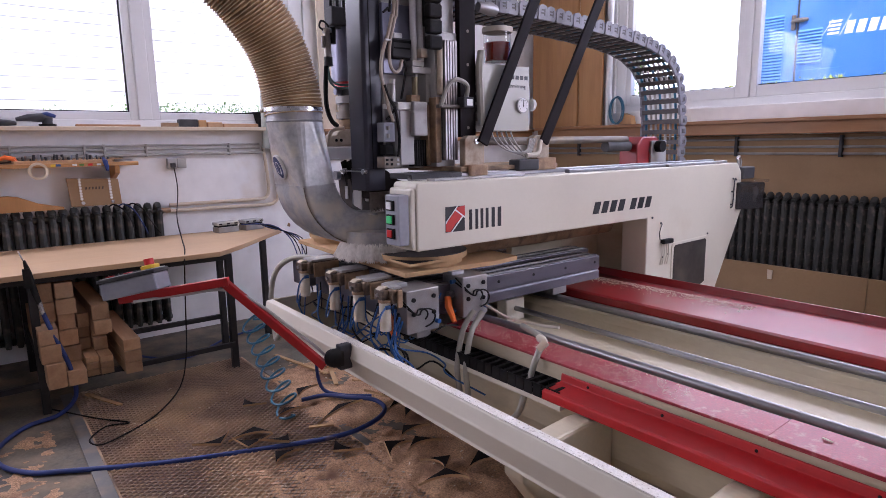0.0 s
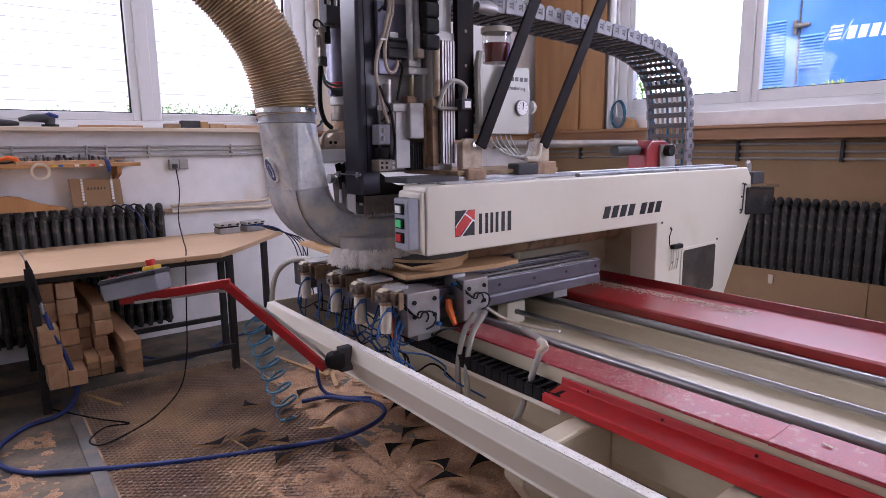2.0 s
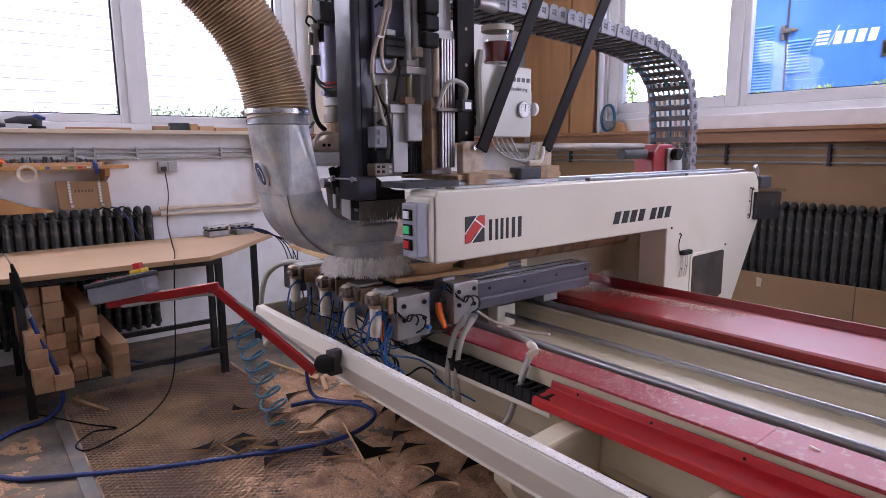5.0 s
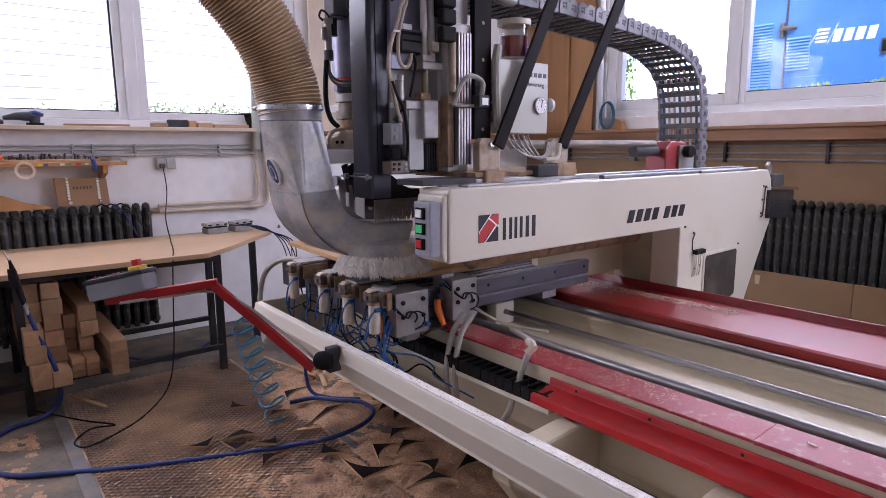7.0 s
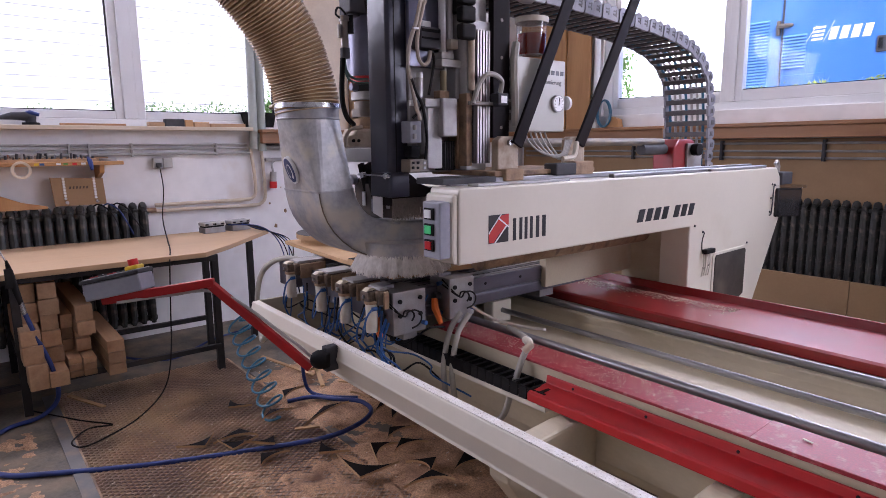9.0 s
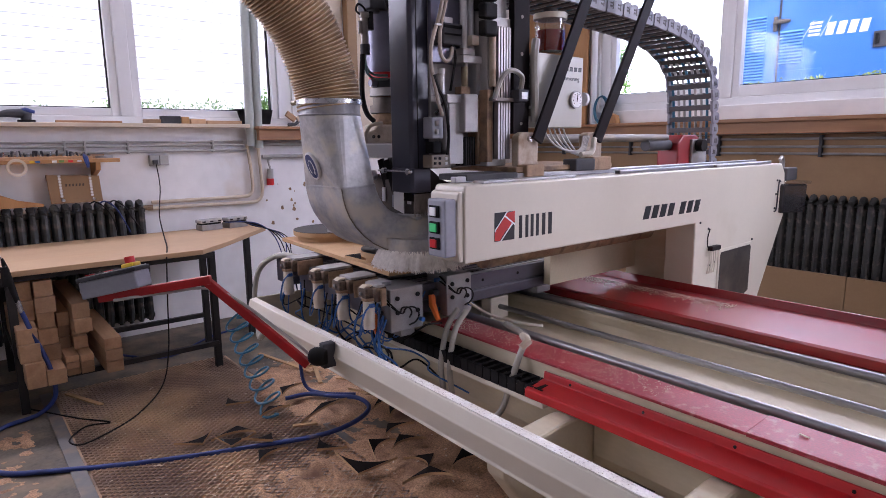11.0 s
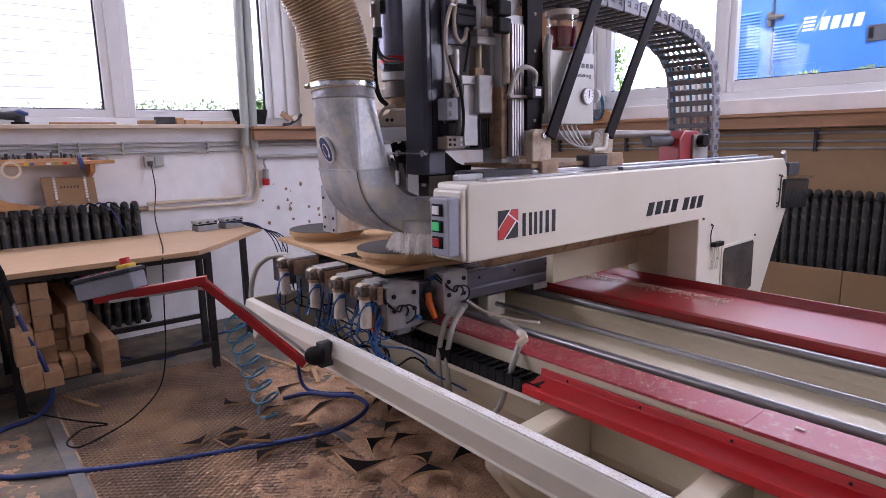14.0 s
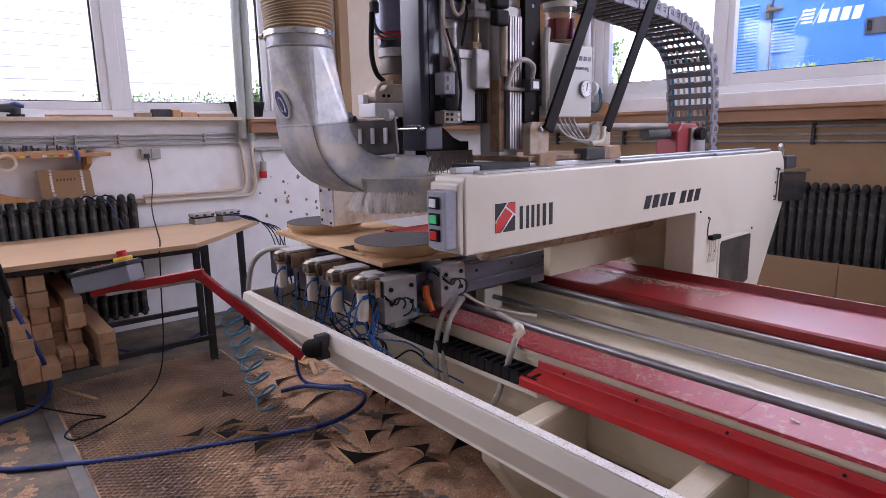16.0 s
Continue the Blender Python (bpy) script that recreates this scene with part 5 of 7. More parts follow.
single("tape_wrap", tube([(-1.47, 1.575, 0.702), (-1.44, 1.56, 0.705), (-1.415, 1.545, 0.70), (-1.425, 1.52, 0.68)], [0.013, 0.015, 0.015, 0.013], 10), M["cream_plastic"], "pale tape wrapped on the grey hose", "tape", smooth=True)
cable("flat_strap", [(-1.86, 1.66, 0.735), (-1.75, 1.68, 0.70), (-1.62, 1.72, 0.688), (-1.52, 1.74, 0.695)], 0.006, M["cream_plastic"], "pale flat plastic strap", "strap")

# ---- work pieces ----
brd = thing("spoil_board", (-2.6, 1.62, 0.86), "pale fibreboard work board resting on the pods", "board")
part("sheet", prism([(-3.13, 1.415), (-1.985, 1.345), (-1.94, 1.80), (-1.96, 1.95), (-3.1, 2.0)], "z", 0.872, 0.892), M["mdf"], brd, bevel=0.002)


def disc(x, y, r, z):
    t = thing("cut_disc", (x, y, z), "round fibreboard disc with dark top on a second round", "disc", "cut discs")
    part("lower_round", cyl((x, y, z), (x, y, z + 0.026), r - 0.022, 56), M["mdf"], t)
    part("upper_round", cyl((x, y, z + 0.026), (x, y, z + 0.050), r, 72), M["mdf"], t)
    part("facing", cyl((x, y, z + 0.050), (x, y, z + 0.0515), r - 0.001, 72), M["facing"], t, "dark disc facing")
    return t


disc(-2.165, 1.56, 0.20, 0.892)
disc(-2.95, 1.62, 0.20, 0.892)
left = offcut(-2.365, 1.365, 0, 0.19, (0, 0), 0.8935, group="offcuts on the board")
tagged(left, "dark faced corner offcut lying on the work board", "offcut")
sb = thing("fence_box", (-2.74, 2.0, 0.932), "bare sheet-metal fence box with screw holes", "machine fence")
part("box", B((-2.83, -2.70, 1.545, 2.60, 0.9445, 1.18)), M["cream_plastic"], sb, bevel=0.003)
part("end_cover", B((-2.832, -2.698, 1.535, 1.545, 0.9445, 1.182)), M["galv"], sb, "galvanised end cover")
for x, z in ((-2.81, 0.97), (-2.72, 0.96), (-2.80, 1.02), (-2.72, 1.02), (-2.81, 1.12), (-2.72, 1.13)):
    part("screw_hole", cyl((x, 1.5345, z), (x, 1.5305, z), 0.007, 10), M["slot"], sb)
single("red_sheet", B((-2.66, -2.30, 1.82, 2.4, 0.893, 0.899)), M["redarm"], "flat red plate lying on the work board", "plate", 0.002)

# ---- operator console on its red arm ----
oc = thing("control_pendant", (-2.5, 0.46, 0.85), "grey control box with emergency stop on red steel arm", "control box")
om = pose(-2.50, 0.462, 0.905, 0, -11.5, 54) @ pose(0, 0, 0, -6, 0, 0)
part("case", B((-0.105, 0.105, -0.06, 0.06, -0.045, 0.018), m=om), M["greybox"], oc, bevel=0.006)
part("lid", B((-0.109, 0.109, -0.064, 0.064, 0.018, 0.034), m=om), M["greydark"], oc, "dark lid rim", bevel=0.004)
part("panel", B((-0.10, 0.10, -0.056, 0.056, 0.034, 0.037), m=om), M["conduit"], oc, "pale grey button panel")
for i in range(4):
    part("key", B((-0.088 + i * 0.034, -0.066 + i * 0.034, -0.03, 0.03, 0.037, 0.041), m=om), M["greydark"] if i % 2 else M["redarm"], oc, bevel=0.002)
part("stop_base", B((0.045, 0.095, -0.03, 0.03, 0.034, 0.052), m=om), M["yellow"], oc, "yellow emergency stop base", bevel=0.006)
part("stop_button", cyl(om @ Vector((0.07, 0, 0.05)), om @ Vector((0.07, 0, 0.075)), 0.018, 18), M["button_red"], oc, "red mushroom button", smooth=True)
arm = oc


def flat_bar(a, b, h, w):
    a, b = Vector(a), Vector(b)
    d = (b - a).normalized()
    s = Vector((0, 0, 1)).cross(d).normalized()
    u = d.cross(s)
    bm = bmesh.new()
    v = [bm.verts.new(p + i * s * w / 2 + j * u * h / 2) for p in (a, b) for i, j in ((-1, -1), (1, -1), (1, 1), (-1, 1))]
    for f in ((0, 1, 2, 3), (7, 6, 5, 4), (0, 4, 5, 1), (1, 5, 6, 2), (2, 6, 7, 3), (3, 7, 4, 0)):
        bm.faces.new([v[i] for i in f])
    bmesh.ops.recalc_face_normals(bm, faces=bm.faces)
    return bm


part("upper_bar", flat_bar((-2.515, 0.405, 0.842), (-2.268, 0.738, 0.905), 0.032, 0.026), M["redarm"], arm, bevel=0.003)
part("lower_bar", flat_bar((-2.29, 0.72, 0.905), (-2.035, 1.0, 0.572), 0.032, 0.026), M["redarm"], arm, bevel=0.003)
part("ball_joint", tube([(-2.035, 1.005, 0.606), (-2.030, 1.008, 0.606), (-2.02, 1.018, 0.606), (-2.005, 1.03, 0.606), (-1.99, 1.042, 0.606), (-1.98, 1.05, 0.606)], [0.012, 0.026, 0.034, 0.037, 0.034, 0.028], 18), M["rubber"], arm, "black round joint", smooth=True)
part("clamp_plate", B((-2.02, -1.985, 1.040, 1.092, 0.558, 0.655)), M["greydark"], arm, "dark square clamp plate", bevel=0.004)
cable("arm_cable", [(-2.45, 0.44, 0.84), (-2.38, 0.6, 0.855), (-2.25, 0.76, 0.86), (-2.10, 0.95, 0.68), (-2.06, 1.02, 0.60)], 0.006, M["conduit"], "", parent=arm)

# ---- the gantry ----
BX = -1.893
ga = thing("gantry", (-1.97, 2.5, 0.60), "cream painted gantry beam with leg and red black mark", "machine gantry")
outline = [(1.345, 0.990), (2.858, 0.990), (2.862, 0.30), (3.50, 0.30), (3.61, 0.495), (3.885, 0.968), (3.85, 1.20), (3.80, 1.256), (1.352, 1.256), (1.345, 1.245)]
beam = part("beam", prism(outline, "x", BX - 0.16, BX), M["cream"], ga, bevel=0.008)
part("beam_end", prism([(1.345, 0.994), (1.345, 1.238), (1.325, 1.234), (1.318, 1.15), (1.318, 1.03), (1.328, 0.996)], "x", BX - 0.158, BX - 0.006), M["cream"], ga, bevel=0.008)
part("back_web", B((BX - 0.42, BX - 0.162, 2.90, 3.6, 0.30, 1.15)), M["cream_dirty"], ga, bevel=0.01)
part("back_deck", B((BX - 0.50, BX - 0.162, 1.75, 3.7, 1.08, 1.16)), M["cream_dirty"], ga, bevel=0.006)
part("roller", cyl((BX - 0.30, 1.7, 0.93), (BX - 0.30, 2.9, 0.93), 0.05, 18), M["dusty"], ga, "dust covered roller under the beam", smooth=True)
part("under_panel", B((BX - 0.40, BX - 0.36, 2.2, 2.9, 0.72, 1.08)), M["cream_dirty"], ga)
for x, h in ((BX - 0.04, 0.016), (BX - 0.125, 0.022)):
    part("top_rail", B((x - 0.014, x + 0.014, 1.40 if h > 0.02 else 2.25, 3.72, 1.2565, 1.2565 + h)), M["rail"], ga, "ground steel linear rail", bevel=0.003)
part("rail_cover", B((BX - 0.075, BX - 0.02, 1.45, 1.95, 1.2565, 1.266)), M["alu"], ga, bevel=0.002)
part("rail_cover", B((BX - 0.03, BX - 0.008, 3.05, 3.62, 1.257, 1.270)), M["alu"], ga, bevel=0.002)
part("screw_rod", cyl((BX - 0.36, 2.0, 1.41), (BX - 0.36, 3.15, 1.41), 0.02, 16), M["dull"], ga, "long dull steel ball screw", smooth=True)
part("motor_bracket", prism([(3.18, 1.30), (3.18, 1.38), (3.23, 1.425), (3.36, 1.425), (3.40, 1.41), (3.40, 1.16), (3.18, 1.16)], "x", BX - 0.43, BX - 0.30), M["red"], ga, "red cast motor bracket", bevel=0.008)
part("bracket_plate", B((BX - 0.30, BX - 0.285, 3.30, 3.46, 1.16, 1.40)), M["alu"], ga, bevel=0.003)
part("shaft_end", cyl((BX - 0.29, 3.36, 1.365), (BX - 0.245, 3.36, 1.365), 0.034, 18), M["rubber"], ga, "black round shaft cap", smooth=True)
part("coupling", cyl((BX - 0.36, 2.95, 1.37), (BX - 0.36, 3.17, 1.37), 0.03, 16), M["greydark"], ga, "dark motor coupling", smooth=True)
# mark and print on the beam front
mk = part("mark_field", bars(bmesh.new(), [(1.483, 1.582, 1.052, 1.154, 0)], "x", BX), M["ink"], ga, "black square printed mark")
part("mark_stripe", prism([(1.483, 1.055), (1.483, 1.085), (1.545, 1.150), (1.582, 1.154), (1.582, 1.115), (1.535, 1.085), (1.507, 1.054)], "x", BX + 0.0013, BX + 0.0022), M["logo_red"], ga, "red printed stripe")
part("mark_line", bars(bmesh.new(), [(1.483, 1.488, 1.087, 1.092, 0)], "x", BX + 0.0013), M["white"], ga)
wl = bmesh.new()
prism([(1.483, 1.088), (1.483, 1.094), (1.541, 1.155), (1.547, 1.155)], "x", BX + 0.0023, BX + 0.003, wl)
prism([(1.530, 1.138), (1.535, 1.142), (1.582, 1.109), (1.582, 1.103)], "x", BX + 0.0023, BX + 0.003, wl)
prism([(1.509, 1.052), (1.515, 1.052), (1.572, 1.108), (1.567, 1.112)], "x", BX + 0.0023, BX + 0.003, wl)
part("mark_line", wl, M["white"], ga, "thin white printed lines")
for u0, u1 in ((1.606, 1.622), (1.640, 1.655), (1.668, 1.683), (1.697, 1.712), (1.730, 1.748), (1.765, 1.785)):
    part("print_bar", bars(bmesh.new(), [(u0, u1, 1.052, 1.135, 0)], "x", BX), M["ink"], ga, "black printed bar")
for i in range(7):
    u = 2.395 + i * 0.066 + (0.035 if i > 3 else 0)
    part("print_bar", bars(bmesh.new(), [(u, u + 0.046, 1.050, 1.108, 0.02)], "x", BX), M["ink"], ga, "slanted black printed bar")
# leg door, latch, reservoir, switch box
dr = part("leg_door", prism([(3.10, 0.30), (3.10, 0.815), (3.115, 0.83), (3.46, 0.835), (3.475, 0.82), (3.475, 0.30)], "x", BX, BX + 0.006), M["cream"], ga, bevel=0.002)
part("pane", prism([(3.118, 0.32), (3.118, 0.80), (3.13, 0.815), (3.445, 0.82), (3.455, 0.808), (3.455, 0.56), (3.40, 0.54), (3.36, 0.32)], "x", BX + 0.006, BX + 0.010), M["tint"], dr, "dark tinted viewing pane")
part("latch", B((BX + 0.002, BX + 0.03, 2.985, 3.075, 0.838, 0.862)), M["rubber"], ga, "black door latch", bevel=0.004)
for y in (2.985, 3.005, 3.03, 3.05):
    cable("wire", [(BX + 0.012, y, 0.84), (BX + 0.014, y + 0.004, 0.78), (BX + 0.01, y - 0.006, 0.72)], 0.0028, M["cream_plastic"], "", parent=ga, seg=5)
cable("wire", [(BX + 0.01, 2.985, 0.95), (BX + 0.016, 2.955, 0.91), (BX + 0.01, 2.97, 0.86)], 0.0028, M["rubber"], "", parent=ga, seg=5)
for y, z in ((2.985, 0.952), (3.085, 0.835), (3.07, 0.77), (3.01, 0.76), (3.48, 0.845), (3.47, 0.55), (3.75, 1.16), (3.745, 1.08), (3.74, 1.0), (2.90, 0.99)):
    part("screw", cyl((BX - 0.001, y, z), (BX + 0.005, y, z), 0.006, 8), M["greydark"], ga)
rsv = part("reservoir", prism([(3.80, 0.965), (4.13, 0.945), (4.15, 1.12), (3.80, 1.135)], "x", BX - 0.10, BX + 0.02), M["smoked"], ga, "smoked plastic coolant reservoir", bevel=0.012)
part("rim", prism([(3.785, 1.136), (4.165, 1.121), (4.165, 1.139), (3.785, 1.154)], "x", BX - 0.115, BX + 0.035), M["jar"], rsv, bevel=0.003)
part("cap", B((BX - 0.08, BX, 3.88, 4.03, 1.15, 1.225)), M["greydark"], rsv, "dark square cap", bevel=0.008)
part("fitting", tube([(BX - 0.04, 3.90, 1.21), (BX - 0.04, 3.90, 1.26), (BX - 0.04, 3.885, 1.29), (BX - 0.04, 3.86, 1.275)], [0.012, 0.016, 0.012, 0.008], 10), M["alu"], rsv, "metal hose fitting", smooth=True)
cable("wire", [(BX + 0.004, 3.79, 1.15), (BX + 0.01, 3.755, 1.15), (BX + 0.008, 3.75, 1.0), (BX + 0.006, 3.73, 0.98)], 0.004, M["greydark"], "", parent=ga, seg=6)
# hanging wires: switch box on the beam end
bxw = part("switch_box", B((BX - 0.106, BX - 0.012, 1.270, 1.318, 1.018, 1.213)), M["greybox"], ga, "grey push-button box with three buttons", bevel=0.005)
for z, mname, lab in ((1.172, "white", "white square push button"), (1.118, "lamp_green", "lit green push button"), (1.064, "button_red", "red push button")):
    fr = part("button_frame", B((BX - 0.090, BX - 0.040, 1.263, 1.270, z - 0.02, z + 0.02)), M["slot"], bxw, bevel=0.002)
    part("button", B((BX - 0.082, BX - 0.050, 1.258, 1.263, z - 0.014, z + 0.014)), M[mname], bxw, lab, bevel=0.001)

# ---- carriage on the beam ----
ca = thing("machine_carriage", (-2.1, 1.9, 1.27), "machine carriage with oil unit, black struts and profiles", "machine carriage")
CX = -2.10
part("base_plate", B((CX - 0.30, CX + 0.09, 1.66, 2.27, 1.282, 1.302)), M["dusty"], ca, "sawdust covered base plate", bevel=0.004)
part("dusty_block", B((CX + 0.05, CX + 0.11, 1.70, 1.80, 1.262, 1.31)), M["dusty"], ca, bevel=0.006)
part("dusty_block", B((CX + 0.05, CX + 0.10, 2.12, 2.25, 1.272, 1.33)), M["dusty"], ca, bevel=0.006)
part("black_bearing", B((CX + 0.05, CX + 0.12, 1.98, 2.11, 1.275, 1.325)), M["greydark"], ca, "dark linear bearing", bevel=0.006)
for y in (1.745, 2.17):
    ft = part("cream_foot", prism([(y, 1.30), (y + 0.115, 1.30), (y + 0.115, 1.40), (y + 0.09, 1.435), (y + 0.02, 1.435), (y, 1.42)], "x", CX - 0.02, CX + 0.02), M["dusty_cream"], ca, "sawdust stained cream foot bracket", bevel=0.005)
    part("bolt", cyl((CX + 0.02, y + 0.06, 1.41), (CX + 0.032, y + 0.06, 1.41), 0.012, 12), M["steel"], ft, smooth=True)
ob_ = part("oil_box", B((CX - 0.12, CX, 1.862, 2.163, 1.455, 1.752)), M["enamel"], ca, "cream lubrication unit with gauge and lettering", bevel=0.004)
part("gauge_rim", cyl((CX, 2.11, 1.573), (CX + 0.012, 2.11, 1.573), 0.036, 28), M["alu"], ob_, "round metal gauge rim", smooth=True)
part("gauge_face", cyl((CX + 0.012, 2.11, 1.573), (CX + 0.0135, 2.11, 1.573), 0.032, 28), M["white"], ob_, "white gauge dial")
part("needle", bars(bmesh.new(), [(2.108, 2.112, 1.565, 1.598, 0.004)], "x", CX + 0.0138), M["ink"], ob_)
for k in range(9):
    a = radians(-130 + k * 32)
    part("tick", bars(bmesh.new(), [(2.1085 + 0.025 * math.sin(a), 2.1115 + 0.025 * math.sin(a), 1.571 + 0.025 * math.cos(a), 1.575 + 0.025 * math.cos(a), 0)], "x", CX + 0.0138), M["ink"], ob_)
for k in range(6):
    part("print_bar", bars(bmesh.new(), [(1.985 + k * 0.029, 2.005 + k * 0.029, 1.690, 1.708, 0.001)], "x", CX), M["ink"], ob_, "black printed bar")
tx = bpy.data.curves.new("lettering", "FONT")
tx.body, tx.size, tx.extrude, tx.align_x = "ÖL-Schmierung", 0.026, 0.0004, "CENTER"
tob = bpy.data.objects.new("lettering", tx)
tme = bpy.data.meshes.new_from_object(tob)
tbm = bmesh.new()
tbm.from_mesh(tme)
bmesh.ops.transform(tbm, verts=tbm.verts, matrix=pose(CX + 0.001, 2.055, 1.652, 90, 0, 90))
part("lettering", tbm, M["ink"], ob_, "small black lettering")
jr = part("oil_jar", cyl((CX - 0.06, 2.012, 1.768), (CX - 0.06, 2.012, 1.90), 0.064, 28), M["jar"], ca, "clear jar half full of red oil", smooth=True)
part("oil", cyl((CX - 0.06, 2.012, 1.772), (CX - 0.06, 2.012, 1.855), 0.060, 28), M["oil"], jr, "red oil", smooth=True)
part("lid", cyl((CX - 0.06, 2.012, 1.90), (CX - 0.06, 2.012, 1.922), 0.071, 28), M["cream_plastic"], jr, "cream screw lid", smooth=True)
part("cap", cyl((CX - 0.06, 2.012, 1.922), (CX - 0.06, 2.012, 1.942), 0.03, 20), M["greydark"], jr, smooth=True)
part("valve", tube([(CX - 0.02, 1.86, 1.99), (CX - 0.02, 1.93, 1.99), (CX - 0.02, 1.965, 1.985)], [0.02, 0.03, 0.022], 12), M["alu"], ca, "steel valve body", smooth=True)
part("gauge_side", cyl((CX - 0.03, 2.20, 1.58), (CX - 0.03, 2.215, 1.58), 0.03, 20), M["white"], ca, smooth=True)
part("side_box", B((CX - 0.10, CX - 0.03, 2.167, 2.20, 1.48, 1.66)), M["greybox"], ca, bevel=0.004)
for a, b in (((CX + 0.035, 1.835, 1.40), (CX + 0.035, 2.45, 2.62)), ((CX + 0.03, 2.235, 1.40), (CX + 0.03, 2.86, 2.5))):
    part("strut", flat_bar(a, b, 0.056, 0.014), M["black"], ca, "black flat steel strut", bevel=0.002)
part("black_plate", B((CX - 0.04, CX - 0.01, 1.745, 1.835, 1.43, 2.7)), M["black"], ca, "black drilled upright plate", bevel=0.003)
for z in (1.47, 1.60, 1.74, 1.88, 2.02):
    part("hole", cyl((CX - 0.0105, 1.79, z), (CX - 0.0085, 1.79, z), 0.007, 12), M["dull"], ca, "drilled hole in the plate")
for k in range(6):
    part("terminal", B((CX - 0.07, CX - 0.012, 1.838, 1.863, 1.50 + k * 0.042, 1.53 + k * 0.042)), M["dull"], ca, "small metal terminal on the unit", bevel=0.003)
cable("sight_hose", [(CX, 1.86, 1.48), (CX + 0.01, 1.845, 1.60), (CX + 0.01, 1.84, 1.72), (CX, 1.86, 1.80)], 0.017, M["grey_hose"], "thick grey hose", parent=ca)
for k in range(5):
    cable("oil_line", [(CX - 0.02, 1.93 + 0.03 * k, 1.475), (CX + 0.005, 1.94 + 0.03 * k, 1.41), (CX + 0.03, 2.0 + 0.03 * k, 1.365 - 0.008 * k), (CX + 0.04, 2.10 + 0.01 * k, 1.36), (CX + 0.03, 2.14 + 0.01 * k, 1.42)], 0.004, M["conduit"], "thin grey oil line", parent=ca, seg=6)
cable("thick_line", [(CX + 0.05, 2.10, 1.34), (CX + 0.06, 2.16, 1.35), (CX + 0.05, 2.19, 1.41)], 0.012, M["cream_plastic"], "cream hose bend", parent=ca)
# guide tower behind the slide
part("tower_plate", B((CX - 0.16, CX - 0.05, 1.640, 1.745, 1.303, 2.9)), M["grey_metal"], ca, "tall aluminium guide tower", bevel=0.004)
part("tower_slot", B((CX - 0.05, CX - 0.047, 1.675, 1.70, 1.34, 1.83)), M["dull"], ca)
for k in range(5):
    part("guide_profile", B((CX - 0.045, CX - 0.02, 1.672 + k * 0.0145, 1.680 + k * 0.0145, 1.33, 1.835)), M["alu"], ca, "ribbed aluminium profile")
part("profile_back", B((CX - 0.047, CX - 0.044, 1.668, 1.742, 1.33, 1.84)), M["greydark"], ca)
part("top_plate", B((CX - 0.05, CX - 0.03, 1.638, 1.745, 1.835, 1.87)), M["grey_metal"], ca, bevel=0.003)
part("brown_cylinder", cyl((CX - 0.035, 1.655, 1.61), (CX - 0.035, 1.655, 1.83), 0.013, 14), M["dusty_cream"], ca, "dusty brown cylinder", smooth=True)
part("dark_bellows", B((CX - 0.10, CX - 0.044, 1.636, 1.666, 1.32, 1.60)), M["dusty"], ca, bevel=0.004)
sn = part("sensor", B((CX - 0.015, CX + 0.03, 1.735, 1.79, 1.555, 1.60)), M["greydark"], ca, "dark sensor with white label", bevel=0.003)
part("label", bars(bmesh.new(), [(1.75, 1.782, 1.563, 1.59, 0)], "x", CX + 0.0302), M["white"], sn, "small white label")
part("sensor_arm", B((CX - 0.02, CX, 1.62, 1.74, 1.553, 1.567)), M["dull"], ca, bevel=0.002)
cable("sensor_lead", [(CX + 0.01, 1.765, 1.60), (CX + 0.02, 1.76, 1.65), (CX + 0.02, 1.70, 1.67), (CX + 0.01, 1.66, 1.64), (CX, 1.63, 1.56)], 0.010, M["grey_hose"], "grey sensor hose", parent=ca)
for k in range(5):
    part("chain_link", B((CX - 0.03, CX + 0.01, 1.572, 1.640, 1.79 + k * 0.062, 1.846 + k * 0.062)), M["rubber"], ca, "black cable chain link", bevel=0.008)
part("black_head_box", B((CX - 0.12, CX - 0.05, 1.62, 1.68, 1.90, 2.05)), M["rubber"], ca, bevel=0.005)
part("chain_arm", B((CX - 0.40, CX - 0.02, 1.70, 1.80, 2.02, 2.06)), M["rubber"], ca, bevel=0.004)
part("rail_shoe", B((CX - 0.06, CX + 0.10, 1.40, 1.66, 1.262, 1.284)), M["greydark"], ca, "dark guide shoe on the beam", bevel=0.003)

# ---- spindle slide (rises and sinks) ----
sp = thing("spindle_slide", (-2.3, 1.45, 1.30), "black and aluminium spindle slide with motor and hoses", "spindle unit")
part("black_duct", prism([(-2.410, 1.362), (-2.290, 1.362), (-2.277, 1.372), (-2.277, 1.449), (-2.410, 1.449)], "z", 1.275, 2.8), M["sheen"], sp, "tall black sheet-metal duct", bevel=0.004)
part("duct_seam", B((-2.2770, -2.2755, 1.392, 1.395, 1.30, 2.7)), M["slot"], sp)
part("duct_base", prism([(-2.412, 1.3595), (-2.288, 1.3595), (-2.274, 1.370), (-2.274, 1.452), (-2.412, 1.452)], "z", 1.205, 1.302), M["sheen"], sp, "black lower duct box", bevel=0.004)
part("flap", prism([(1.45, 1.30), (1.475, 1.285), (1.52, 1.25), (1.56, 1.235), (1.60, 1.235), (1.60, 1.20), (1.45, 1.20)], "x", -2.40, -2.285), M["black"], sp, "black curved duct flap", bevel=0.003)
part("duct_foot", prism([(-2.40, 1.375), (-2.285, 1.375), (-2.285, 1.60), (-2.40, 1.60)], "z", 1.170, 1.203), M["black"], sp, "black duct foot", bevel=0.004)
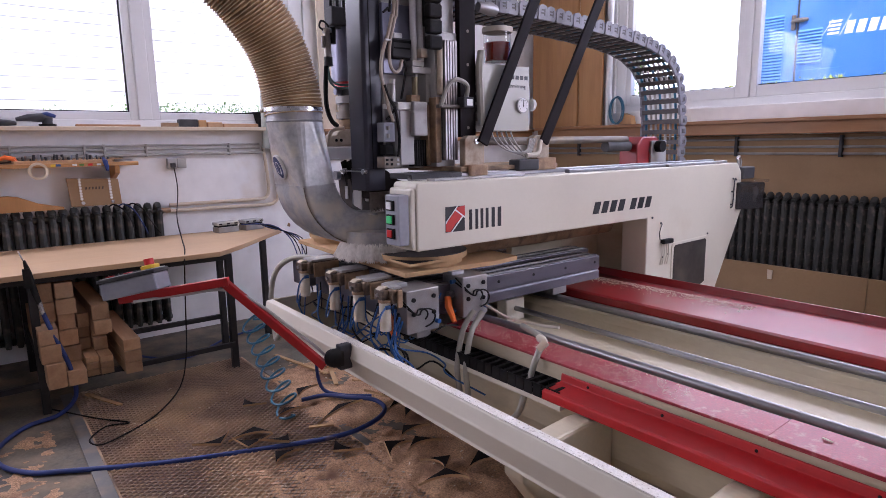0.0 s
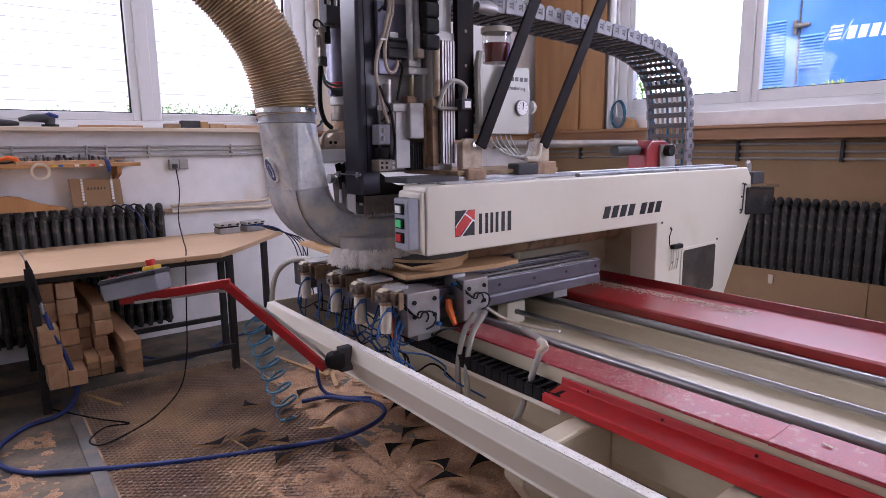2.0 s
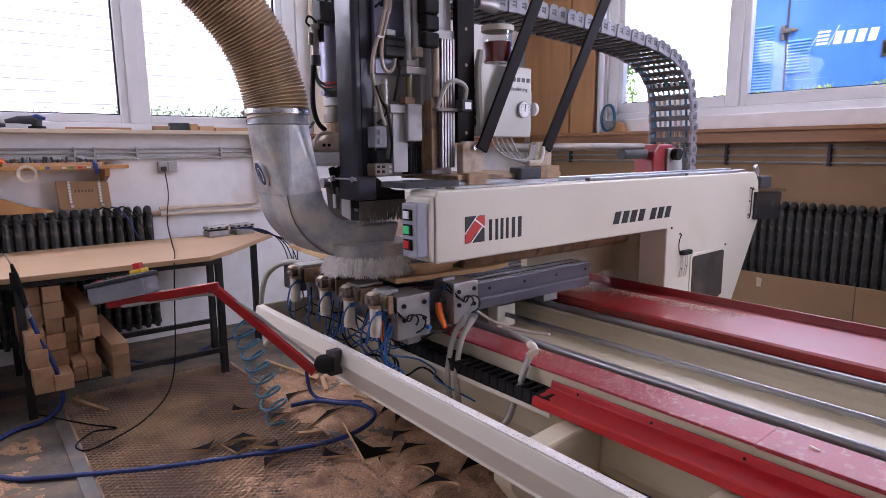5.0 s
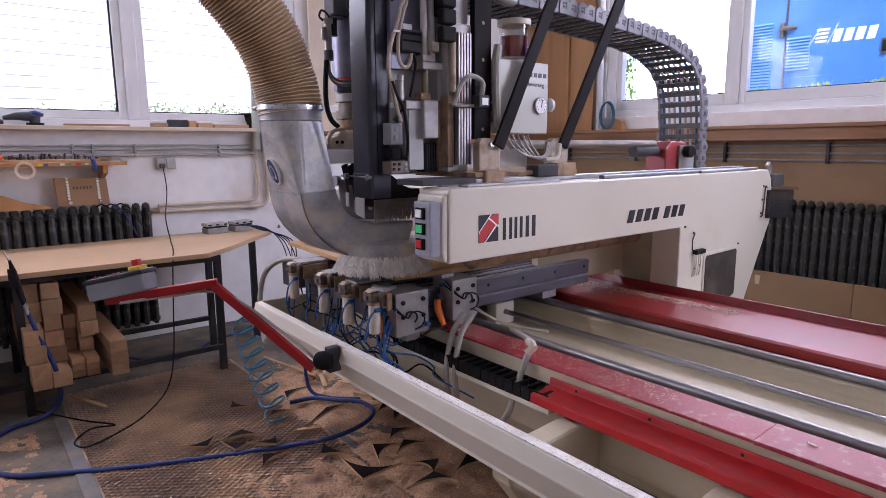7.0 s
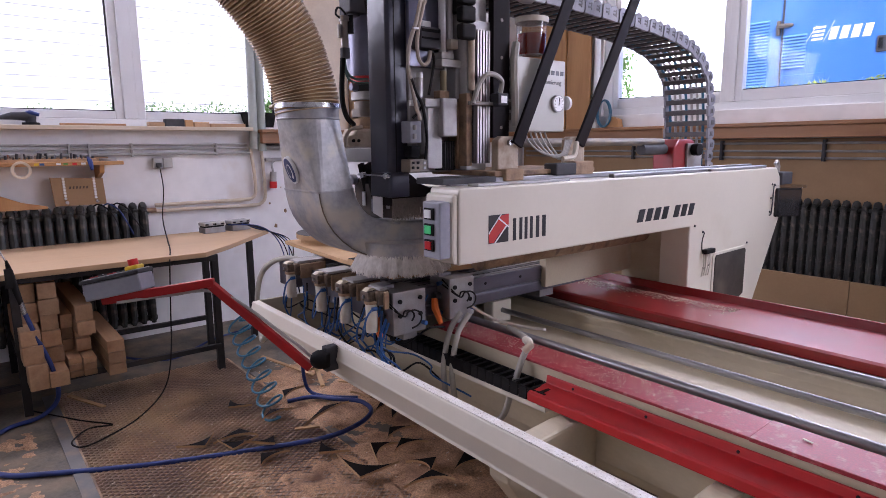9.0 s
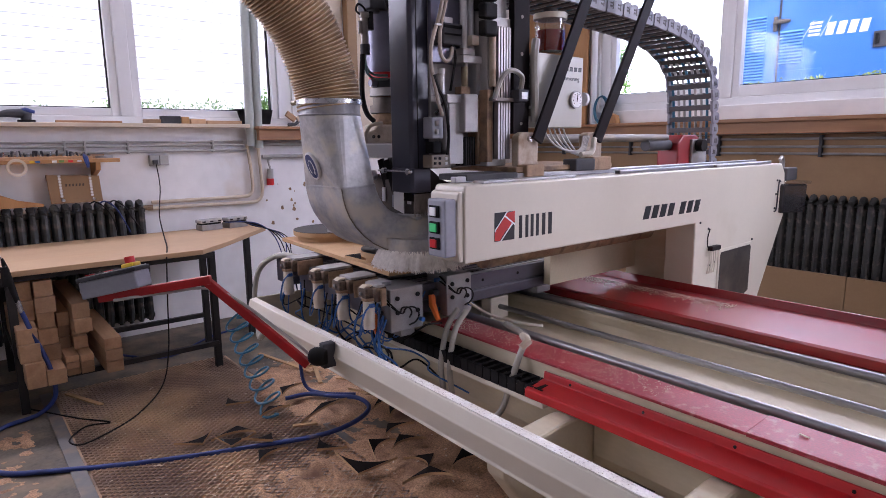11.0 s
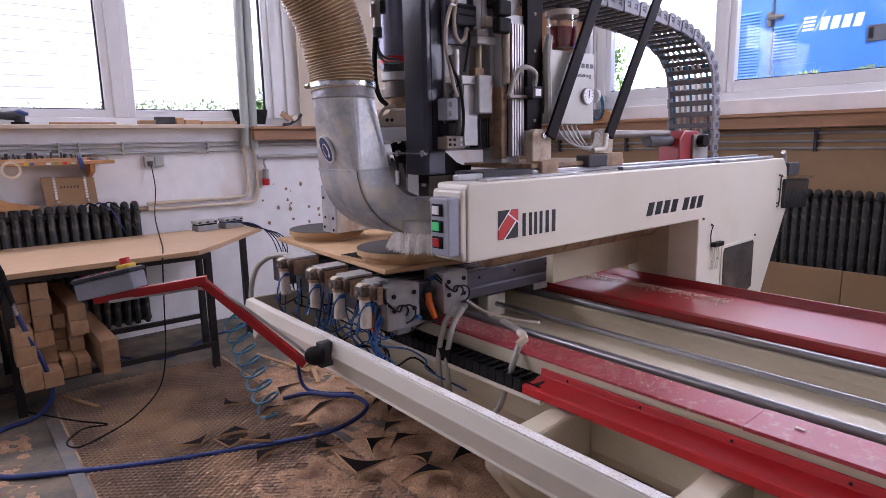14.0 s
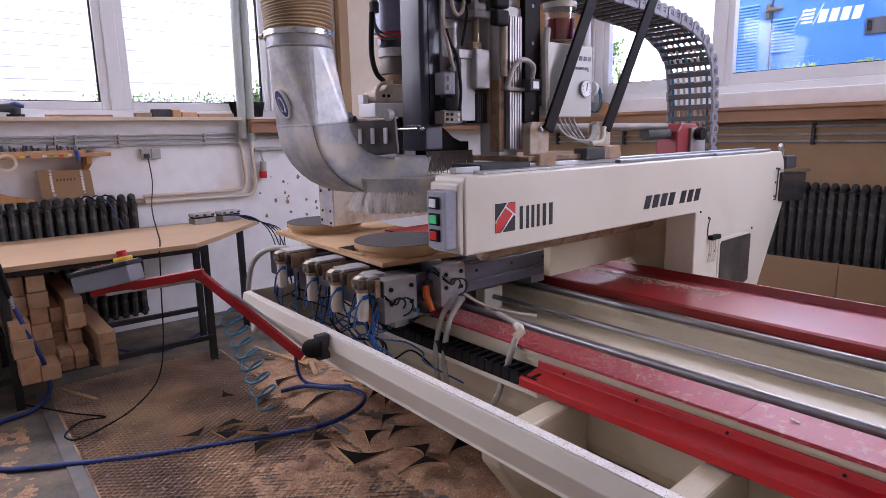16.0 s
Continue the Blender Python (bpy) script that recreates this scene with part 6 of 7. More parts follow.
part("chute_plate", prism([(-2.412, 1.135), (-2.345, 1.120), (-2.345, 1.203), (-2.412, 1.203)], "y", 1.366, 1.371), M["pvc"], sp, "bright bare sheet below the duct", bevel=0.001)
part("slot_bar", B((-2.425, -2.412, 1.368, 1.375, 1.14, 1.19)), M["greybox"], sp)
rnd.seed(5)
fb = bmesh.new()
for k in range(260):
    by = 1.37 + 0.24 * k / 260
    tube([(-2.275, by, 1.20), (-2.27 + rnd.uniform(-0.012, 0.012), by + rnd.uniform(-0.012, 0.012), 1.125 + rnd.uniform(-0.012, 0.012))], [0.0022, 0.0013], 3, fb, False)
part("foot_brush", fb, M["dark_bristle"], sp, "short dusty brush under the foot")
for x in (-2.455, -2.287):
    part("bolt", cyl((x, 1.36, 1.288), (x, 1.345, 1.288), 0.012, 12), M["steel"], sp, smooth=True)
part("hinge_pin", cyl((-2.50, 1.356, 1.288), (-2.27, 1.356, 1.288), 0.004, 8), M["steel"], sp, smooth=True)
part("dark_core", B((-2.360, -2.270, 1.453, 1.738, 1.296, 2.700)), M["grey_metal"], sp, "dusty dark slide body", bevel=0.004)
part("rear_cover", B((-2.270, -2.250, 1.444, 1.603, 1.698, 1.984)), M["motor"], sp, "blue grey cover sheet", bevel=0.003)
part("valve_box", B((-2.260, -2.190, 1.454, 1.551, 1.760, 1.837)), M["greydark"], sp, "dark valve box", bevel=0.006)
part("box_lid", B((-2.190, -2.187, 1.458, 1.544, 1.818, 1.829)), M["slot"], sp, "", bevel=0.001)
part("box_lid", B((-2.190, -2.187, 1.460, 1.540, 1.793, 1.800)), M["slot"], sp, "", bevel=0.001)
part("fitting", B((-2.230, -2.200, 1.468, 1.510, 1.837, 1.859)), M["pvc"], sp, "small white connector", bevel=0.003)
part("air_cylinder", cyl((-2.215, 1.576, 1.754), (-2.215, 1.576, 2.700), 0.0146, 16), M["pale_alu"], sp, "bright satin air cylinder", smooth=True)
part("guide_rod", cyl((-2.220, 1.615, 1.757), (-2.220, 1.615, 2.700), 0.0148, 16), M["pale_alu"], sp, "bright satin guide rod", smooth=True)
part("cylinder_head", B((-2.210, -2.180, 1.590, 1.626, 1.766, 1.803)), M["cream_plastic"], sp, "", bevel=0.003)
part("flange_block", B((-2.240, -2.190, 1.552, 1.614, 1.728, 1.754)), M["grey_metal"], sp, "", bevel=0.003)
part("bracket_top", B((-2.250, -2.180, 1.544, 1.658, 1.698, 1.726)), M["grey_metal"], sp, "machined angle bracket", bevel=0.003)
part("bracket_side", B((-2.250, -2.190, 1.620, 1.663, 1.582, 1.700)), M["grey_metal"], sp, "", bevel=0.003)
part("oiler_glass", cyl((-2.203, 1.570, 1.610), (-2.203, 1.570, 1.685), 0.0134, 16), M["brass"], sp, "yellowish oiler glass", smooth=True)
part("oiler_neck", cyl((-2.202, 1.576, 1.686), (-2.202, 1.576, 1.710), 0.0067, 16), M["alu"], sp, "", smooth=True)
part("oiler_base", B((-2.230, -2.190, 1.541, 1.589, 1.582, 1.610)), M["dusty"], sp, "", bevel=0.003)
part("filter_unit", cyl((-2.208, 1.453, 1.579), (-2.208, 1.453, 1.652), 0.0178, 16), M["alu"], sp, "small grey filter unit", smooth=True)
part("filter_cap", cyl((-2.206, 1.457, 1.652), (-2.206, 1.457, 1.671), 0.0127, 16), M["pale_alu"], sp, "", smooth=True)
part("clamp_block", B((-2.265, -2.165, 1.536, 1.608, 1.436, 1.581)), M["grey_metal"], sp, "pale machined clamp block", bevel=0.006)
part("block_shoulder", B((-2.265, -2.185, 1.467, 1.550, 1.545, 1.578)), M["grey_metal"], sp, "", bevel=0.004)
part("slide_plate", B((-2.255, -2.195, 1.484, 1.555, 1.314, 1.545)), M["grey_metal"], sp, "scratched aluminium slide plate", bevel=0.003)
part("plate_edge", B((-2.250, -2.200, 1.474, 1.487, 1.368, 1.545)), M["grey_metal"], sp, "", bevel=0.002)
part("bellows", B((-2.255, -2.205, 1.563, 1.630, 1.306, 1.419)), M["slot"], sp, "black bellows", bevel=0.002)
part("bellows_fold", B((-2.205, -2.202, 1.576, 1.579, 1.310, 1.417)), M["greydark"], sp, "", bevel=0)
part("bellows_fold", B((-2.205, -2.202, 1.588, 1.591, 1.309, 1.417)), M["greydark"], sp, "", bevel=0)
part("bellows_fold", B((-2.205, -2.202, 1.600, 1.603, 1.309, 1.417)), M["greydark"], sp, "", bevel=0)
part("bellows_fold", B((-2.205, -2.202, 1.613, 1.616, 1.308, 1.417)), M["greydark"], sp, "", bevel=0)
part("dusty_plate", B((-2.250, -2.190, 1.626, 1.665, 1.310, 1.570)), M["dusty"], sp, "sawdust stained side plate", bevel=0.003)
part("junction_box", B((-2.265, -2.205, 1.409, 1.463, 1.412, 1.494)), M["greybox"], sp, "grey junction box", bevel=0.005)
part("box_bolt", cyl((-2.203, 1.428, 1.461), (-2.203, 1.428, 1.479), 0.0076, 16), M["grey_metal"], sp, "", smooth=True)
part("box_bolt", cyl((-2.203, 1.427, 1.428), (-2.203, 1.427, 1.447), 0.0076, 16), M["grey_metal"], sp, "", smooth=True)
part("manifold", B((-2.260, -2.200, 1.401, 1.493, 1.302, 1.352)), M["dull"], sp, "drilled valve manifold", bevel=0.004)
part("port", B((-2.201, -2.197, 1.411, 1.422, 1.334, 1.343)), M["slot"], sp, "", bevel=0.001)
part("port", B((-2.201, -2.197, 1.410, 1.421, 1.315, 1.325)), M["slot"], sp, "", bevel=0.001)
part("port", B((-2.201, -2.197, 1.433, 1.445, 1.333, 1.343)), M["slot"], sp, "", bevel=0.001)
part("port", B((-2.201, -2.197, 1.433, 1.444, 1.314, 1.324)), M["slot"], sp, "", bevel=0.001)
part("port", B((-2.201, -2.197, 1.465, 1.476, 1.332, 1.342)), M["alu"], sp, "", bevel=0.001)
part("port", B((-2.201, -2.197, 1.464, 1.476, 1.313, 1.323)), M["alu"], sp, "", bevel=0.001)
part("bearing_cap", B((-2.265, -2.215, 1.421, 1.461, 1.357, 1.402)), M["slot"], sp, "", bevel=0.003)
cable("supply_line", [(-2.185, 1.483, 2.482), (-2.185, 1.463, 1.982), (-2.185, 1.449, 1.915), (-2.185, 1.43, 1.847), (-2.185, 1.409, 1.797), (-2.185, 1.394, 1.745), (-2.185, 1.391, 1.678), (-2.185, 1.408, 1.611), (-2.185, 1.425, 1.543), (-2.185, 1.443, 1.497)], 0.0075, M["tan_hose"], "beige supply hose", parent=sp, seg=8)
cable("supply_line", [(-2.182, 1.495, 2.483), (-2.182, 1.475, 1.983), (-2.182, 1.461, 1.905), (-2.182, 1.439, 1.83), (-2.182, 1.431, 1.769), (-2.182, 1.437, 1.718), (-2.182, 1.459, 1.697), (-2.182, 1.482, 1.712), (-2.182, 1.492, 1.749)], 0.0075, M["tan_hose"], "beige supply hose", parent=sp, seg=8)
cable("black_lead", [(-2.18, 1.4, 1.644), (-2.18, 1.42, 1.595), (-2.18, 1.45, 1.548), (-2.18, 1.464, 1.474), (-2.18, 1.468, 1.416), (-2.18, 1.46, 1.35)], 0.006, M["rubber"], "black lead", parent=sp, seg=8)
cable("black_lead", [(-2.19, 1.412, 1.504), (-2.19, 1.436, 1.525), (-2.19, 1.456, 1.556), (-2.19, 1.432, 1.587)], 0.005, M["rubber"], "black lead", parent=sp, seg=8)
cable("black_lead", [(-2.2, 1.473, 2.484), (-2.2, 1.453, 1.984), (-2.2, 1.441, 1.952), (-2.2, 1.419, 1.932)], 0.005, M["rubber"], "black lead", parent=sp, seg=8)
cable("black_lead", [(-2.21, 1.514, 1.763), (-2.21, 1.53, 1.727), (-2.21, 1.523, 1.676), (-2.21, 1.503, 1.593)], 0.005, M["rubber"], "black lead", parent=sp, seg=8)
part("white_tag", B((-2.210, -2.200, 1.407, 1.435, 1.549, 1.569)), M["white"], sp, "white label tag", bevel=0.001)
part("cable_tie", B((-2.183, -2.175, 1.412, 1.437, 1.819, 1.826)), M["white"], sp, "pale cable tie", bevel=0.001)
# motor beside the duct
MX, MY = -2.68, 1.536
part("motor", cyl((MX, MY, 1.700), (MX, MY, 1.945), 0.098, 28), M["motor"], sp, "dark round spindle motor", smooth=True)
part("motor_top", B((MX - 0.10, MX + 0.10, MY - 0.085, MY + 0.10, 1.945, 2.10)), M["greydark"], sp, bevel=0.012)
part("motor_collar", cyl((MX, MY, 1.675), (MX, MY, 1.700), 0.085, 24), M["button_red"], sp, "dark red collar", smooth=True)
for z, r, m in ((1.655, 0.072, "greydark"), (1.618, 0.082, "grey_metal"), (1.578, 0.070, "dull"), (1.545, 0.082, "dull"), (1.505, 0.074, "dusty")):
    part("gear_ring", cyl((MX, MY, z - 0.017), (MX, MY, z + 0.017), r, 20), M[m], sp, smooth=True)
part("bolt", cyl((MX + 0.01, MY - 0.10, 1.655), (MX + 0.01, MY - 0.07, 1.655), 0.016, 12), M["motor"], sp, smooth=True)
part("spindle_neck", cyl((MX, MY, 1.40), (MX, MY, 1.70), 0.055, 20), M["dusty"], sp, smooth=True)
part("spindle_head", prism([(1.330, 1.398), (1.322, 1.42), (1.335, 1.445), (1.375, 1.450), (1.385, 1.475), (1.52, 1.475), (1.52, 1.398)], "x", -2.66, -2.545), M["dusty_cream"], sp, "dusty cream cast spindle head", bevel=0.012)
for y in (1.365, 1.39):
    part("head_bolt", cyl((-2.545, y, 1.425), (-2.541, y, 1.425), 0.007, 10), M["slot"], sp)
cable("head_pipe", [(-2.55, 1.335, 1.41), (-2.535, 1.325, 1.44), (-2.53, 1.345, 1.47), (-2.53, 1.40, 1.48)], 0.008, M["dusty_cream"], "bent dusty pipe", parent=sp)
part("flange", B((-2.64, -2.515, 1.302, 1.50, 1.338, 1.394)), M["pvc"], sp, "bright machined flange", bevel=0.004)
part("flange_tab", B((-2.64, -2.60, 1.300, 1.325, 1.394, 1.432)), M["pvc"], sp, bevel=0.003)
part("spindle_nose", cyl((-2.50, 1.45, 1.16), (-2.50, 1.45, 1.338), 0.04, 18), M["greydark"], sp, smooth=True)
for x0 in (-2.55, -2.50):
    part("link_arm", flat_bar((x0, 1.40, 1.33), (x0 + 0.05, 1.41, 1.17), 0.03, 0.012), M["black"], sp, "dark link arm")
cable("motor_lead", [(-2.60, 1.36, 1.76), (-2.60, 1.352, 1.66), (-2.60, 1.353, 1.58), (-2.60, 1.372, 1.52), (-2.60, 1.405, 1.49)], 0.011, M["rubber"], "thick black motor lead", parent=sp)
for k in range(2):
    cable("green_lead", [(-2.60, 1.367, 1.753 + 0.01 * k), (-2.60, 1.377, 1.691 + 0.016 * k), (-2.60, 1.415, 1.665 + 0.016 * k), (-2.60, 1.48, 1.668 + 0.014 * k)], 0.0055, M["green_lead"], "grey green lead", parent=sp)
cable("loop_lead", [(-2.60, 1.40, 1.90), (-2.60, 1.37, 1.945), (-2.60, 1.345, 1.955), (-2.60, 1.335, 1.93), (-2.60, 1.355, 1.915)], 0.0045, M["rubber"], "looped black lead", parent=sp, seg=6)
for y, z0, z1, r, m in ((1.372, 1.80, 1.905, 0.016, "alu"), (1.372, 1.76, 1.80, 0.020, "greydark"), (1.352, 1.84, 1.89, 0.010, "alu"), (1.395, 1.86, 1.93, 0.019, "rubber"), (1.42, 1.93, 2.0, 0.024, "greydark"), (1.372, 1.905, 1.925, 0.022, "alu")):
    part("air_fitting", cyl((-2.60, y, z0), (-2.60, y, z1), r, 12), M[m], sp, "small air fitting", smooth=True)
part("terminal_box", B((-2.63, -2.57, 1.385, 1.46, 1.94, 2.02)), M["greydark"], sp, "dark terminal box", bevel=0.006)
for k in range(5):
    part("plug", cyl((-2.58, 1.385 + 0.017 * k, 2.02), (-2.58, 1.385 + 0.017 * k, 2.05), 0.007, 8), M["alu"] if k % 2 else M["slot"], sp, smooth=True)
    cable("air_lead", [(-2.58, 1.385 + 0.017 * k, 2.05), (-2.585, 1.38 + 0.02 * k, 2.12), (-2.60, 1.40 + 0.02 * k, 2.3), (-2.62, 1.45, 2.6)], 0.006, M["rubber"], "black air lead", parent=sp, seg=6)
cable("air_lead", [(-2.56, 1.45, 2.08), (-2.54, 1.44, 1.98), (-2.53, 1.46, 1.90), (-2.52, 1.48, 1.84)], 0.007, M["rubber"], "black air lead", parent=sp, seg=6)

# ---- dust hood with brush ----
HX, TX, TY = -2.57, -2.345, 1.45
ho = thing("dust_hood", (HX, 1.25, 1.10), "galvanised dust extraction hood with brush skirt", "dust hood")
HW = 0.148
ELBOW = ((1.136, 1.229, 1.279, 1.236, -2.570), (1.140, 1.195, 1.286, 1.213, -2.569), (1.148, 1.156, 1.296, 1.186, -2.566), (1.160, 1.118, 1.308, 1.160, -2.558), (1.180, 1.080, 1.322, 1.138, -2.548),
         (1.207, 1.044, 1.338, 1.122, -2.534), (1.240, 1.013, 1.356, 1.111, -2.516), (1.275, 0.992, 1.374, 1.105, -2.500), (1.315, 0.977, 1.396, 1.102, -2.482), (1.40, 0.965, 1.46, 1.101, -2.450), (1.50, 0.962, 1.55, 1.10, -2.42))


def sup(a, p):
    """A point of a unit rounded square at angle a; the larger p, the sharper its corners."""
    c, s_ = math.cos(a), math.sin(a)
    return math.copysign(abs(c) ** (2 / p), c), math.copysign(abs(s_) ** (2 / p), s_)


def loft(rings):
    bm = bmesh.new()
    vs = [[bm.verts.new(q) for q in ring] for ring in rings]
    for g0, g1 in zip(vs, vs[1:]):
        n = len(g0)
        for k in range(n):
            bm.faces.new((g0[k], g0[(k + 1) % n], g1[(k + 1) % n], g1[k]))
    bmesh.ops.recalc_face_normals(bm, faces=bm.faces)
    return bm


def duct_ring(y0, z0, y1, z1, x, p=14.0, grow=0.008):
    """A rounded rectangle across the duct between its outer edge (y0, z0) and its inner edge (y1, z1)."""
    c = Vector((x, (y0 + y1) / 2, (z0 + z1) / 2))
    h = Vector((0, (y1 - y0) / 2, (z1 - z0) / 2))
    h = h * (1 + grow / h.length)
    out = []
    for k in range(40):
        a, b = sup(2 * math.pi * (k + 0.5) / 40, p)
        out.append(c + Vector((a * (HW + grow), 0, 0)) + h * b)
    return out


def neck_ring(z, r):
    return [Vector((-2.548 + r * math.cos(2 * math.pi * (k + 0.5) / 40), 1.166 + r * math.sin(2 * math.pi * (k + 0.5) / 40), z)) for k in range(40)]


part("neck", loft([neck_ring(1.565, 0.1195), neck_ring(1.505, 0.1195)]), M["galv"], ho, smooth=True)
part("neck_bead", loft([neck_ring(1.512, 0.1195), neck_ring(1.508, 0.1225), neck_ring(1.503, 0.1195)]), M["galv"], ho, smooth=True)
part("transition", loft([neck_ring(1.506, 0.1190), duct_ring(*ELBOW[0])]), M["galv_pale"], ho, "folded sheet transition from round to square")
part("elbow", loft([duct_ring(*q) for q in ELBOW]), M["galv"], ho, "grey sheet-metal duct elbow", smooth=True)
part("fold_seam", loft([duct_ring(1.1345, 1.233, 1.2795, 1.240, HX, grow=0.0090), duct_ring(1.135, 1.229, 1.279, 1.236, HX, grow=0.0098), duct_ring(1.136, 1.225, 1.280, 1.232, HX, grow=0.0090)]), M["galv"], ho, smooth=True)
bm = bmesh.new()
tube([(x + HW + 0.004, y0 - 0.004, z0 - 0.003) for y0, z0, y1, z1, x in ELBOW], 0.0025, 6, bm)
part("weld_seam", bm, M["dull"], ho, "dark welded corner seam", smooth=True)
part("clamp_ring", loft([neck_ring(1.566, 0.127), neck_ring(1.566, 0.1275), neck_ring(1.548, 0.1275), neck_ring(1.548, 0.121)]), M["steel"], ho, "steel hose clamp", smooth=True)
part("clamp_bolt", cyl((-2.62, 1.062, 1.557), (-2.66, 1.066, 1.557), 0.010, 10), M["brass"], ho, smooth=True)


def sign_disc(rx, rz, up, dz=0.0):
    """An oval lying on the sloping left sheet of the transition."""
    n = Vector((-0.10, -0.94, -0.32)).normalized()
    v = Vector((0, -0.33, 0.944))
    u = v.cross(n).normalized()
    o = Vector((-2.585, 1.105, 1.313)) + n * up + v * dz
    bm = bmesh.new()
    ring = [o + u * rx * math.cos(k * math.pi / 16) + v * rz * math.sin(k * math.pi / 16) for k in range(32)]
    a = [bm.verts.new(q) for q in ring]
    b = [bm.verts.new(q - n * 0.012) for q in ring]
    bm.faces.new(a)
    for k in range(32):
        bm.faces.new((a[k], b[k], b[(k + 1) % 32], a[(k + 1) % 32]))
    bmesh.ops.recalc_face_normals(bm, faces=bm.faces)
    return bm


part("sticker", sign_disc(0.052, 0.056, 0.0095), M["white"], ho, "white oval sticker rim")
part("sticker_face", sign_disc(0.046, 0.050, 0.0107), M["navy_print"], ho, "dark blue ear protection sign")
part("sticker_sign", sign_disc(0.026, 0.032, 0.0119, -0.006), M["white"], ho, "pale sign shape")
part("sticker_sign", sign_disc(0.019, 0.025, 0.0131, -0.002), M["navy_print"], ho)
part("sticker_sign", sign_disc(0.014, 0.010, 0.0131, -0.036), M["navy_print"], ho)
part("chamber", prism([(TX + 0.165 * math.cos(k * math.pi / 16), TY + 0.165 * math.sin(k * math.pi / 16)) for k in range(32)], "z", 0.968, 1.030), M["galv"], ho, "round hood chamber", smooth=True)
part("link_plate", prism([(-2.615, 1.268), (-2.575, 1.268), (-2.555, 1.248), (-2.345, 1.246), (-2.325, 1.266), (-2.295, 1.266), (-2.280, 1.12), (-2.585, 1.10)], "y", 1.40, 1.412), M["dark_plate"], ho, "dark slotted link plate", bevel=0.003)
for x in (-2.598, -2.312):
    part("lug", cyl((x, 1.40, 1.262), (x, 1.378, 1.262), 0.022, 14), M["galv"], ho, smooth=True)
for x in (-2.525, -2.435, -2.345):
    part("slot_plate", B((x - 0.014, x + 0.010, 1.394, 1.40, 1.155, 1.215)), M["pvc"], ho, "bright slot in the link plate", bevel=0.002)
part("plate_rim", B((-2.60, -2.28, 1.39, 1.41, 1.098, 1.108)), M["galv"], ho, "bright lower plate rim", bevel=0.002)
rnd.seed(17)
bb = bmesh.new()
for k in range(2600):
    a = 2 * math.pi * k / 2600 + rnd.uniform(-0.01, 0.01)
    r0, r1 = 0.157 + rnd.uniform(-0.012, 0.006), 0.186 + rnd.uniform(-0.013, 0.016)
    r1 += 0.007 * math.sin(a * 23)
    z1 = 0.912 + rnd.uniform(-0.010, 0.012)
    tw = rnd.uniform(-0.05, 0.05)
    p0 = Vector((TX + r0 * math.cos(a), TY + r0 * math.sin(a), 0.985))
    p1 = Vector((TX + r1 * math.cos(a + tw), TY + r1 * math.sin(a + tw), z1))
    tube([p0, p0.lerp(p1, 0.5) + Vector((0, 0, 0.004)), p1], [0.0021, 0.0018, 0.0010], 3, bb, False)
part("brush", bb, M["bristle"], ho, "pale flared brush bristles")

# ---- amber extraction hose ----
hs = thing("extraction_hose", (-2.55, 1.167, 1.55), "amber corrugated plastic extraction hose", "hose")
line = spline([(-2.55, 1.167, 1.535), (-2.555, 1.165, 1.60), (-2.56, 1.153, 1.67), (-2.56, 1.118, 1.785), (-2.56, 1.060, 1.89), (-2.565, 0.980, 1.995), (-2.58, 0.885, 2.10), (-2.61, 0.80, 2.25), (-2.65, 0.74, 2.6)], 24)
step, gone, cuts = 0.0135, 0.0, []
for a, b in zip(line, line[1:]):
    d = (b - a).length
    while gone <= d:
        cuts.append(a.lerp(b, gone / d))
        gone += step / 4
    gone -= d
rad = [0.1205 + (0.0045, 0.0060, 0.0, -0.0025)[i % 4] for i in range(len(cuts))]
part("corrugated_wall", tube(cuts, rad, 32, caps=False), M["hose"], hs, smooth=True)
bm = bmesh.new()
for i in range(1, len(cuts) - 1, 4):
    d = (cuts[i + 1] - cuts[i]).normalized()
    tube([cuts[i] - d * 0.0014, cuts[i] + d * 0.0014], 0.1272, 32, bm, False)
part("wire_rib", bm, M["hosew"], hs, "pale raised hose ribs", smooth=True)

# ---- grey energy chain ----
ec = thing("energy_chain", (-2.36, 3.6, 1.25), "grey plastic energy chain arching over the beam", "energy chain")
track = spline([(0, 1.72, 2.03), (0, 2.2, 2.035), (0, 2.6, 2.02), (0, 3.0, 1.995), (0, 3.28, 1.955), (0, 3.47, 1.88), (0, 3.575, 1.77), (0, 3.61, 1.64), (0, 3.625, 1.5), (0, 3.63, 1.36), (0, 3.63, 1.18)], 30)
along, links, nxt = 0.0, [], 0.0
for a, b in zip(track, track[1:]):
    while nxt <= along + (b - a).length:
        links.append((a.lerp(b, (nxt - along) / (b - a).length), math.atan2(b.z - a.z, b.y - a.y)))
        nxt += 0.066
    along += (b - a).length
XA, XB = -2.50, -2.205
side = bar = None
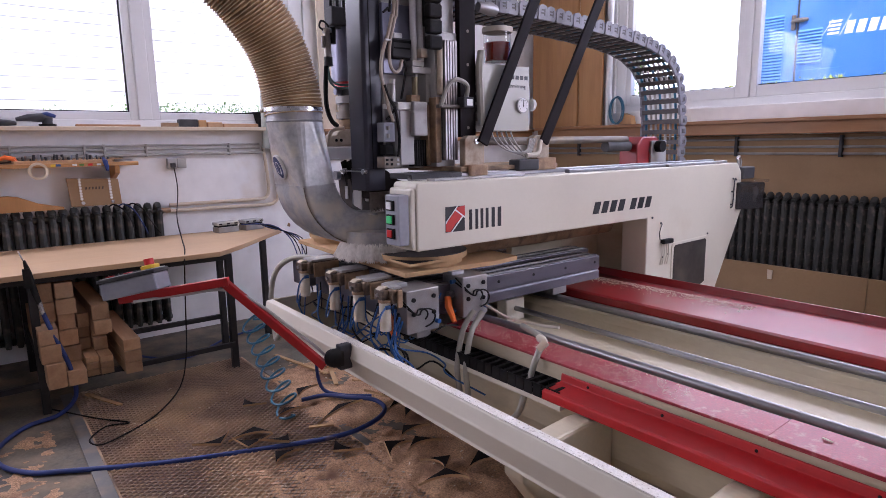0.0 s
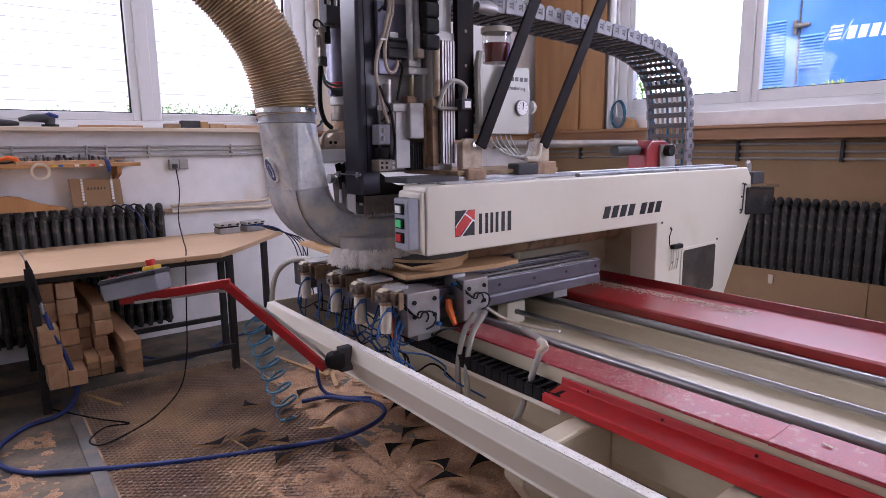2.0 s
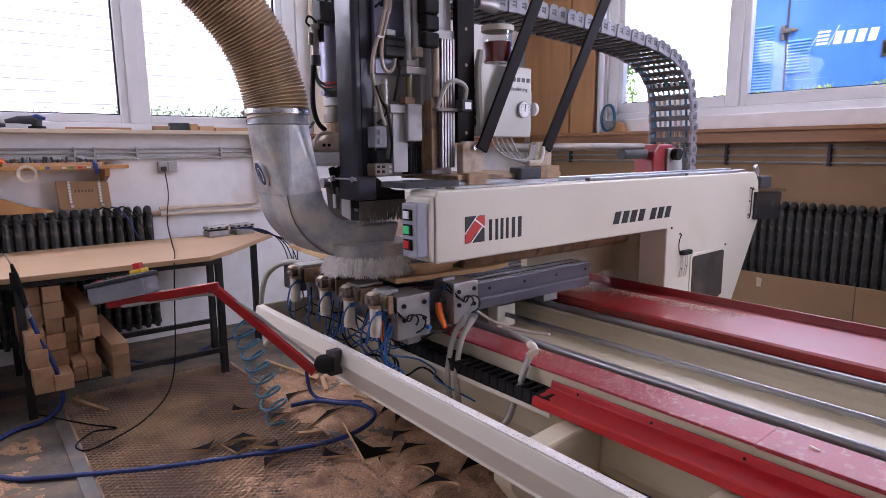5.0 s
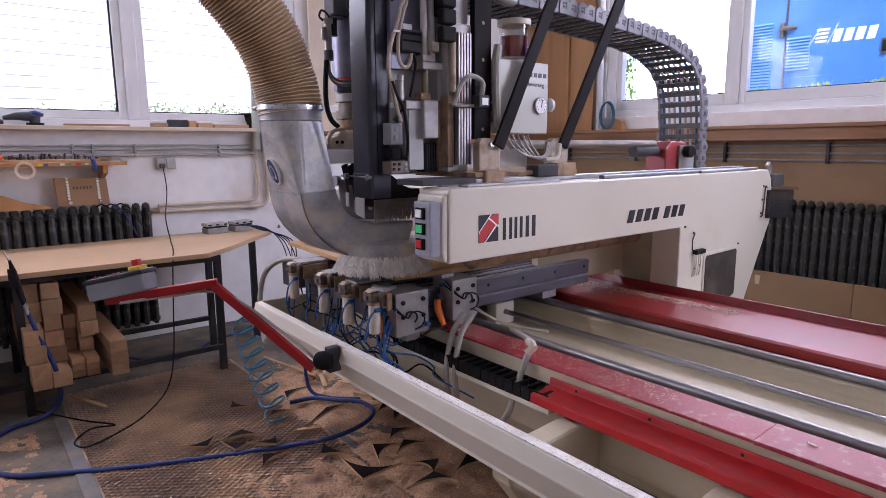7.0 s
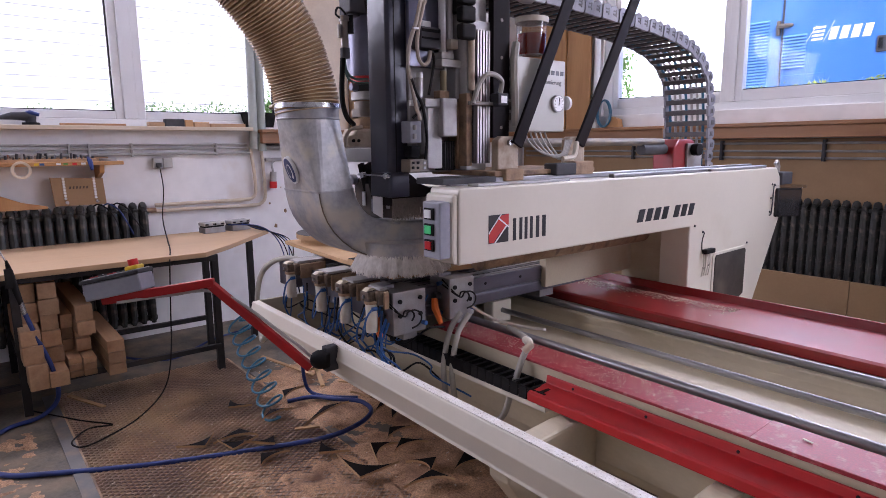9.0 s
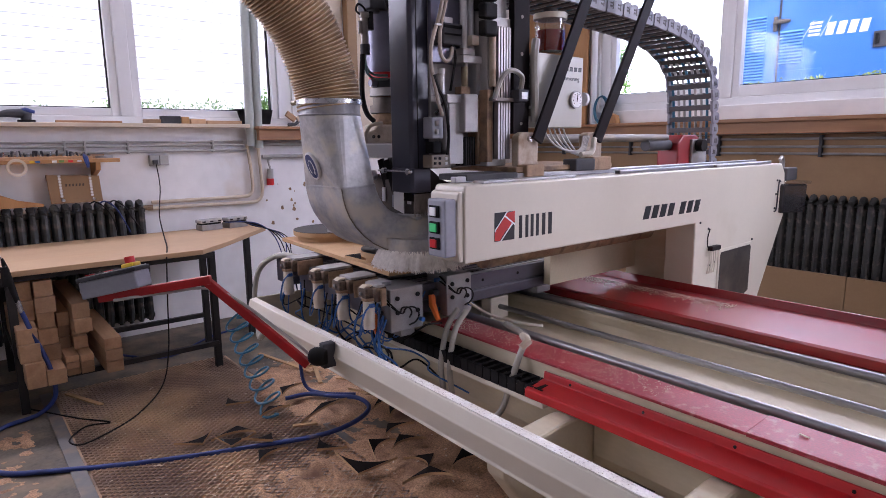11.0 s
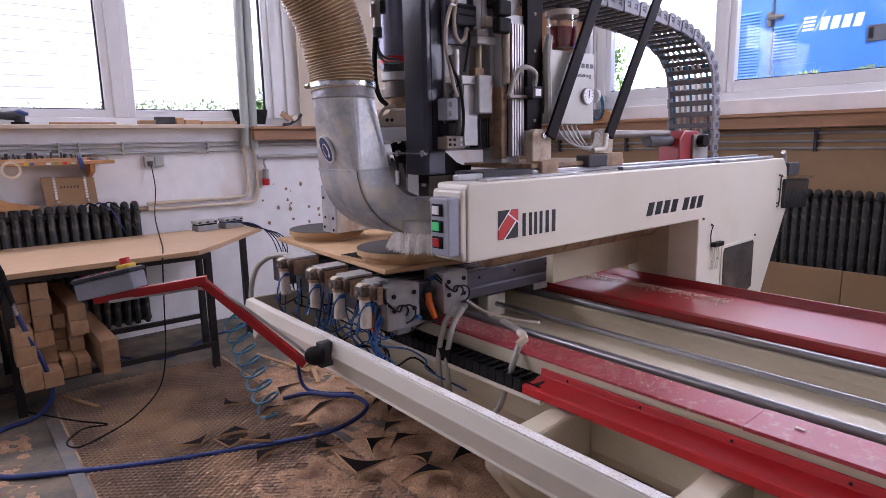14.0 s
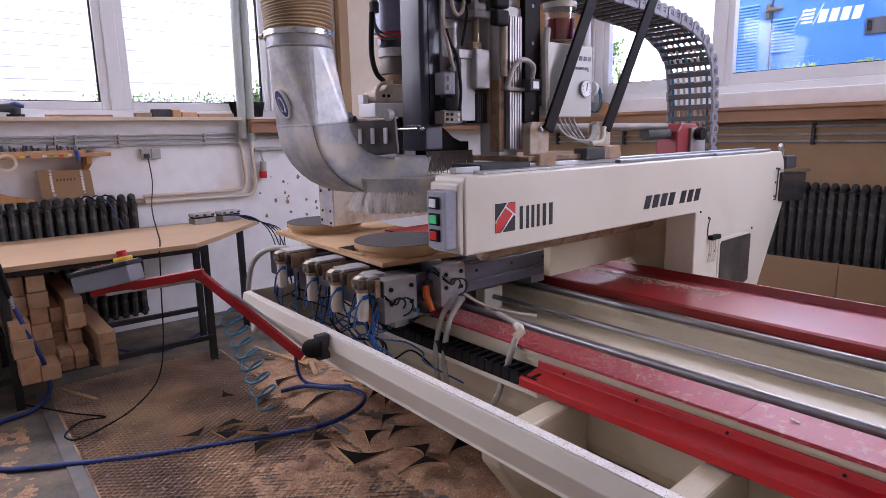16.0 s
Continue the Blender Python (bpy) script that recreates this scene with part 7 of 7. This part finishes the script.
for q, (p, ang) in enumerate(links):
    m = Matrix.Translation((0.005 * (q % 2), p.y, p.z)) @ Matrix.Rotation(ang, 4, "X")
    if side is None:
        bm = bmesh.new()
        prof = [(-0.036, -0.030), (0.022, -0.030), (0.031, -0.014), (0.030, 0.020), (0.018, 0.038), (-0.006, 0.043), (-0.026, 0.036), (-0.035, 0.016)]
        prism(prof, "x", XB - 0.014, XB, bm)
        me = bpy.data.meshes.new("side_plate")
        bm.to_mesh(me)
        me.materials.append(M["chain"])
        bm2 = B((XA + 0.014, XB - 0.014, -0.014, 0.014, -0.030, -0.022))
        me2 = bpy.data.meshes.new("crossbar")
        bm2.to_mesh(me2)
        me2.materials.append(M["chaind"])
        side, bar = me, me2
        bm3 = B((XB, XB + 0.002, -0.014, 0.006, -0.004, 0.004), (XB, XB + 0.002, -0.014, 0.006, 0.012, 0.018), (XB, XB + 0.002, 0.006, 0.011, -0.010, 0.022))
        notch = bpy.data.meshes.new("notch")
        bm3.to_mesh(notch)
        notch.materials.append(M["chaind"])
    o = new("side_plate", side)
    o.parent, o.matrix_basis = ec, Matrix.Translation(-Vector((-2.36, 3.6, 1.25))) @ m
    o2 = new("side_plate", side)
    o2.parent, o2.matrix_basis = ec, Matrix.Translation(-Vector((-2.36, 3.6, 1.25)) + Vector((XA - XB + 0.014, 0, 0))) @ m
    nt = new("notch", notch)
    nt.parent = o
    for dz in (0, 0.056):
        c = new("crossbar", bar)
        c.parent, c.location = o, (0, 0, dz)
for k in range(7):
    x = XA + 0.035 + k * 0.036
    cable("inner_cable", [(x, 1.75, 2.025), (x, 2.6, 2.012), (x, 3.0, 1.985), (x, 3.28, 1.94), (x, 3.46, 1.865), (x, 3.565, 1.76), (x, 3.6, 1.64), (x, 3.615, 1.5), (x, 3.62, 1.2)], 0.008, M["conduit"] if k % 3 else M["coil"], "grey cable in the chain", parent=ec, seg=6)
part("end_bracket", B((XA, XB, 3.55, 3.70, 1.155, 1.19)), M["cream_dirty"], ec)

# loose corner that falls away when it is cut free
fall = offcut(-1.965, 1.360, 90, 0.20, (0, 0), 0.9185, group="falling offcut")
tagged(fall, "dark faced corner offcut at the work board edge", "offcut")


def motions():
    """Gantry along x, head along y, slide along z; the hood swings out at the end."""
    rows = [(0.00, 0.000, -0.000, -0.000), (0.50, 0.009, -0.018, -0.001), (1.00, 0.023, -0.038, -0.001), (1.50, 0.037, -0.053, 0.000), (2.00, 0.053, -0.068, -0.000), (2.50, 0.069, -0.080, -0.001), (3.00, 0.089, -0.092, -0.000), (3.50, 0.105, -0.101, 0.001), (4.00, 0.128, -0.106, -0.000), (5.25, 0.182, -0.113, 0.000), (6.50, 0.233, -0.100, -0.000), (7.00, 0.254, -0.090, -0.002), (7.50, 0.272, -0.079, -0.003), (8.00, 0.290, -0.064, -0.003), (8.50, 0.307, -0.050, -0.001), (9.00, 0.325, -0.036, -0.001), (10.25, 0.357, 0.014, 0.000), (11.50, 0.377, 0.072, 0.001), (12.00, 0.381, 0.093, -0.002), (12.50, 0.383, 0.114, -0.001), (13.00, 0.400, 0.117, -0.000), (13.50, 0.410, 0.120, 0.026), (14.00, 0.409, 0.118, 0.061), (14.50, 0.408, 0.117, 0.060), (15.00, 0.409, 0.120, 0.083), (15.50, 0.409, 0.120, 0.128), (16.00, 0.409, 0.119, 0.129)]
    chain = [(0, 0.05), (2, 0.028), (4, 0.002), (6.5, -0.02), (9, -0.032), (12.5, -0.038), (14.5, -0.033), (16, -0.022)]
    ends = [(0, 0, 0), (15.5, 0, 0), (15.6, -0.002, 0.008), (15.7, -0.018, 0.021), (15.8, -0.064, 0.041), (15.9, -0.134, 0.064), (16.0, -0.165, 0.078)]

    def lerp(table, t, k):
        for a, b in zip(table, table[1:]):
            if a[0] <= t <= b[0]:
                return a[k] + (b[k] - a[k]) * (t - a[0]) / (b[0] - a[0])
        return table[-1][k]

    lo = {o: o.location.copy() for o in (ga, ca, sp, ho, hs, ec)}
    walk(ga, [(t, Matrix.Translation(lo[ga] + Vector((dx, 0, 0)))) for t, dx, dy, dz in rows])
    walk(ca, [(t, Matrix.Translation(lo[ca] + Vector((dx, dy, 0)))) for t, dx, dy, dz in rows])
    walk(sp, [(t, Matrix.Translation(lo[sp] + Vector((dx, dy, dz)))) for t, dx, dy, dz in rows])
    walk(ec, [(t, Matrix.Translation(lo[ec] + Vector((dx, lerp(chain, t, 1), 0)))) for t, dx, dy, dz in rows])
    fine = sorted(rows + [(t, *[lerp(rows, t, k) for k in (1, 2, 3)]) for t in (15.6, 15.7, 15.8, 15.9)])
    walk(ho, [(t, Matrix.Translation(lo[ho] + Vector((dx, dy + lerp(ends, t, 1), dz + lerp(ends, t, 2))))) for t, dx, dy, dz in fine])
    lean = [(0, 0), (4, -2), (8, -3), (12, -4), (13, -3), (14.5, 3), (15.5, 6), (16, 6)]
    walk(hs, [(t, Matrix.Translation(lo[hs] + Vector((dx, dy + lerp(ends, t, 1), dz + lerp(ends, t, 2)))) @ pose(0, 0, 0, -lerp(lean, t, 1), 0, 0)) for t, dx, dy, dz in fine])
    home = fall.matrix_basis.copy()
    walk(fall, [(0.0, home), (4.4, home), (4.6, pose(-2.04, 1.25, 0.86, 30, 10, 130)), (4.8, pose(-2.02, 1.20, 0.62, 65, 20, 110)), (5.0, pose(-2.02, 1.19, 0.15, 30, 10, 95)), (5.2, pose(-2.02, 1.19, 0.05, 5, 0, 90)), (16.0, pose(-2.02, 1.19, 0.05, 5, 0, 90))])


motions()
